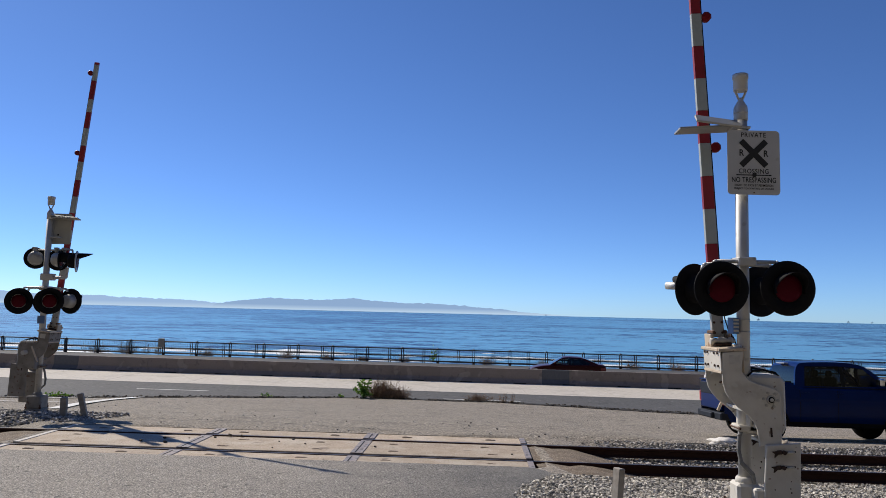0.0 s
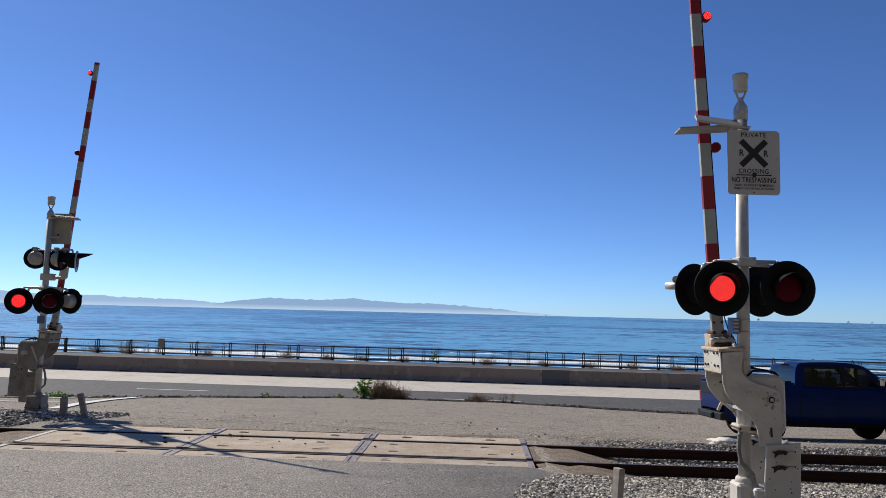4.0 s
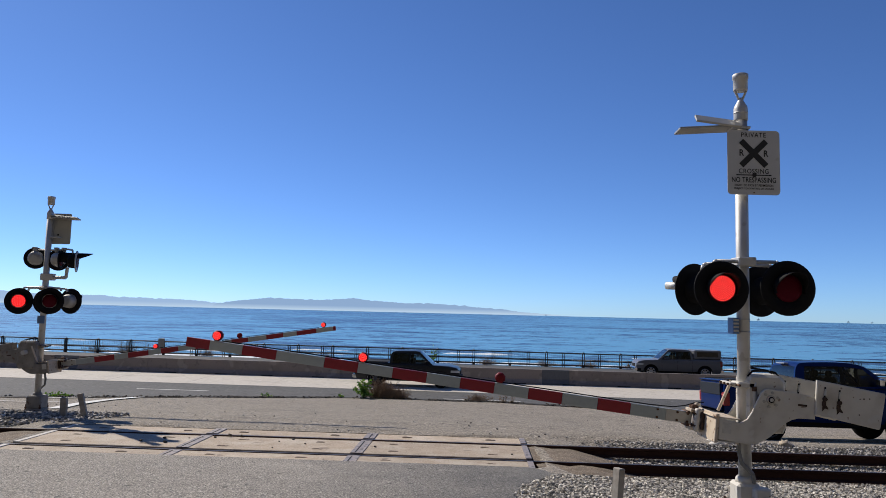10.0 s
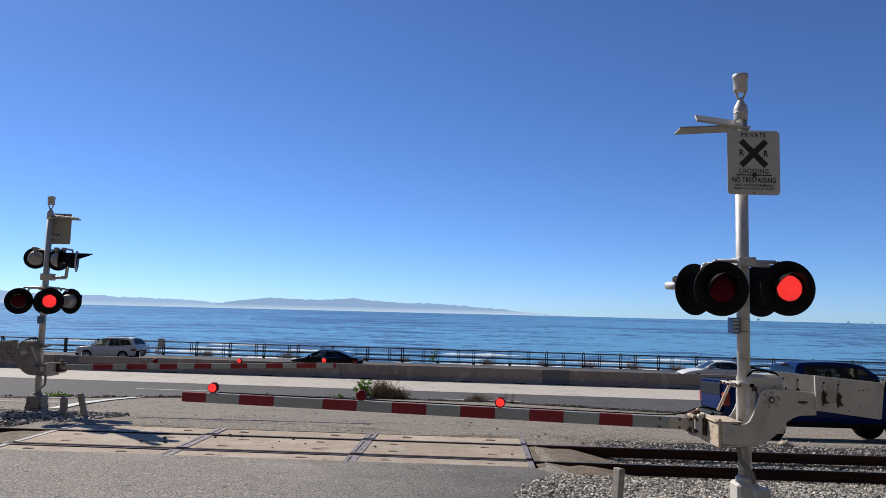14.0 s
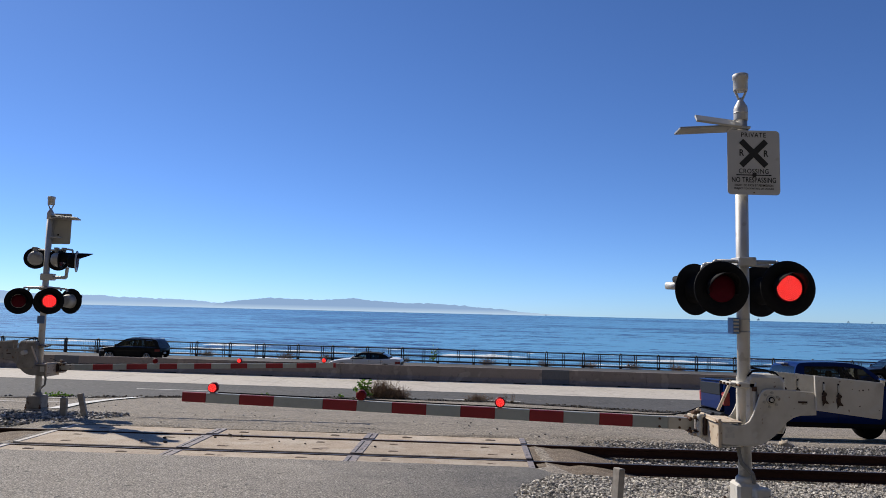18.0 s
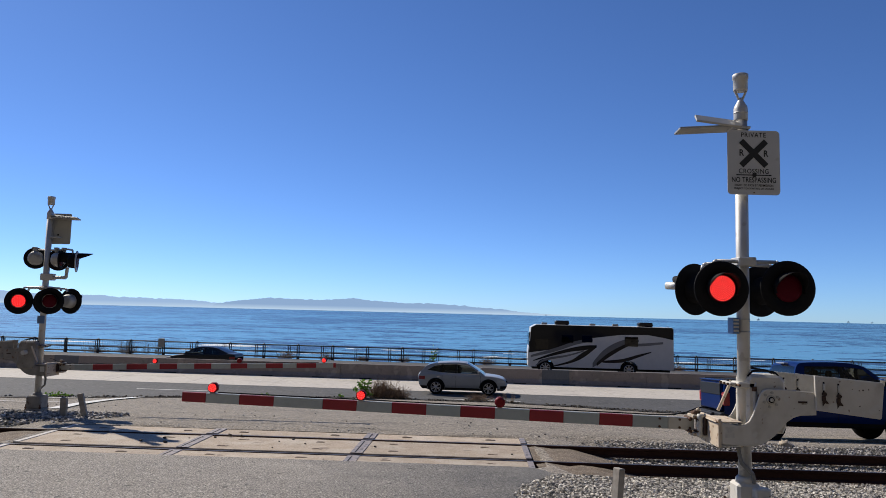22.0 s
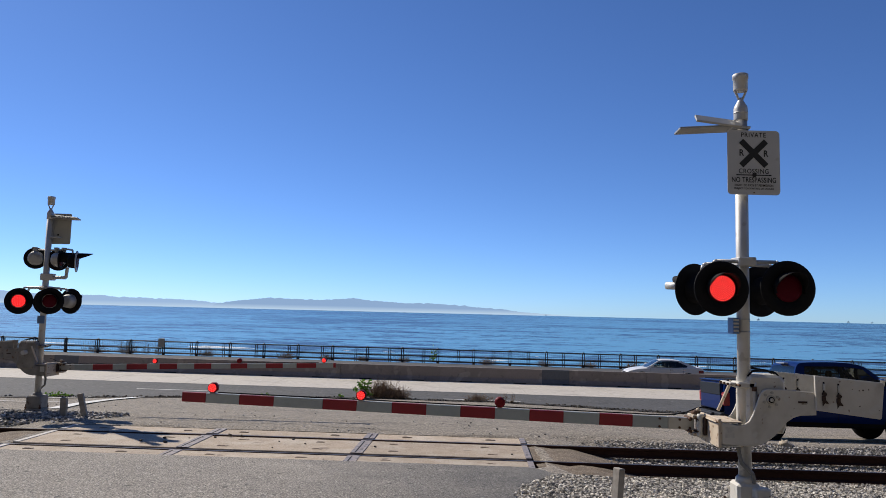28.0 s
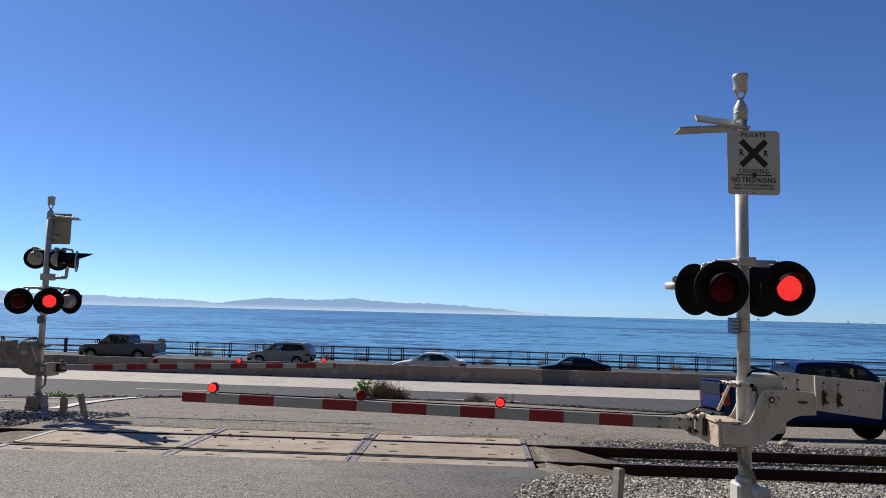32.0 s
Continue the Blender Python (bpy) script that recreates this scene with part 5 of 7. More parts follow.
def leafy(x, y, r, h, n, seed, label="green broad-leaved weed at the road edge", name="green_weed", z=None, size=0.09):
    rr = random.Random(seed)
    t = thing(name, pose(x, y, ground_z(x, y) if z is None else z), label, "plant", "roadside shrubs")
    st, lf = B(), B()
    for i in range(n):
        a, e = rr.uniform(0, 6.283), rr.uniform(0.3, 1.45)
        d = Vector((math.cos(a) * math.cos(e) * r, math.sin(a) * math.cos(e) * r, math.sin(e) * h)) * rr.uniform(0.5, 1)
        cyl(st, (0, 0, 0), d, 0.008, 0.004, 4, False)
        for k in range(5):
            q = d * rr.uniform(0.45, 1.05) + Vector((rr.gauss(0, 0.04), rr.gauss(0, 0.04), rr.gauss(0, 0.03)))
            u = Vector((rr.gauss(0, 1), rr.gauss(0, 1), rr.gauss(0, 0.5))).normalized()
            w = u.cross(Vector((rr.gauss(0, 1), rr.gauss(0, 1), rr.gauss(0, 1)))).normalized()
            s = size * rr.uniform(0.6, 1.3)
            p = [q - u * s, q - u * s * 0.3 + w * s * 0.5, q + u * s * 0.4 + w * s * 0.42, q + u * s, q + u * s * 0.4 - w * s * 0.42, q - u * s * 0.3 - w * s * 0.5]
            lf.faces.new([lf.verts.new(v) for v in p])
    part("stem", st, LEAF, t)
    part("foliage", lf, LEAF, t)
    return t


dry_bush(-2.6, 32.55, 0.62, 0.95, 520, 1)
dry_bush(-2.0, 32.5, 0.7, 0.68, 360, 21)
leafy(-3.3, 31.9, 0.55, 0.95, 46, 2, size=0.08)
dry_bush(1.75, 32.6, 0.6, 0.35, 130, 3, label="low dry brown grass tuft at the road edge")
dry_bush(2.75, 31.9, 0.22, 0.6, 14, 4, label="few bare dry stalks at the road edge")
dry_bush(3.15, 31.9, 0.2, 0.55, 8, 41, label="few bare dry stalks at the road edge")
leafy(-13.7, 26.2, 0.75, 0.07, 60, 5, "low green creeping weed beside the road line", size=0.06)
for i, (x, k) in enumerate(((-13, 1), (-9.5, 0.8), (-6.5, 0.7), (-20, 1.1), (8.5, 0.9), (3.8, 1.0), (-3, 0.8), (12, 1.0), (15.5, 1.1), (19, 1), (-27, 1.2), (-30, 1.3))):
    y = 60.4 + FENCE_SLOPE * x
    dry_bush(x, y, 0.9 * k, 0.85 * k, 120, 60 + i, label="dry brown coastal scrub behind the railing", z=ROAD_Z - 0.05, name="coastal_scrub")
for i, x in enumerate((-27.6, -26.5, -25.3, -24.2)):
    dry_bush(x, 60.2 + FENCE_SLOPE * x, 0.5, 1.5, 26, 90 + i, label="tall thin dry stalks behind the railing", z=ROAD_Z, name="coastal_scrub")
leafy(-0.7, 60.6, 0.7, 1.6, 18, 77, "thin green coastal weed behind the railing", z=ROAD_Z, size=0.08)
leafy(-7.2, 30.5, 0.3, 0.15, 10, 78, size=0.05)
leafy(-4.3, 32.0, 0.25, 0.15, 10, 79, size=0.05)

# ---- vehicles ----
PAINTS = {"white": (0.72, 0.72, 0.71), "silver": (0.357, 0.3655, 0.374), "steel": (0.21, 0.231, 0.252), "black": (0.004, 0.0045, 0.006), "charcoal": (0.0245, 0.0259, 0.0294), "wine": (0.054, 0.0048, 0.0072),
          "wine_dark": (0.0245, 0.0056, 0.007), "red": (0.165, 0.006, 0.0105), "blue": (0.0072, 0.045, 0.15), "darkblue": (0.007, 0.0112, 0.021), "navy": (0.012, 0.03, 0.095), "pewter": (0.15, 0.15, 0.158), "slate": (0.1, 0.122, 0.135),
          "parked": (0.0006, 0.012, 0.075)}
WORDS = {"white": "white", "silver": "silver", "steel": "grey-blue", "black": "black", "charcoal": "dark grey", "wine": "dark red", "wine_dark": "very dark red", "red": "red", "blue": "bright blue",
         "darkblue": "blue-black", "navy": "navy blue", "pewter": "pewter grey", "slate": "slate grey", "parked": "deep blue"}
TAILGATE_GREY = surface("satin_grey_trim", (0.02, 0.023, 0.03), 0.6, spec=0.15)
PINK = surface("pink_resin", (0.6, 0.06, 0.13), 0.4)
COATS = {k: paint("car_paint_" + k, v, 0.0 if k in ("white", "parked") else 0.12) for k, v in PAINTS.items()}
COATS["parked"] = surface("car_paint_deep_blue", (0.0002, 0.015, 0.1), 0.3, spec=0.1, coat=0.12, second=(0.0002, 0.012, 0.08), scale=2.5)

SHAPES = {
    "sedan": dict(w=0.92, r=0.335, xr=-1.42, xf=1.42, low=0.22,
                  top=[(-2.36, 0.3), (-2.41, 0.55), (-2.43, 0.8), (-2.36, 1.0), (-1.95, 1.06), (-1.0, 1.01), (0.1, 0.98), (1.0, 0.96), (1.7, 0.88), (2.2, 0.75), (2.4, 0.6), (2.42, 0.45), (2.36, 0.28)],
                  cab=[(-2.0, 1.03), (-1.55, 1.22), (-1.1, 1.38), (-0.7, 1.44), (-0.1, 1.455), (0.3, 1.41), (0.7, 1.2), (1.12, 0.96)], yt=0.62,
                  panes=[[(0.86, 1.03), (0.3, 1.345), (-0.28, 1.385), (-0.28, 1.01)], [(-0.36, 1.01), (-0.36, 1.385), (-0.85, 1.36), (-1.42, 1.12), (-1.35, 1.03)]]),
    "suv": dict(w=0.94, r=0.365, xr=-1.38, xf=1.38, low=0.26,
                top=[(-2.2, 0.36), (-2.3, 0.5), (-2.34, 0.8), (-2.3, 1.08), (-1.5, 1.1), (0.0, 1.07), (1.05, 1.06), (1.6, 1.03), (2.05, 0.96), (2.24, 0.86), (2.33, 0.68), (2.35, 0.5), (2.27, 0.34)],
                cab=[(-2.28, 1.08), (-2.15, 1.35), (-2.0, 1.55), (-1.7, 1.65), (-0.6, 1.69), (0.1, 1.66), (0.38, 1.59), (0.85, 1.3), (1.22, 1.03)], yt=0.68, rack=True,
                panes=[[(0.98, 1.12), (0.34, 1.52), (-0.28, 1.57), (-0.28, 1.1)], [(-0.36, 1.1), (-0.36, 1.57), (-1.12, 1.57), (-1.16, 1.12)], [(-1.24, 1.13), (-1.2, 1.56), (-1.68, 1.53), (-1.98, 1.18)]]),
    "hatch": dict(w=0.89, r=0.325, xr=-1.34, xf=1.34, low=0.2,
                  top=[(-2.12, 0.3), (-2.2, 0.5), (-2.23, 0.75), (-2.2, 0.98), (-1.5, 1.02), (0.0, 0.97), (1.15, 0.93), (1.75, 0.82), (2.1, 0.68), (2.24, 0.52), (2.22, 0.4), (2.15, 0.26)],
                  cab=[(-2.17, 0.97), (-2.02, 1.15), (-1.5, 1.33), (-0.9, 1.44), (-0.2, 1.48), (0.15, 1.43), (0.7, 1.2), (1.3, 0.92)], yt=0.62,
                  panes=[[(0.98, 1.0), (0.2, 1.36), (-0.32, 1.42), (-0.32, 0.98)], [(-0.4, 0.98), (-0.4, 1.42), (-0.95, 1.37), (-1.55, 1.18), (-1.5, 1.04)]]),
    "pickup": dict(w=0.99, r=0.41, xr=-1.75, xf=1.88, low=0.38,
                   top=[(-2.86, 0.5), (-2.92, 0.6), (-2.92, 0.9), (-2.9, 1.33), (-1.05, 1.33), (-1.0, 1.27), (1.25, 1.24), (2.3, 1.2), (2.7, 1.12), (2.87, 0.95), (2.9, 0.6), (2.84, 0.45)],
                   cab=[(-1.0, 1.25), (-0.93, 1.7), (-0.84, 1.87), (-0.6, 1.93), (0.4, 1.95), (0.68, 1.89), (1.05, 1.55), (1.42, 1.22)], yt=0.72, bed=(-2.84, -1.08, 1.33),
                   panes=[[(1.12, 1.32), (0.66, 1.78), (0.16, 1.82), (0.16, 1.3)], [(0.06, 1.3), (0.06, 1.82), (-0.78, 1.8), (-0.84, 1.3)]]),
}
SHAPES["crossover"] = dict(w=0.92, r=0.36, xr=-1.33, xf=1.33, low=0.26, yt=0.66,
                           top=[(-2.12, 0.36), (-2.2, 0.5), (-2.25, 0.78), (-2.2, 1.04), (-1.5, 1.08), (0.0, 1.03), (1.0, 1.0), (1.55, 0.97), (1.97, 0.89), (2.15, 0.79), (2.24, 0.64), (2.26, 0.5), (2.18, 0.34)],
                           cab=[(-2.16, 1.03), (-2.05, 1.2), (-1.8, 1.42), (-1.45, 1.53), (-0.7, 1.59), (-0.1, 1.6), (0.25, 1.55), (0.75, 1.27), (1.15, 0.99)],
                           panes=[[(0.9, 1.08), (0.3, 1.46), (-0.28, 1.51), (-0.28, 1.07)], [(-0.36, 1.07), (-0.36, 1.51), (-1.02, 1.49), (-1.1, 1.1)], [(-1.18, 1.11), (-1.1, 1.47), (-1.4, 1.42), (-1.78, 1.2)]])
SHAPES["five_door"] = dict(w=0.9, r=0.335, xr=-1.32, xf=1.36, low=0.2, yt=0.63,
                           top=[(-2.08, 0.3), (-2.17, 0.48), (-2.2, 0.74), (-2.14, 1.0), (-1.5, 1.04), (0.0, 0.99), (1.1, 0.95), (1.7, 0.85), (2.08, 0.71), (2.22, 0.55), (2.22, 0.4), (2.15, 0.26)],
                           cab=[(-2.12, 0.99), (-2.02, 1.18), (-1.86, 1.36), (-1.55, 1.44), (-0.9, 1.51), (-0.25, 1.53), (0.15, 1.48), (0.72, 1.22), (1.28, 0.94)],
                           panes=[[(0.96, 1.02), (0.2, 1.4), (-0.32, 1.45), (-0.32, 1.0)], [(-0.4, 1.0), (-0.4, 1.45), (-0.98, 1.42), (-1.08, 1.04)], [(-1.16, 1.05), (-1.07, 1.4), (-1.4, 1.36), (-1.66, 1.2)]])
SHAPES["convertible"] = {**SHAPES["sedan"], "cab": [(-1.75, 1.02), (-1.45, 1.22), (-1.1, 1.33), (-0.5, 1.37), (0.15, 1.36), (0.4, 1.28), (0.9, 0.96)], "soft": True,
                         "panes": [[(0.7, 1.02), (0.3, 1.28), (-0.4, 1.3), (-0.4, 1.0)], [(-0.48, 1.0), (-0.48, 1.3), (-0.95, 1.26), (-1.0, 1.02)]]}
SHAPES["pickup_ext"] = {**SHAPES["pickup"], "w": 0.93, "r": 0.36, "xr": -1.6, "xf": 1.7, "low": 0.32,
                        "top": [(x * 0.93, z * 0.88) for x, z in SHAPES["pickup"]["top"]],
                        "cab": [(-0.6, 1.1), (-0.56, 1.5), (-0.48, 1.62), (-0.3, 1.67), (0.5, 1.68), (0.72, 1.62), (1.32, 1.07)],
                        "panes": [[(1.05, 1.15), (0.66, 1.54), (0.16, 1.57), (0.16, 1.14)], [(0.06, 1.14), (0.06, 1.57), (-0.4, 1.56), (-0.44, 1.14)]], "bed": (-2.62, -0.68, 1.17)}
SHAPES["pickup_ext"]["top"] = [(x, z) if not (-1.05 < x < -0.9) else (x + 0.32, z) for x, z in SHAPES["pickup_ext"]["top"]]
SHAPES["tall_pickup"] = {**SHAPES["pickup"], "bed": (-2.84, -1.08, 1.47), "low": 0.42,
                         "top": [(-2.86, 0.55), (-2.92, 0.65), (-2.93, 0.95), (-2.9, 1.47), (-1.05, 1.47), (-1.0, 1.36), (1.25, 1.33), (2.3, 1.29), (2.7, 1.2), (2.87, 1.0), (2.9, 0.65), (2.84, 0.5)],
                         "cab": [(-1.0, 1.34), (-0.93, 1.75), (-0.84, 1.89), (-0.6, 1.96), (0.4, 1.98), (0.68, 1.92), (1.05, 1.62), (1.42, 1.31)],
                         "panes": [[(1.12, 1.42), (0.66, 1.82), (0.16, 1.86), (0.16, 1.4)], [(0.06, 1.4), (0.06, 1.86), (-0.78, 1.84), (-0.84, 1.4)]]}
SHAPES["parked_pickup"] = {**SHAPES["tall_pickup"],
                           "cab": [(-1.0, 1.34), (-0.93, 1.72), (-0.86, 1.88), (-0.7, 1.955), (0.0, 1.985), (0.55, 1.975), (0.95, 1.9), (1.35, 1.62), (1.75, 1.31)],
                           "panes": [[(1.42, 1.42), (0.9, 1.83), (0.36, 1.88), (0.36, 1.38)], [(0.26, 1.38), (0.26, 1.88), (-0.66, 1.86), (-0.74, 1.38)]]}
SHAPES["long_pickup"] = {**SHAPES["tall_pickup"], "xr": -1.9, "xf": 2.0}
for key in ("top", "cab"):
    SHAPES["long_pickup"][key] = [(x * 1.06, z) for x, z in SHAPES["tall_pickup"][key]]
SHAPES["long_pickup"].update(panes=[[(x * 1.06, z) for x, z in p] for p in SHAPES["tall_pickup"]["panes"]], bed=(-3.01, -1.14, 1.47))
SHAPES["camper"] = {**SHAPES["pickup"], "canopy": True}


def inset(pts, d):
    out, k = [], len(pts)
    for i in range(k):
        a, b, c = Vector(pts[i - 1]), Vector(pts[i]), Vector(pts[(i + 1) % k])
        e, f = (b - a).normalized(), (c - b).normalized()
        n = Vector((-(e.y + f.y), e.x + f.x))
        n = n.normalized() if n.length > 1e-5 else Vector((-e.y, e.x))
        out.append(tuple(b + n * d / max(0.5, n.dot(Vector((-e.y, e.x))))))
    return out


def hull(bm, outlines):
    """Skins a row of equal outlines [(y, [(x, z)...])] and caps the ends."""
    rings = [[bm.verts.new((x, y, z)) for x, z in o] for y, o in outlines]
    k = len(rings[0])
    fs = []
    for a, b in zip(rings, rings[1:]):
        for i in range(k):
            fs.append(bm.faces.new((a[i], a[(i + 1) % k], b[(i + 1) % k], b[i])))
    fs += [bm.faces.new(rings[0][::-1]), bm.faces.new(rings[-1])]
    bmesh.ops.recalc_face_normals(bm, faces=fs)
    return bm


def wheel(r, spokes, mat, parent, x, y):
    """Tyre with a spoked rim in front of a dark hollow and a brake disc."""
    s = -1 if y < 0 else 1
    wd = 0.23
    t = part("wheel", lathe(B(), [(r * 0.68, -wd / 2), (r * 0.93, -wd / 2), (r, -wd / 2 + 0.035), (r, wd / 2 - 0.035), (r * 0.93, wd / 2), (r * 0.72, wd / 2 + 0.004), (r * 0.7, wd / 2 - 0.08), (0.0, wd / 2 - 0.09)], 28,
                            pose(0, 0, 0, 90 if s < 0 else -90)), TYRE, parent, "black rubber tyre")
    bm = B()
    yo = s * (wd / 2 - 0.02)
    n = 2 * spokes if spokes < 8 else spokes
    for i in range(n):
        # five pairs of spokes, or single broad ones
        a = 2 * math.pi * ((i // 2) / spokes + (0.032 if i % 2 else -0.032)) if spokes < 8 else 2 * math.pi * i / n
        m = pose(0, yo, 0) @ Matrix.Rotation(a, 4, "Y")
        k = r / 0.34 * (0.8 if spokes < 8 else 1.15)
        b0 = len(bm.verts)
        prism(bm, [(-0.026 * k, r * 0.1), (0.026 * k, r * 0.1), (0.022 * k, r * 0.67), (-0.022 * k, r * 0.67)], -0.015, 0.015)
        bm.verts.ensure_lookup_table()
        bmesh.ops.transform(bm, matrix=m, verts=bm.verts[b0:])
    lathe(bm, [(0.0, -0.02), (r * 0.18, -0.02), (r * 0.18, 0.015), (0.0, 0.02)], 12, pose(0, yo, 0, 90))
    lathe(bm, [(r * 0.65, -0.03), (r * 0.715, -0.03), (r * 0.715, 0.02), (r * 0.65, 0.02)], 28, pose(0, yo, 0, 90), ring=True)
    part("rim", bm, mat, t, "spoked alloy rim")
    t.matrix_basis = pose(x, y, r)
    return t


def spline(pts, k=4):
    """Rounds a polyline by a curve through its points."""
    p = [pts[0]] + list(pts) + [pts[-1]]
    out = []
    for a, b, c, d in zip(p, p[1:], p[2:], p[3:]):
        for i in range(k):
            f = i / k
            out.append(tuple(q * (1 - f) + r * f + 0.8 * f * (1 - f) * ((1 - f) * ((r - o) / 2 - (r - q)) + f * ((r - q) - (e - q) / 2)) for o, q, r, e in zip(a, b, c, d)))
    out.append(tuple(pts[-1]))
    return out


def car(kind, coat, m, label, category, group="", lift=0.0, tall=1.0, rim=None, wheel_style=5):
    """A road vehicle: rounded body shell with open wheel arches, glazed cabin with seats, lamps, trim and wheels."""
    c = SHAPES[kind]
    t = thing(category.replace(" ", "_"), m, label, category, group)
    body_mat = COATS[coat]
    truck = bool(c.get("bed"))
    w, r, low = c["w"], c["r"] * (1 + lift), c["low"] * tall + lift * 0.2
    outline = [(x, z * tall + lift * 0.25) for x, z in c["top"]]
    ia, ib = min(range(len(outline)), key=lambda i: outline[i][0]), max(range(len(outline)), key=lambda i: outline[i][0])
    upper = outline[ia:ib + 1]
    under = outline[ia::-1] + [(outline[0][0] + 0.12, low), (outline[-1][0] - 0.12, low)] + outline[:ib - 1:-1]
    ux, uz = zip(*(upper if truck else spline(upper, 3)))
    lx, lz = zip(*under)
    re, fr = outline[ia][0], outline[ib][0]
    cab = [(x, z * tall + lift * 0.25) for x, z in c["cab"]]
    z0, z1 = min(z for _, z in cab), max(z for _, z in cab)
    ar = r * 1.15
    crease = low + (z0 - low) * 0.72

    def bottom(x):
        z = float(np.interp(x, lx, lz))
        for xc in (c["xf"], c["xr"]):
            if abs(x - xc) < ar:
                z = max(z, r + math.sqrt(ar * ar - (x - xc) ** 2))
        return z

    def shoulder(x):
        return max(bottom(x) + 0.002, float(np.interp(x, ux, uz)) - (0.045 if not truck else 0.025))

    def side(x, z):
        """Half width of the body at a place along it and a height."""
        d = w - (0.16 * (z - crease) if z > crease else 0.07 * (crease - z)) - (0.03 if z < low + 0.06 else 0.0)
        reach = 0.5
        u = max(0.0, (x - (fr - reach)) / reach)
        v = max(0.0, ((re + reach) - x) / reach)
        return d * (1 - 0.2 * u * u * u - (0.05 if truck else 0.16) * v * v * v)

    xs = {re, re + 0.015, re + 0.05, re + 0.11, re + 0.2, fr, fr - 0.015, fr - 0.05, fr - 0.11, fr - 0.2}
    k = int((fr - re) / 0.2)
    xs |= {re + (fr - re) * i / k for i in range(1, k)}
    for xc in (c["xf"], c["xr"]):
        xs = {x for x in xs if abs(abs(x - xc) - ar) > 0.05}
        xs |= {xc + (ar - 1e-4) * math.cos(math.pi * i / 12) for i in range(13)} | {xc - ar - 0.004, xc + ar + 0.004}
    xs = sorted(x for x in xs if re <= x <= fr)
    levels = [low, low + 0.05, low + 0.1, (low + crease) / 2, crease - 0.02, crease + 0.02, (crease + z0) / 2, z0 - 0.04, z0 + 0.1, 9.0]
    bm = B()
    rows = []
    for x in xs:
        zb, zs, zt = bottom(x), shoulder(x), max(float(np.interp(x, ux, uz)), bottom(x) + 0.004)
        half_ring = []
        for z in levels:
            z = min(max(z, zb), zs)
            half_ring.append((side(x, z), z))
        ys = side(x, zs)
        for f, g in ((0.975, 0.45), (0.9, 0.75), (0.6, 0.95), (0.0, 1.0)):
            half_ring.append((ys * f, zs + (zt - zs) * g))
        ring = [(y, z) for y, z in half_ring] + [(-y, z) for y, z in half_ring[-2::-1]]
        rows.append([bm.verts.new((x, y, z)) for y, z in ring])
    for a, b in zip(rows, rows[1:]):
        for i in range(len(a) - 1):
            bm.faces.new((a[i], a[i + 1], b[i + 1], b[i]))
    bm.faces.new(rows[0]), bm.faces.new(rows[-1][::-1])
    bmesh.ops.remove_doubles(bm, verts=bm.verts, dist=0.0008)
    bmesh.ops.recalc_face_normals(bm, faces=bm.faces)
    body = part("body", bm, body_mat, t, smooth=True)
    part("underbody", box(B(), c["xr"] - 0.45, c["xf"] + 0.4, -w + 0.25, w - 0.25, low - 0.06, low + 0.45), TRIM, t)

    def fitted(name, x0, x1, za, zb, mat, parent, text="", out=0.006, s_only=None):
        """A piece that lies on both flanks of the body."""
        for s in (-1, 1) if s_only is None else (s_only,):
            b = B()
            grid = []
            for i in range(7):
                x = x0 + (x1 - x0) * i / 6
                lo, hi = max(za, bottom(x) + 0.004), min(zb, shoulder(x) - 0.006)
                hi = max(hi, lo + 0.002)
                grid.append([b.verts.new((x, s * (side(x, lo + (hi - lo) * j / 3) + out), lo + (hi - lo) * j / 3)) for j in range(4)])
            for p, q in zip(grid, grid[1:]):
                for j in range(3):
                    b.faces.new((p[j], q[j], q[j + 1], p[j + 1]) if s < 0 else (p[j], p[j + 1], q[j + 1], q[j]))
            part(name, b, mat, parent, text, smooth=True)

    # cabin: flanks with window openings, roof, screens
    yb, yt = w - 0.075, c["yt"]

    def half(z):
        return yb + (yt - yb) * max(-0.3, (z - z0) / (z1 - z0))

    roof = spline(cab, 4)
    panes = []
    for pane in c["panes"]:
        pp = []
        for x, z in pane:
            z = z * tall + lift * 0.25
            pp.append((x, min(z, float(np.interp(x, *zip(*roof))) - 0.05)))
        panes.append(pp)
    shell, glass_f, glass_r = B(), B(), B()
    loops = [[(roof[0][0], roof[0][1] - 0.1)] + roof + [(roof[-1][0], roof[-1][1] - 0.1)]] + panes
    flat = [q for lp in loops for q in lp]
    tris = tessellate_polygon([[Vector((x, z, 0)) for x, z in lp] for lp in loops])
    for s in (-1, 1):
        vs = [shell.verts.new((x, s * half(z), z)) for x, z in flat]
        for tri in tris:
            shell.faces.new([vs[i] for i in tri])
    top_i = max(range(len(roof)), key=lambda i: roof[i][1])
    front_top = next(p for p in roof[top_i:] if p[1] < z1 - 0.035)
    rear_top = next(p for p in roof[top_i::-1] if p[1] < z1 - (0.05 if not truck else 0.12))
    front_x = (front_top[0], roof[-1][0] - 0.04)
    rear_z = (roof[0][1] + (0.05 if truck else 0.1), rear_top[1])
    cols = (-1.0, -0.9, -0.5, 0.0, 0.5, 0.9, 1.0)
    strip_rows = [[(x, half(z) * f, z + 0.04 * (1 - f * f) * min(1.0, max(0.0, (z - z0) / (z1 - z0)))) for f in cols] for x, z in roof]
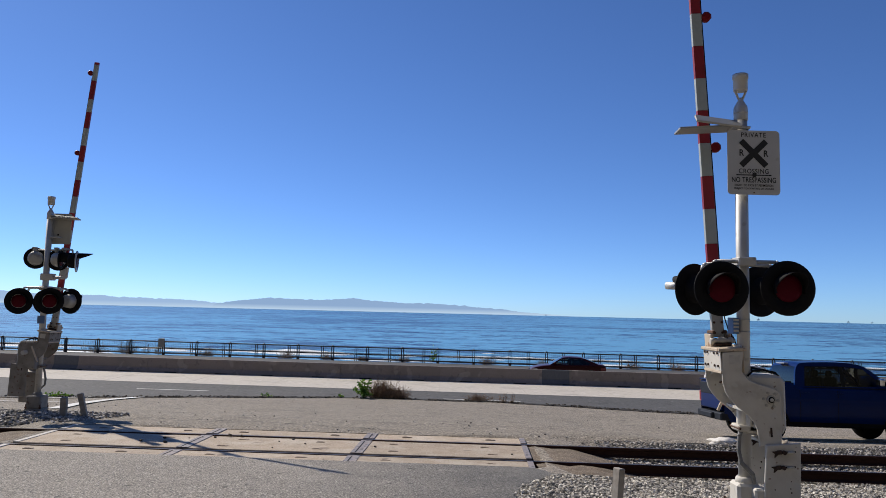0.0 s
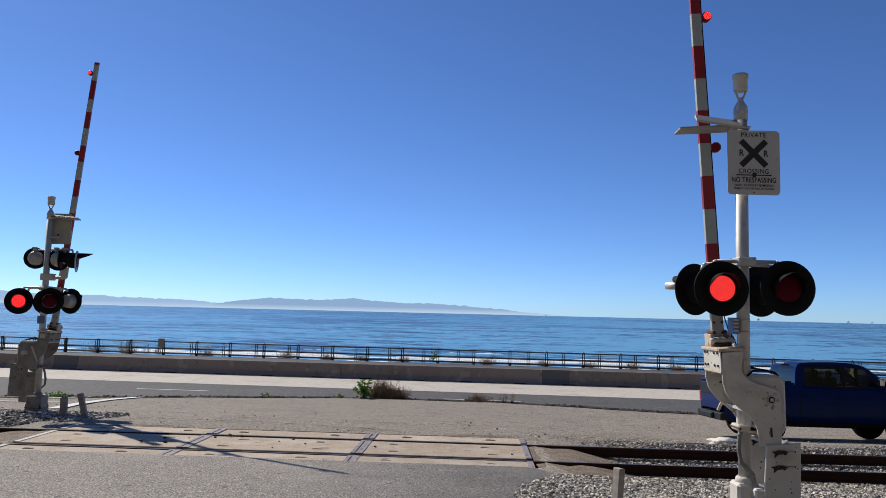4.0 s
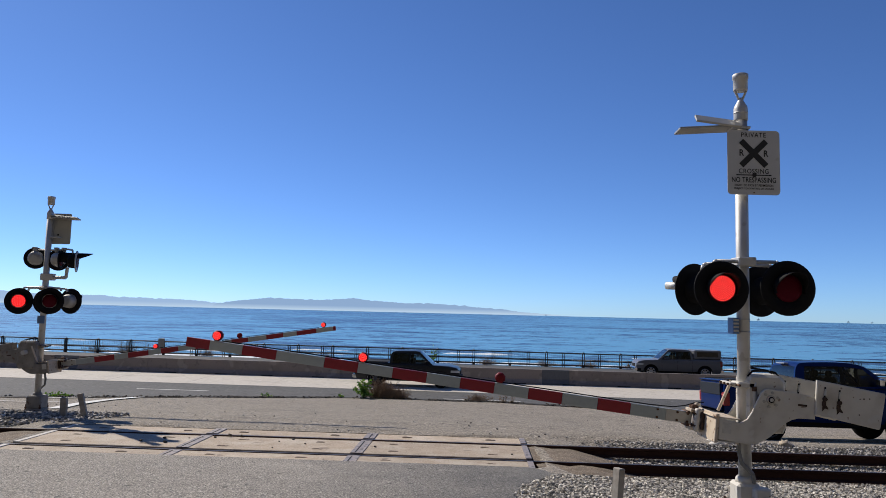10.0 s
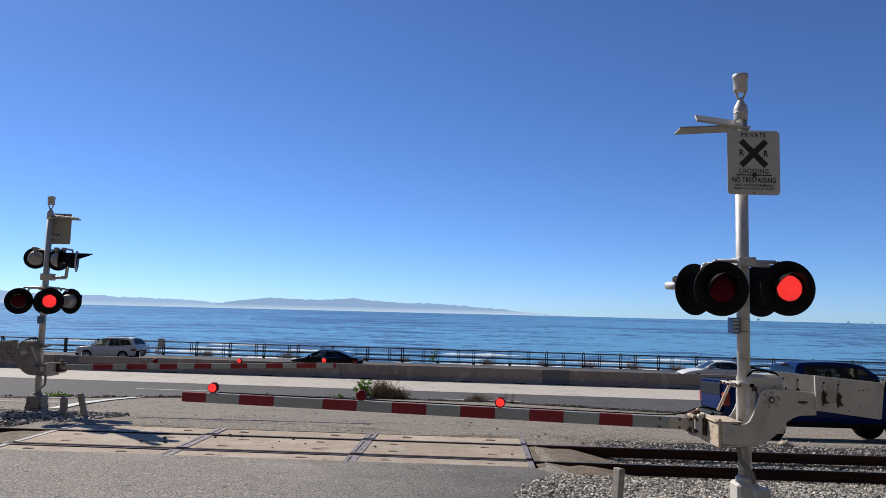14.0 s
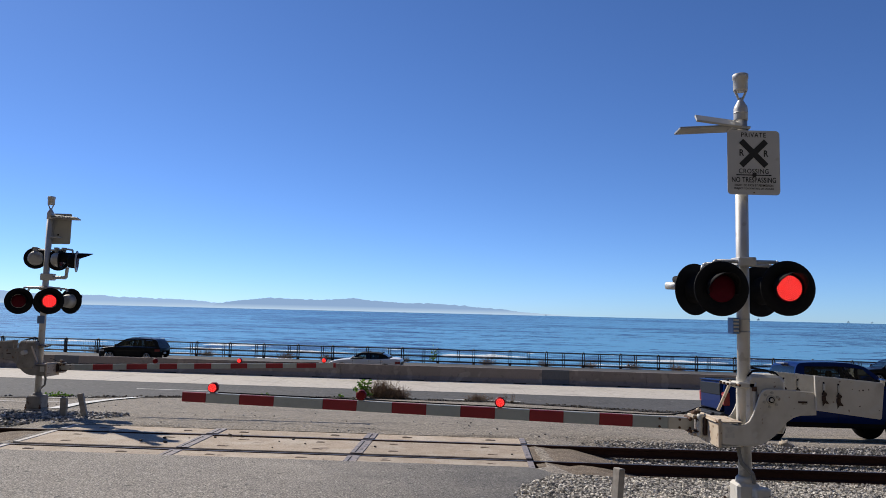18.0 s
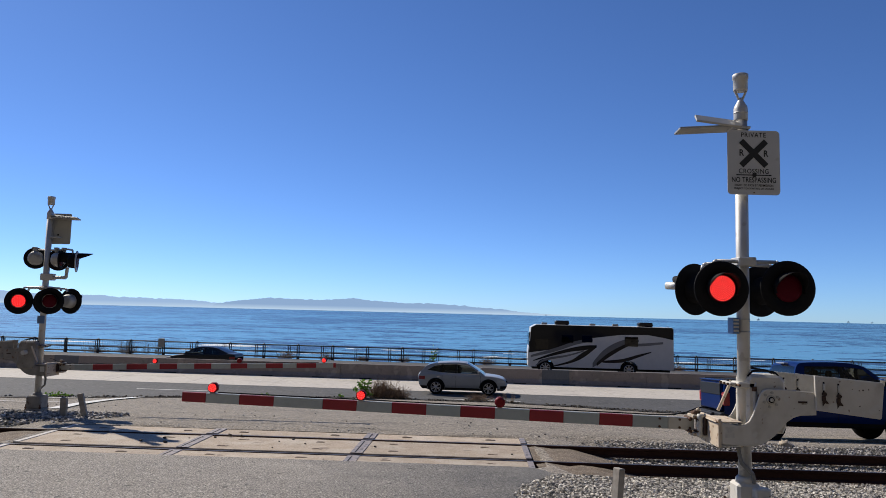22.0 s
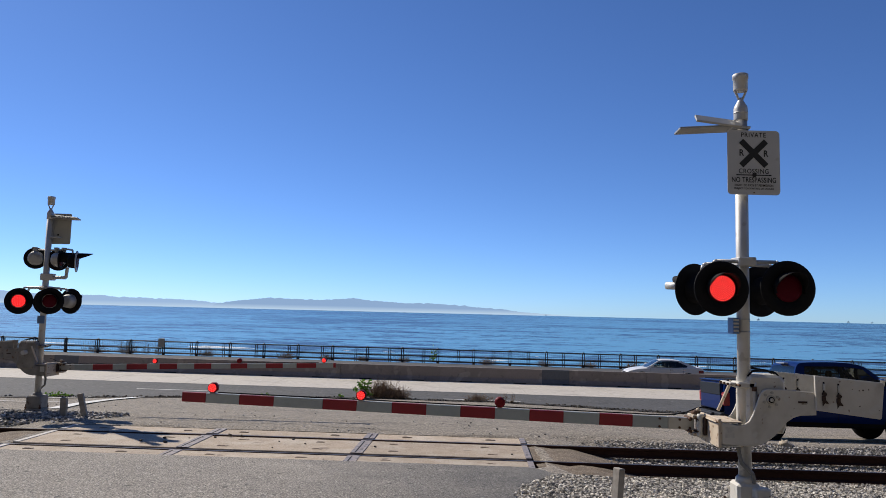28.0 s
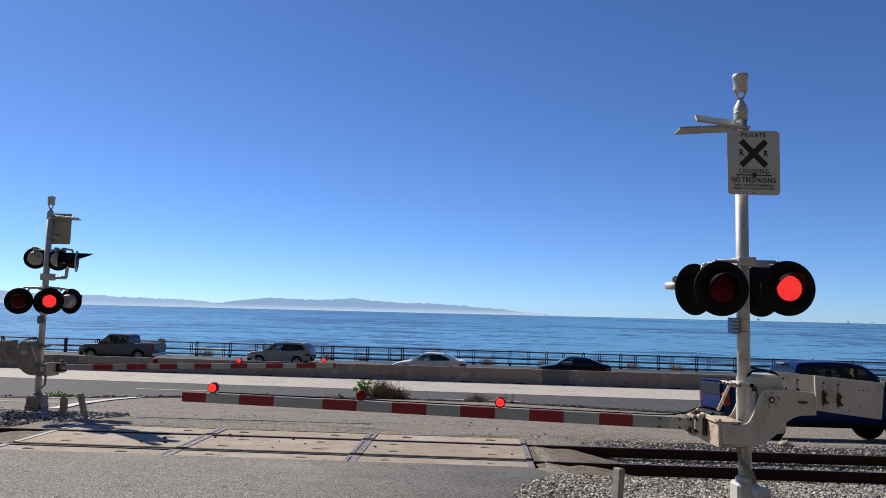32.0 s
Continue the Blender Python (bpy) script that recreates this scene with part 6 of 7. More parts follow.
    for i, (a, b) in enumerate(zip(strip_rows, strip_rows[1:])):
        mid_x, mid_z = (roof[i][0] + roof[i + 1][0]) / 2, (roof[i][1] + roof[i + 1][1]) / 2
        for j in range(6):
            inner = 0 < j < 5
            dst = glass_f if inner and front_x[0] < mid_x < front_x[1] else glass_r if inner and mid_x < rear_top[0] + 0.01 and rear_z[0] < mid_z < rear_z[1] and i < top_i else shell
            dst.faces.new([dst.verts.new(p) for p in (a[j], a[j + 1], b[j + 1], b[j])])
    for b in (shell, glass_f, glass_r):
        bmesh.ops.remove_doubles(b, verts=b.verts, dist=0.0005)
        bmesh.ops.recalc_face_normals(b, faces=b.faces)
    cabin = part("cabin", shell, TRIM if c.get("soft") else body_mat, t, "black fabric soft top" if c.get("soft") else "")
    part("windshield", glass_f, GLASS_CLEAR, cabin, "raked windscreen", smooth=True)
    part("rear_window", glass_r, GLASS, cabin, "dark rear window", smooth=True)
    bright = coat in ("black", "navy", "slate", "blue", "silver")
    for s in (-1, 1):
        for n, pp in enumerate(panes):
            b = B()
            b.faces.new([b.verts.new((x, s * (half(z) - 0.008), z)) for x, z in pp])
            win = part("side_window", b, GLASS_CLEAR if n == 0 else GLASS, cabin, "tinted side window")
            tops = sorted(pp, key=lambda q: -q[1])[:2]
            (xa, za), (xb, zb) = sorted(tops)
            part("window_trim", tube(B(), [(xa, s * (half(za) + 0.004), za), (xb, s * (half(zb) + 0.004), zb)], 0.009, 5), CHROME if bright else TRIM, win, "thin trim strip over the window")
        for p, q in zip(panes, panes[1:]):   # black pillars between the windows
            b = B()
            b.faces.new([b.verts.new((x, s * (half(z) + 0.003), z)) for x, z in (p[3], p[2], q[1], q[0])])
            part("pillar_trim", b, GLOSS_BLACK, cabin, "black pillar between the windows")
        xa, xb = min(x for pp in panes for x, _ in pp), max(x for pp in panes for x, _ in pp)
        part("belt_trim", tube(B(), [(xa, s * (half(z0) + 0.0), z0 + 0.045), (xb, s * (half(z0) + 0.0), z0 + 0.045)], 0.01, 5), CHROME if bright else TRIM, cabin, "trim strip along the window sill")
        for dx in (-0.42, -1.2) if not truck else (0.16, -0.74):
            hz_ = z0 - 0.1
            part("door_handle", box(B(), dx - 0.09, dx + 0.09, s * side(dx, hz_) - 0.02, s * side(dx, hz_) + 0.025, hz_ - 0.013, hz_ + 0.013, 0.005), CHROME if coat in ("white", "silver") else body_mat, body)
        for dx in (panes[0][0][0] + 0.02, -0.32 if not truck else 0.11, c["xr"] + ar * 0.75 if not truck else -0.9):
            b = B()
            zz = [max(low + 0.1, bottom(dx) + 0.02) + (z0 - 0.03 - max(low + 0.1, bottom(dx) + 0.02)) * i / 5 for i in range(6)]
            va = [[b.verts.new((dx + e, s * (side(dx, z) + 0.003), z)) for z in zz] for e in (-0.007, 0.007)]
            for i in range(5):
                b.faces.new((va[0][i], va[1][i], va[1][i + 1], va[0][i + 1]) if s < 0 else (va[0][i], va[0][i + 1], va[1][i + 1], va[1][i]))
            part("door_gap", b, TRIM, body)
        mx, mz = panes[0][0][0] - 0.04, panes[0][0][1]
        part("mirror", box(B(), mx - 0.09, mx + 0.07, s * (w - 0.01), s * (w + 0.17), mz - 0.0, mz + 0.13, 0.035), body_mat if not truck else TRIM, body)
        if truck or kind in ("suv", "crossover"):
            for xc in (c["xf"], c["xr"]):   # dark lips round the wheel arches
                b = B()
                ring = []
                for i in range(15):
                    a = math.pi * (0.02 + 0.96 * i / 14)
                    p = []
                    for q in (ar - 0.004, ar + (0.055 if not truck else 0.04)):
                        x, z = xc + q * math.cos(a), max(r + q * math.sin(a), low)
                        p.append(b.verts.new((x, s * (side(min(max(x, re), fr), z) + 0.012), z)))
                    ring.append(p)
                for p, q in zip(ring, ring[1:]):
                    b.faces.new((p[0], p[1], q[1], q[0]))
                part("arch_trim", b, TRIM if (kind == "crossover" or truck) else body_mat, body)
    fitted("sill_trim", c["xr"] + ar + 0.02, c["xf"] - ar - 0.02, low - 0.02, low + (0.09 if kind != "sedan" else 0.05), TRIM, body)
    # seats
    for sx, sh in ((-0.15, 0.5), (-1.05, 0.44)) if not truck else ((0.25, 0.5), (-0.6, 0.46)):
        for sy in (-0.38, 0.38):
            seat = part("seat", box(B(), sx - 0.12, sx + 0.05, sy - 0.23, sy + 0.23, z0 - 0.2, z0 + sh - 0.18, 0.05), SEAT, cabin)
            part("headrest", box(B(), sx - 0.12, sx - 0.02, sy - 0.12, sy + 0.12, z0 + sh - 0.17, z0 + sh, 0.035), SEAT, seat)
    part("dashboard", box(B(), roof[-1][0] - 0.75, roof[-1][0] - 0.35, -yb + 0.08, yb - 0.08, z0 - 0.15, z0 + 0.06, 0.05), SEAT, cabin)
    # lamps, bumpers, plates
    zh = 0.5 * (shoulder(fr - 0.3) + low) + 0.13
    zt = z0 - 0.16 if not truck else 1.05 * tall
    fitted("headlight", fr - 0.5, fr - 0.03, zh - 0.02, zh + 0.1, HEAD, t, "clear headlight", 0.008)
    fitted("fog_trim", fr - 0.34, fr - 0.02, low + 0.1, low + 0.24, TRIM, t, "", 0.006)
    fitted("front_bumper", c["xf"] + ar + 0.03, fr - 0.01, low - 0.02, low + 0.08, TRIM, t)
    if truck:
        for s in (-1, 1):
            part("tail_light", box(B(), re - 0.012, re + 0.16, s * (w - 0.11) - 0.1, s * (w - 0.11) + 0.1, zt - 0.2, zt + 0.16, 0.03), TAIL, t, "red tail light")
        part("rear_bumper", box(B(), re - 0.1, re + 0.25, -w + 0.06, w - 0.06, low + 0.06, low + 0.26, 0.03), CHROME if coat != "parked" else TAILGATE_GREY, t)
        part("chrome_bumper", box(B(), fr - 0.22, fr + 0.07, -w + 0.12, w - 0.12, low + 0.08, low + 0.3, 0.04), CHROME if coat != "charcoal" else TRIM, t)
    else:
        fitted("tail_light", re + 0.03, re + 0.36, zt - 0.1, zt + 0.06, TAIL, t, "red tail light", 0.008)
        fitted("rear_bumper", re + 0.04, c["xr"] - ar - 0.03, low - 0.02, low + 0.16, TRIM, t)
    part("grille", box(B(), fr - 0.2, fr + 0.006, -0.42, 0.42, zh - 0.16, zh + 0.04, 0.01), TRIM, t, "dark grille")
    part("plate_blank", box(B(), re - 0.016, re + 0.05, -0.16, 0.16, zt - 0.3, zt - 0.16), SIGN, t)
    if c.get("rack"):
        for s in (-1, 1):
            part("roof_rail", tube(B(), [(-1.6, s * (yt - 0.06), z1 - 0.03), (-1.5, s * (yt - 0.06), z1 + 0.05), (-0.1, s * (yt - 0.06), z1 + 0.05), (0.05, s * (yt - 0.06), z1 - 0.02)], 0.016, 6), CHROME if coat == "silver" else TRIM, cabin)
    if truck:
        a, b, z = c["bed"]
        z = z * tall + lift * 0.25
        part("bed_liner", box(B(), a + 0.03, b - 0.02, -w + 0.16, w - 0.16, z - 0.3, z + 0.008), TRIM, t, "dark truck bed")
        for s in (-1, 1):
            part("bed_rail", box(B(), a + 0.03, b - 0.02, s * (w - 0.13) - 0.035, s * (w - 0.13) + 0.035, z - 0.02, z + 0.02, 0.008), TRIM, t)
    if c.get("canopy"):
        cn = part("canopy", box(B(), a - 0.02, b + 0.06, -w + 0.07, w - 0.07, z, z + 0.62, 0.07), body_mat, t, "camper shell over the bed")
        for s in (-1, 1):
            part("canopy_window", box(B(), a + 0.2, b - 0.15, s * (w - 0.07) - 0.008, s * (w - 0.07) + 0.008, z + 0.17, z + 0.5, 0.004), GLASS, cn)
    spokes = wheel_style if not truck else 8
    wheels = [wheel(r, spokes, rim or (RIM_DARK if coat in ("charcoal", "parked") else RIM), t, x, s * (w - 0.13)) for x in (c["xf"], c["xr"]) for s in (-1, 1)]
    return t, wheels, r


RV_DARK, RV_PALE, RV_GREY = paint("coach_black", (0.01, 0.01, 0.012), 0.1), paint("coach_white", (0.72, 0.7, 0.68), 0.0), paint("coach_grey", (0.2, 0.2, 0.205), 0.1)


def motorhome(m, label):
    t = thing("motorhome", m, label, "motorhome")
    L, w, h, r = 10.6, 1.25, 3.45, 0.48
    pts = [(-5.3, 0.55), (-5.3, 3.3), (-5.2, h), (4.05, h), (4.42, 3.25), (4.6, 1.6), (4.58, 0.55)]
    for xc in (3.4, -2.3):
        for i in range(11):
            a = math.pi * i / 10
            pts.append((xc + 0.6 * math.cos(a), 0.55 + 0.55 * math.sin(a)))
    body = part("body", hull(B(), [(-w, inset(pts, 0.0)), (w, inset(pts, 0.0))]), RV_PALE, t, "pale coach body")
    up = [(-5.29, 2.6), (-5.29, 3.3), (-5.2, 3.42), (4.7, 3.42), (5.08, 3.22), (5.24, 1.5), (3.6, 1.72), (1.94, 2.13), (0.5, 2.57), (-1.77, 2.87), (-3.6, 2.9), (-4.7, 2.72)]

    def swoop(knots):
        """A curved band from (along, height, width) knots, smoothed."""
        k = [knots[0]] + list(knots) + [knots[-1]]
        line = []
        for a, b, c, d in zip(k, k[1:], k[2:], k[3:]):
            for i in range(6):
                f = i / 6
                line.append([0.5 * (2 * q + (r - p) * f + (2 * p - 5 * q + 4 * r - e) * f * f + (3 * q - p - 3 * r + e) * f ** 3) for p, q, r, e in zip(a, b, c, d)])
        line.append(list(knots[-1]))
        top = [(x, z + 0.8 * w) for x, z, w in line]
        return top + [(x, z - 0.8 * w) for x, z, w in line[::-1]]

    swoops = [(RV_DARK, up), (RV_GREY, swoop([(5.1, 1.25, 0.09), (3.1, 1.75, 0.16), (1.5, 2.25, 0.16), (0.2, 2.45, 0.1)])),
              (RV_DARK, swoop([(4.9, 0.95, 0.04), (3.4, 1.4, 0.12), (1.9, 1.76, 0.16), (0.8, 1.92, 0.2), (-0.1, 2.05, 0.08)])),
              (RV_DARK, swoop([(3.3, 0.6, 0.05), (1.9, 0.95, 0.12), (0.9, 1.45, 0.24), (-0.1, 2.03, 0.08)])),
              (RV_GREY, swoop([(0.2, 0.74, 0.2), (-0.6, 1.45, 0.46), (-1.5, 2.05, 0.4), (-2.4, 2.55, 0.14)])),
              (RV_DARK, swoop([(-0.1, 0.8, 0.14), (-0.9, 1.45, 0.2), (-1.9, 2.05, 0.15), (-2.95, 2.5, 0.08)])),
              (RV_DARK, swoop([(-0.5, 1.0, 0.09), (-1.8, 1.1, 0.15), (-2.9, 1.45, 0.12), (-3.8, 1.74, 0.04)])),
              (RV_GREY, swoop([(-1.8, 2.2, 0.06), (-3.1, 2.22, 0.12), (-4.6, 2.38, 0.09)])),
              (RV_GREY, swoop([(4.7, 0.62, 0.05), (3.9, 1.05, 0.1), (2.2, 1.35, 0.08), (0.9, 1.7, 0.05)]))]
    swoops = [(mat, [(x * 0.865 if x > 0 else x, z) for x, z in p]) for mat, p in swoops]
    for s in (-1, 1):
        for i, (mat, p) in enumerate(swoops):
            part("painted_swoop", prism(B(), p, s * w - 0.002 + s * 0.003 * (i % 3), s * w + 0.003 + s * 0.003 * (i % 3)), mat, body, "sweeping painted band")
        for x0, x1, z0, z1 in ((3.2, 4.1, 1.75, 2.45), (1.5, 2.3, 2.25, 2.75), (0.2, 0.9, 2.3, 2.75), (-2.9, -2.0, 2.1, 2.75)):
            part("side_window", box(B(), x0, x1, s * (w + 0.012) - 0.008, s * (w + 0.012) + 0.008, z0, z1, 0.004), GLASS, body)
        part("mirror", box(B(), 4.35, 4.55, s * (w + 0.08), s * (w + 0.26), 1.9, 2.3, 0.03), RV_DARK, body)
        part("tail_light", box(B(), -5.33, -5.28, s * 1.05 - 0.09, s * 1.05 + 0.09, 1.0, 1.35), TAIL, t)
        part("headlight", box(B(), 4.5, 4.62, s * 0.95 - 0.2, s * 0.95 + 0.2, 0.95, 1.2, 0.03), HEAD, t)
    part("windshield", box(B(), 4.32, 4.56, -1.1, 1.1, 1.75, 2.9, 0.05), GLASS, t)
    for x in (2.2, -3.6):
        part("roof_air_unit", box(B(), x - 0.5, x + 0.5, -0.4, 0.4, h - 0.01, h + 0.3, 0.08), RV_DARK, t, "dark roof air conditioner")
    for x in (0.0, 3.4, -1.6):
        part("roof_vent", box(B(), x - 0.2, x + 0.2, -0.6, -0.2, h - 0.01, h + 0.13, 0.03), RV_GREY, t)
    part("underbody", box(B(), -5.1, 4.3, -1.0, 1.0, 0.38, 0.75), TRIM, t)
    bike = part("bicycle_rack", tube(B(), [(-5.3, 0.3, 0.9), (-5.75, 0.3, 0.95), (-5.75, 0.3, 1.5)], 0.03, 6), TRIM, t, "rear rack with bicycles")
    for y in (-0.5, 0.5):
        lathe(bm := B(), [(0.3, -0.015), (0.33, -0.015), (0.33, 0.015), (0.3, 0.015)], 18, pose(-5.75, y, 1.25, 0, 90, 0), ring=True)
        part("bicycle_wheel", bm, TYRE, bike)
    back = part("rear_panel", box(B(), -5.315, -5.29, -1.2, 1.2, 0.7, 3.35, 0.01), RV_DARK, t, "black rear wall of the coach")
    part("rear_window", box(B(), -5.325, -5.3, -0.6, 0.6, 2.2, 2.8, 0.008), GLASS, back)
    part("rear_bumper", box(B(), -5.42, -5.25, -1.2, 1.2, 0.5, 0.72, 0.03), RV_GREY, t)
    for k in range(8):
        part("ladder_rung", tube(B(), [(-5.4, -0.8, 1.4 + 0.26 * k), (-5.4, -0.5, 1.4 + 0.26 * k)], 0.014, 5), CHROME, t)
    part("ladder_rail", tube(B(), [(-5.36, -0.5, 1.3), (-5.4, -0.5, 1.4), (-5.4, -0.5, 3.45), (-5.2, -0.5, 3.55)], 0.02, 6), CHROME, t)
    part("ladder", tube(B(), [(-5.36, -0.8, 1.3), (-5.36, -0.8, 3.4)], 0.02, 6), CHROME, t)
    wh = [wheel(r, 8, RIM, t, x, s * (w - 0.14)) for x in (3.4, -2.3) for s in (-1, 1)]
    return t, wh, r


LANES = {"A": 40.85, "B": 37.9, "C": 35.6, "D": 48.0, "E": 52.4}
KIND_WORDS = {"sedan": ("sedan", "car"), "suv": ("sport utility vehicle", "suv"), "crossover": ("small crossover", "suv"), "hatch": ("hatchback", "car"), "five_door": ("five-door hatchback", "car"), "pickup": ("crew cab pickup truck", "pickup truck"),
              "pickup_ext": ("older pickup truck", "pickup truck"), "camper": ("pickup truck with camper shell", "pickup truck"), "convertible": ("convertible with black soft top", "car"), "rv": ("motorhome", "motorhome"), "long_pickup": ("lifted crew cab pickup truck", "pickup truck"), "tall_pickup": ("lifted crew cab pickup truck", "pickup truck")}
# kind, colour, lane, seconds, place along the road then, speed
TRAFFIC = [
    ("suv", "white", "A", 0.0, 16.9, 33.0),
    ("sedan", "wine", "D", 0.0, 8.19, -32.44),
    ("crossover", "white", "A", 2.0, 3.24, 32.05),
    ("sedan", "wine", "A", 3.0, -3.15, 33.85),
    ("crossover", "blue", "B", 7.0, -7.77, 33.78),
    ("suv", "darkblue", "B", 8.0, -7.14, 33.52),
    ("hatch", "red", "C", 8.0, -1.16, 32.90),
    ("pickup", "charcoal", "A", 10.0, -1.73, 35.73),
    ("camper", "pewter", "E", 10.0, 16.47, -31.68),
    ("sedan", "black", "C", 10.9, -19.62, 29.62),
    ("pickup", "white", "D", 11.9, 3.94, -34.09),
    ("suv", "white", "E", 13.0, 7.70, -32.22),
    ("sedan", "black", "D", 14.0, -7.69, -37.11),
    ("sedan", "white", "D", 13.9, 20.73, -30.66),
    ("suv", "white", "E", 16.9, -7.30, -30.87),
    ("suv", "black", "E", 16.9, 9.38, -29.18),
    ("convertible", "white", "D", 18.0, -4.93, -37.81),
    ("five_door", "navy", "B", 19.0, -3.36, 30.77),
    ("suv", "black", "E", 19.0, -2.50, -33.49),
    ("long_pickup", "white", "C", 20.0, 0.50, 29.23),
    ("sedan", "slate", "A", 20.0, -7.65, 35.14),
    ("suv", "slate", "E", 20.0, -0.78, -32.85),
    ("sedan", "black", "D", 20.0, -7.17, -40.17),
    ("crossover", "slate", "E", 20.1, 18.47, -32.99),
    ("crossover", "silver", "B", 22.0, 1.20, 31.58),
    ("sedan", "charcoal", "D", 21.9, -12.30, -36.20),
    ("rv", "rv", "E", 23.0, -18.85, -29.62),
    ("pickup", "darkblue", "E", 23.0, 3.65, -33.54),
    ("sedan", "white", "D", 23.0, 10.22, -36.85),
    ("sedan", "steel", "C", 23.1, -17.86, 37.61),
    ("pickup_ext", "white", "E", 23.9, 5.38, -34.29),
    ("suv", "black", "A", 24.1, -21.35, 32.28),
    ("five_door", "black", "B", 24.9, 0.80, 33.16),
    ("suv", "black", "A", 25.1, -20.65, 31.33),
    ("sedan", "charcoal", "B", 27.9, 13.84, 30.93),
    ("sedan", "white", "D", 28.0, 14.23, -37.52),
    ("suv", "silver", "A", 28.9, -15.11, 32.48),
    ("suv", "white", "E", 30.0, -16.53, -31.33),
    ("sedan", "darkblue", "D", 30.0, -18.98, -34.48),
    ("sedan", "black", "D", 30.0, 17.63, -32.71),
    ("suv", "navy", "B", 31.0, -7.08, 33.95),
    ("pickup", "pewter", "E", 32.0, -23.70, -33.08),
    ("suv", "silver", "E", 32.0, -11.59, -29.03),
    ("sedan", "white", "D", 32.0, -0.74, -35.12),
    ("sedan", "black", "D", 32.0, 8.51, -30.65),
]
FLEET = []
for kind, colour, lane, t0, x0, v in TRAFFIC:
    where = "in the nearer lanes" if v > 0 else "beyond the barrier"
    start = pose(x0, LANES[lane] + HIGHWAY * x0, ROAD_Z + 0.025, 0, 0, math.degrees(math.atan(HIGHWAY)) + (0 if v > 0 else 180))
    if kind == "rv":
        made = motorhome(start, "long black and white motorhome driving beyond the barrier")
    else:
        words_, cat = KIND_WORDS[kind]
        made = car(kind, colour, start, "%s %s driving %s" % (WORDS[colour], words_, where), cat, "highway traffic", **({"lift": 0.14, "rim": RIM_DARK, "tall": 1.03} if kind == "long_pickup" else {}))
    FLEET.append((made, lane, t0, x0, v))

# bicycle carrier on the tail of the navy hatchback
hitch = [f for f in FLEET if f[2] == 19.0 and f[1] == "B"][0][0][0]
rack = part("bicycle_carrier", tube(B(), [(-2.2, 0, 0.45), (-2.78, 0, 0.45), (-2.78, 0, 1.1)], 0.03, 6), TRIM, hitch, "rear carrier with two bicycles")
for dx in (-2.6, -2.95):
    for dy in (-0.45, 0.5):
        lathe(bm := B(), [(0.29, -0.02), (0.33, -0.02), (0.33, 0.02), (0.29, 0.02)], 20, pose(dx, dy, 0.85, 0, 90, 0), ring=True)
        part("bicycle_wheel", bm, TYRE, rack)
    part("bicycle_frame", tube(B(), [(dx, -0.45, 0.85), (dx, -0.1, 1.25), (dx, 0.35, 1.2), (dx, 0.05, 0.8), (dx, -0.1, 1.25)], 0.025, 6), RIM_DARK, rack)

# roof box on the dark grey off-roader
roofed = [f for f in FLEET if f[1] == "E" and f[0][0].get("label", "").startswith("slate grey sport")][0][0][0]
part("roof_rack", box(B(), -1.5, 0.1, -0.6, 0.6, 1.72, 1.78, 0.02), TRIM, roofed, "black roof rack")
part("roof_box", box(B(), -1.4, -0.1, -0.5, 0.5, 1.78, 1.96, 0.06), TRIM, roofed, "dark luggage on the roof rack")

# parked pickup on the apron
TRUCK_X, TRUCK_Y = 10.62, 20.6
zt_ = (ground_z(TRUCK_X - 1.75, TRUCK_Y) + ground_z(TRUCK_X + 1.9, TRUCK_Y)) / 2
parked, _, _ = car("parked_pickup", "parked", pose(TRUCK_X, TRUCK_Y, zt_, -3.0, math.degrees(math.atan2(ground_z(TRUCK_X - 1.75, TRUCK_Y) - ground_z(TRUCK_X + 1.9, TRUCK_Y), 3.65)), -1), "deep blue crew cab pickup truck parked on the apron", "pickup truck", lift=0.12, tall=1.08)
gate_ = part("tailgate", box(B(), -2.97, -2.9, -0.79, 0.79, 0.8, 1.58, 0.03), COATS["parked"], parked, "blue tailgate with a dark band")
part("tailgate_band", box(B(), -2.985, -2.96, -0.78, 0.78, 1.2, 1.52, 0.012), TAILGATE_GREY, gate_, "dark grey band across the tailgate")
part("spoiler_lip", box(B(), -3.0, -2.88, -0.8, 0.8, 1.575, 1.61, 0.012), COATS["parked"], gate_)
for s in (-1, 1):   # bright outline inside each tail light
    for za, zb, ya, yb in ((1.22, 1.245, 0.82, 0.94), (0.97, 0.995, 0.82, 0.94), (0.97, 1.245, 0.93, 0.955)):
        part("lamp_outline", box(B(), -2.952, -2.93, min(s * ya, s * yb), max(s * ya, s * yb), za, zb), LAMP_EDGE, parked, "pale red outline of the tail light")
part("hitch_step", box(B(), -3.12, -2.9, -0.45, 0.45, 0.56, 0.72, 0.03), TAILGATE_GREY, parked, "dark rear bumper step")
part("roof_lamp", box(B(), -0.98, -0.86, -0.25, 0.25, 2.1, 2.13, 0.01), HEAD, parked, "pale high mounted lamp")
for s in (-1, 1):
    part("tow_mirror", box(B(), 1.14, 1.28, s * 1.08 - 0.12, s * 1.08 + 0.12, 1.56, 1.78, 0.04), CHROME, parked, "chrome-capped door mirror")

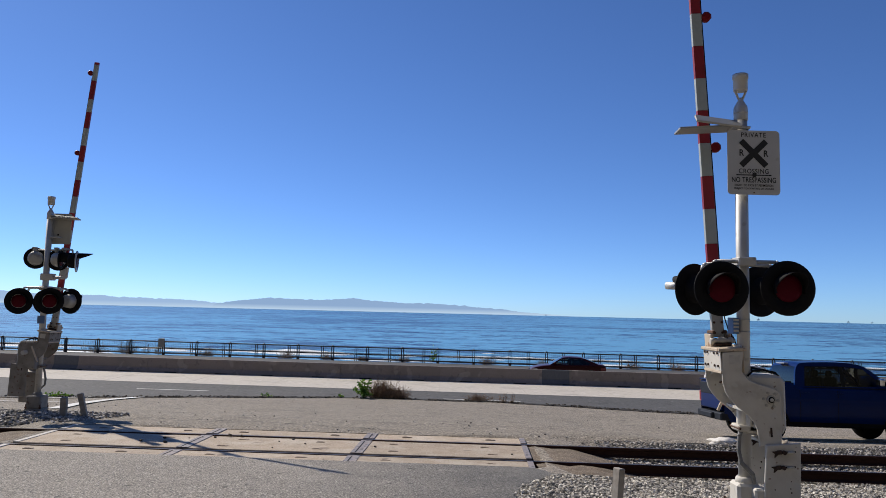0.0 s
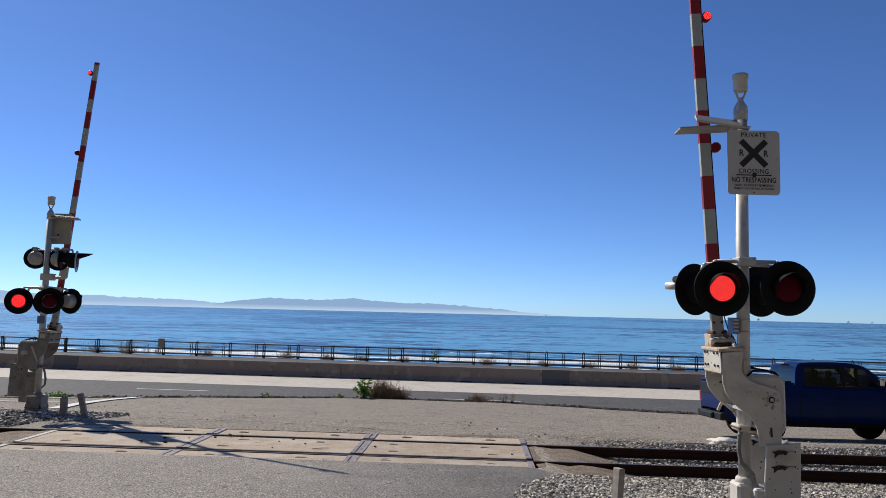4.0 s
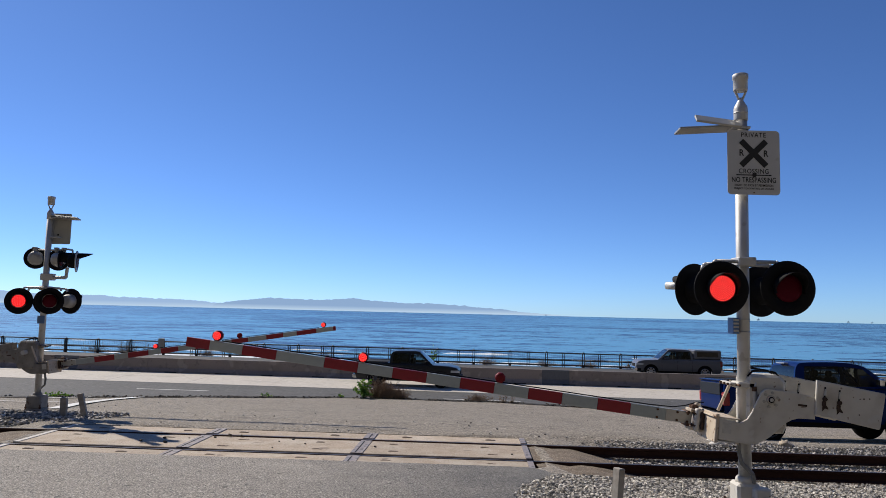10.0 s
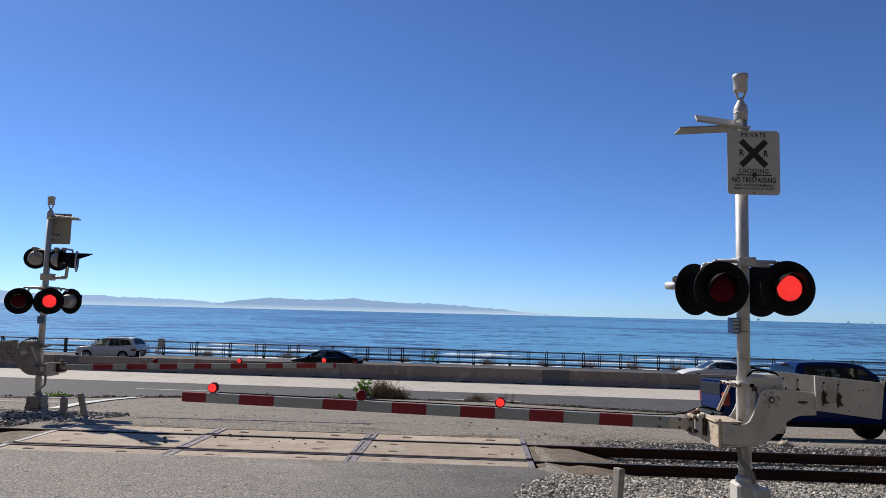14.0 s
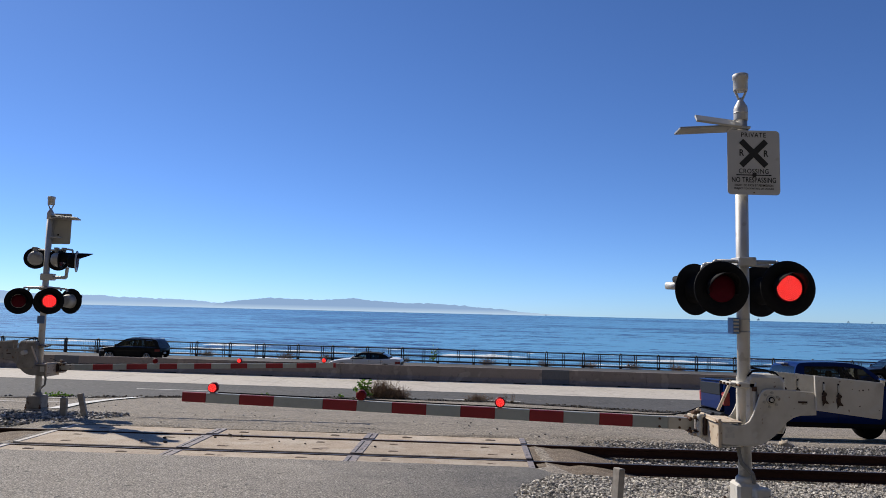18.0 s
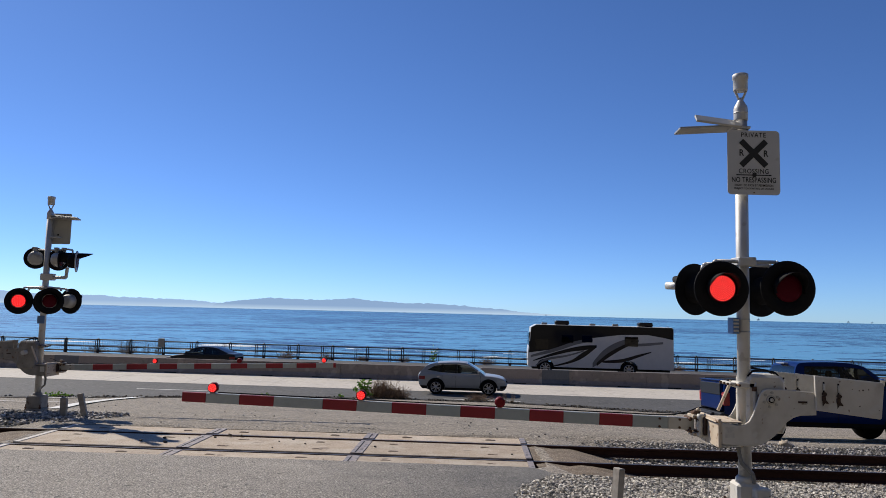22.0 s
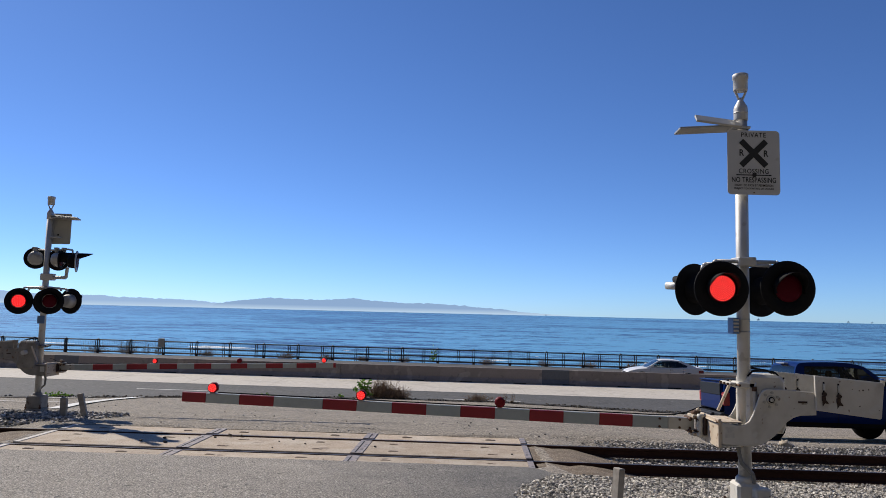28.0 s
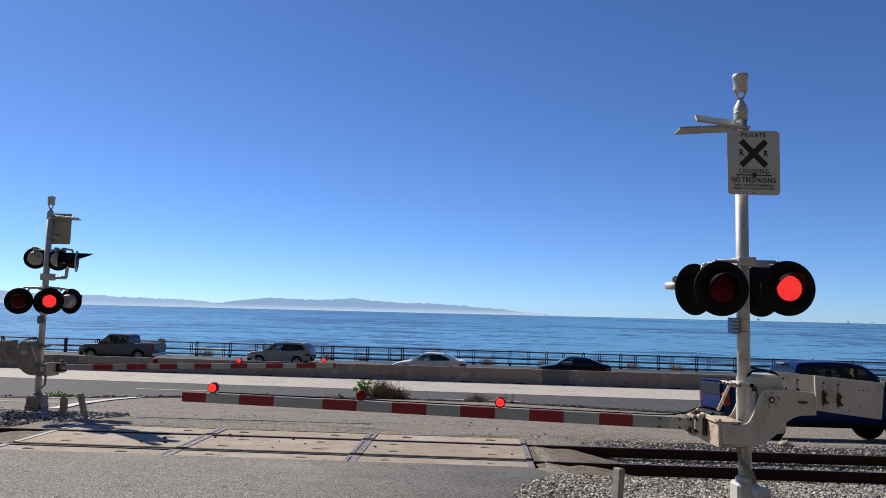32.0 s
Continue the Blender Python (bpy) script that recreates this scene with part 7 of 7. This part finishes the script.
# surfboard on the bed of the white pickup
hauler = [f for f in FLEET if f[1] == "E" and f[0][0].get("label", "").startswith("white older pickup")][0][0][0]
bm = prism(B(), [(-3.45, 0.0), (-3.3, 0.05), (-2.2, 0.12), (-1.2, 0.1), (-0.75, 0.02), (-1.2, -0.06), (-2.2, -0.1), (-3.3, -0.05)], -0.03, 0.03, 0.012)
board = part("surfboard", bm, COATS["white"], hauler, "white surfboard with a pink tail lying on the bed")
board.matrix_basis = pose(0, 0.1, 1.02, 0, 6, 0) @ pose(0, 0, 0.0, 75, 0, 0)
part("surfboard_tail", prism(B(), [(-3.46, 0.0), (-3.3, 0.056), (-2.75, 0.095), (-2.75, -0.085), (-3.3, -0.056)], -0.034, 0.034), PINK, board, "pink tail of the board")


# ---- movement ----
PERIOD, FIRST = 1.1875, 0.9125   # the right-hand lamps light up at FIRST + n * PERIOD


def lit_spans(phase):
    if phase == "T":
        return [(0.75, 40.0)]
    n0 = [FIRST + PERIOD * n for n in range(-1, 28)]
    if phase == "R":
        return [(a, a + 0.62) for a in n0 if a > 0]
    return [(a + 0.575, a + PERIOD) for a in n0 if a + 0.6 > 0.6]


def motions():
    for g, home, rows in ((near_gate, NEAR_GATE, [(0, 86.4), (4.4, 86.4), (5.0, 79.0), (5.5, 69.7), (6.0, 60.9), (6.5, 52.4), (7.0, 43.7), (7.5, 37.0), (8.0, 30.3), (8.5, 23.9), (9.0, 17.4), (9.5, 11.4), (10.0, 5.5),
                                                  (10.3, 2.2), (10.5, 0.9), (10.8, 0.0), (32.0, 0.0)]),
                          (far_gate, FAR_GATE, [(0, 83.1), (4.9, 83.1), (5.5, 78.0), (6.0, 67.7), (6.5, 58.4), (7.0, 49.4), (7.5, 40.5), (8.0, 33.3), (8.5, 26.5), (9.0, 19.9), (9.5, 13.4), (10.0, 7.1), (10.3, 3.3),
                                                (10.6, 0.7), (10.9, 0.1), (32.0, 0.1)])):
        walk(g, [(t, home @ pose(0, 0, 0, 0, a, 0)) for t, a in rows])
    arm, x0 = ARMS[0]   # the raised arm stands a little straighter on its bracket
    walk(arm, [(t, pose(x0, 0.47, -0.347, 0, a, 0)) for t, a in ((0.0, 0.1), (4.4, 0.1), (5.5, 1.65), (32.0, 1.65))])
    step = 1.0 / FPS
    for ob, on, off, phase in PULSE:
        rows = [(0.0, off)]
        for a, b in lit_spans(phase):
            a, b = frame(a) / FPS - step, frame(b) / FPS - step
            if a >= 32:
                break
            rows += [(max(step, a - step), off), (a, on)]
            if b < 31.9:
                rows += [(b, on), (b + step, off)]
        rows = [r for r in rows if r[0] < 31.99]
        rows.append((32.0, rows[-1][1]))
        walk(ob, [(t, pose(0, 0, z)) for t, z in rows])
    for ob, late in SURF:   # rollers run slowly in towards the shore and sink away
        home = ob.matrix_basis.copy()
        walk(ob, [(0.0, home @ pose(0, 4 + 0.2 * late, -0.05 - 0.01 * late)), (late, home @ pose(0, 0, 0)), (late + 6.0, home @ pose(0, -6, -0.1)), (32.5 + late, home @ pose(0, -18, -0.7))][: 3 if late > 26 else 4])
    yaw = math.degrees(math.atan(HIGHWAY))
    for (ob, wheels, r), lane, t0, x0, v in FLEET:
        rows = []
        for t in (0.0, 32.0):
            x = x0 + v * (t - t0)
            rows.append((t, pose(x, LANES[lane] + HIGHWAY * x, ROAD_Z + 0.025, 0, 0, yaw + (0 if v > 0 else 180))))
        walk(ob, rows)
        if lane in "ABC" or v > 0:
            a, b = max(0.1, t0 - 1.4), min(31.9, t0 + 1.4)
            n = int((b - a) / 0.1)
            for w in wheels:
                home = w.matrix_basis.copy()
                turn = [(0.0, 0)] + [(a + 0.1 * i, 80 * i) for i in range(n + 1)] + [(32.0, 80 * n)]
                walk(w, [(t, home @ Matrix.Rotation(radians(q), 4, "Y")) for t, q in turn])


motions()
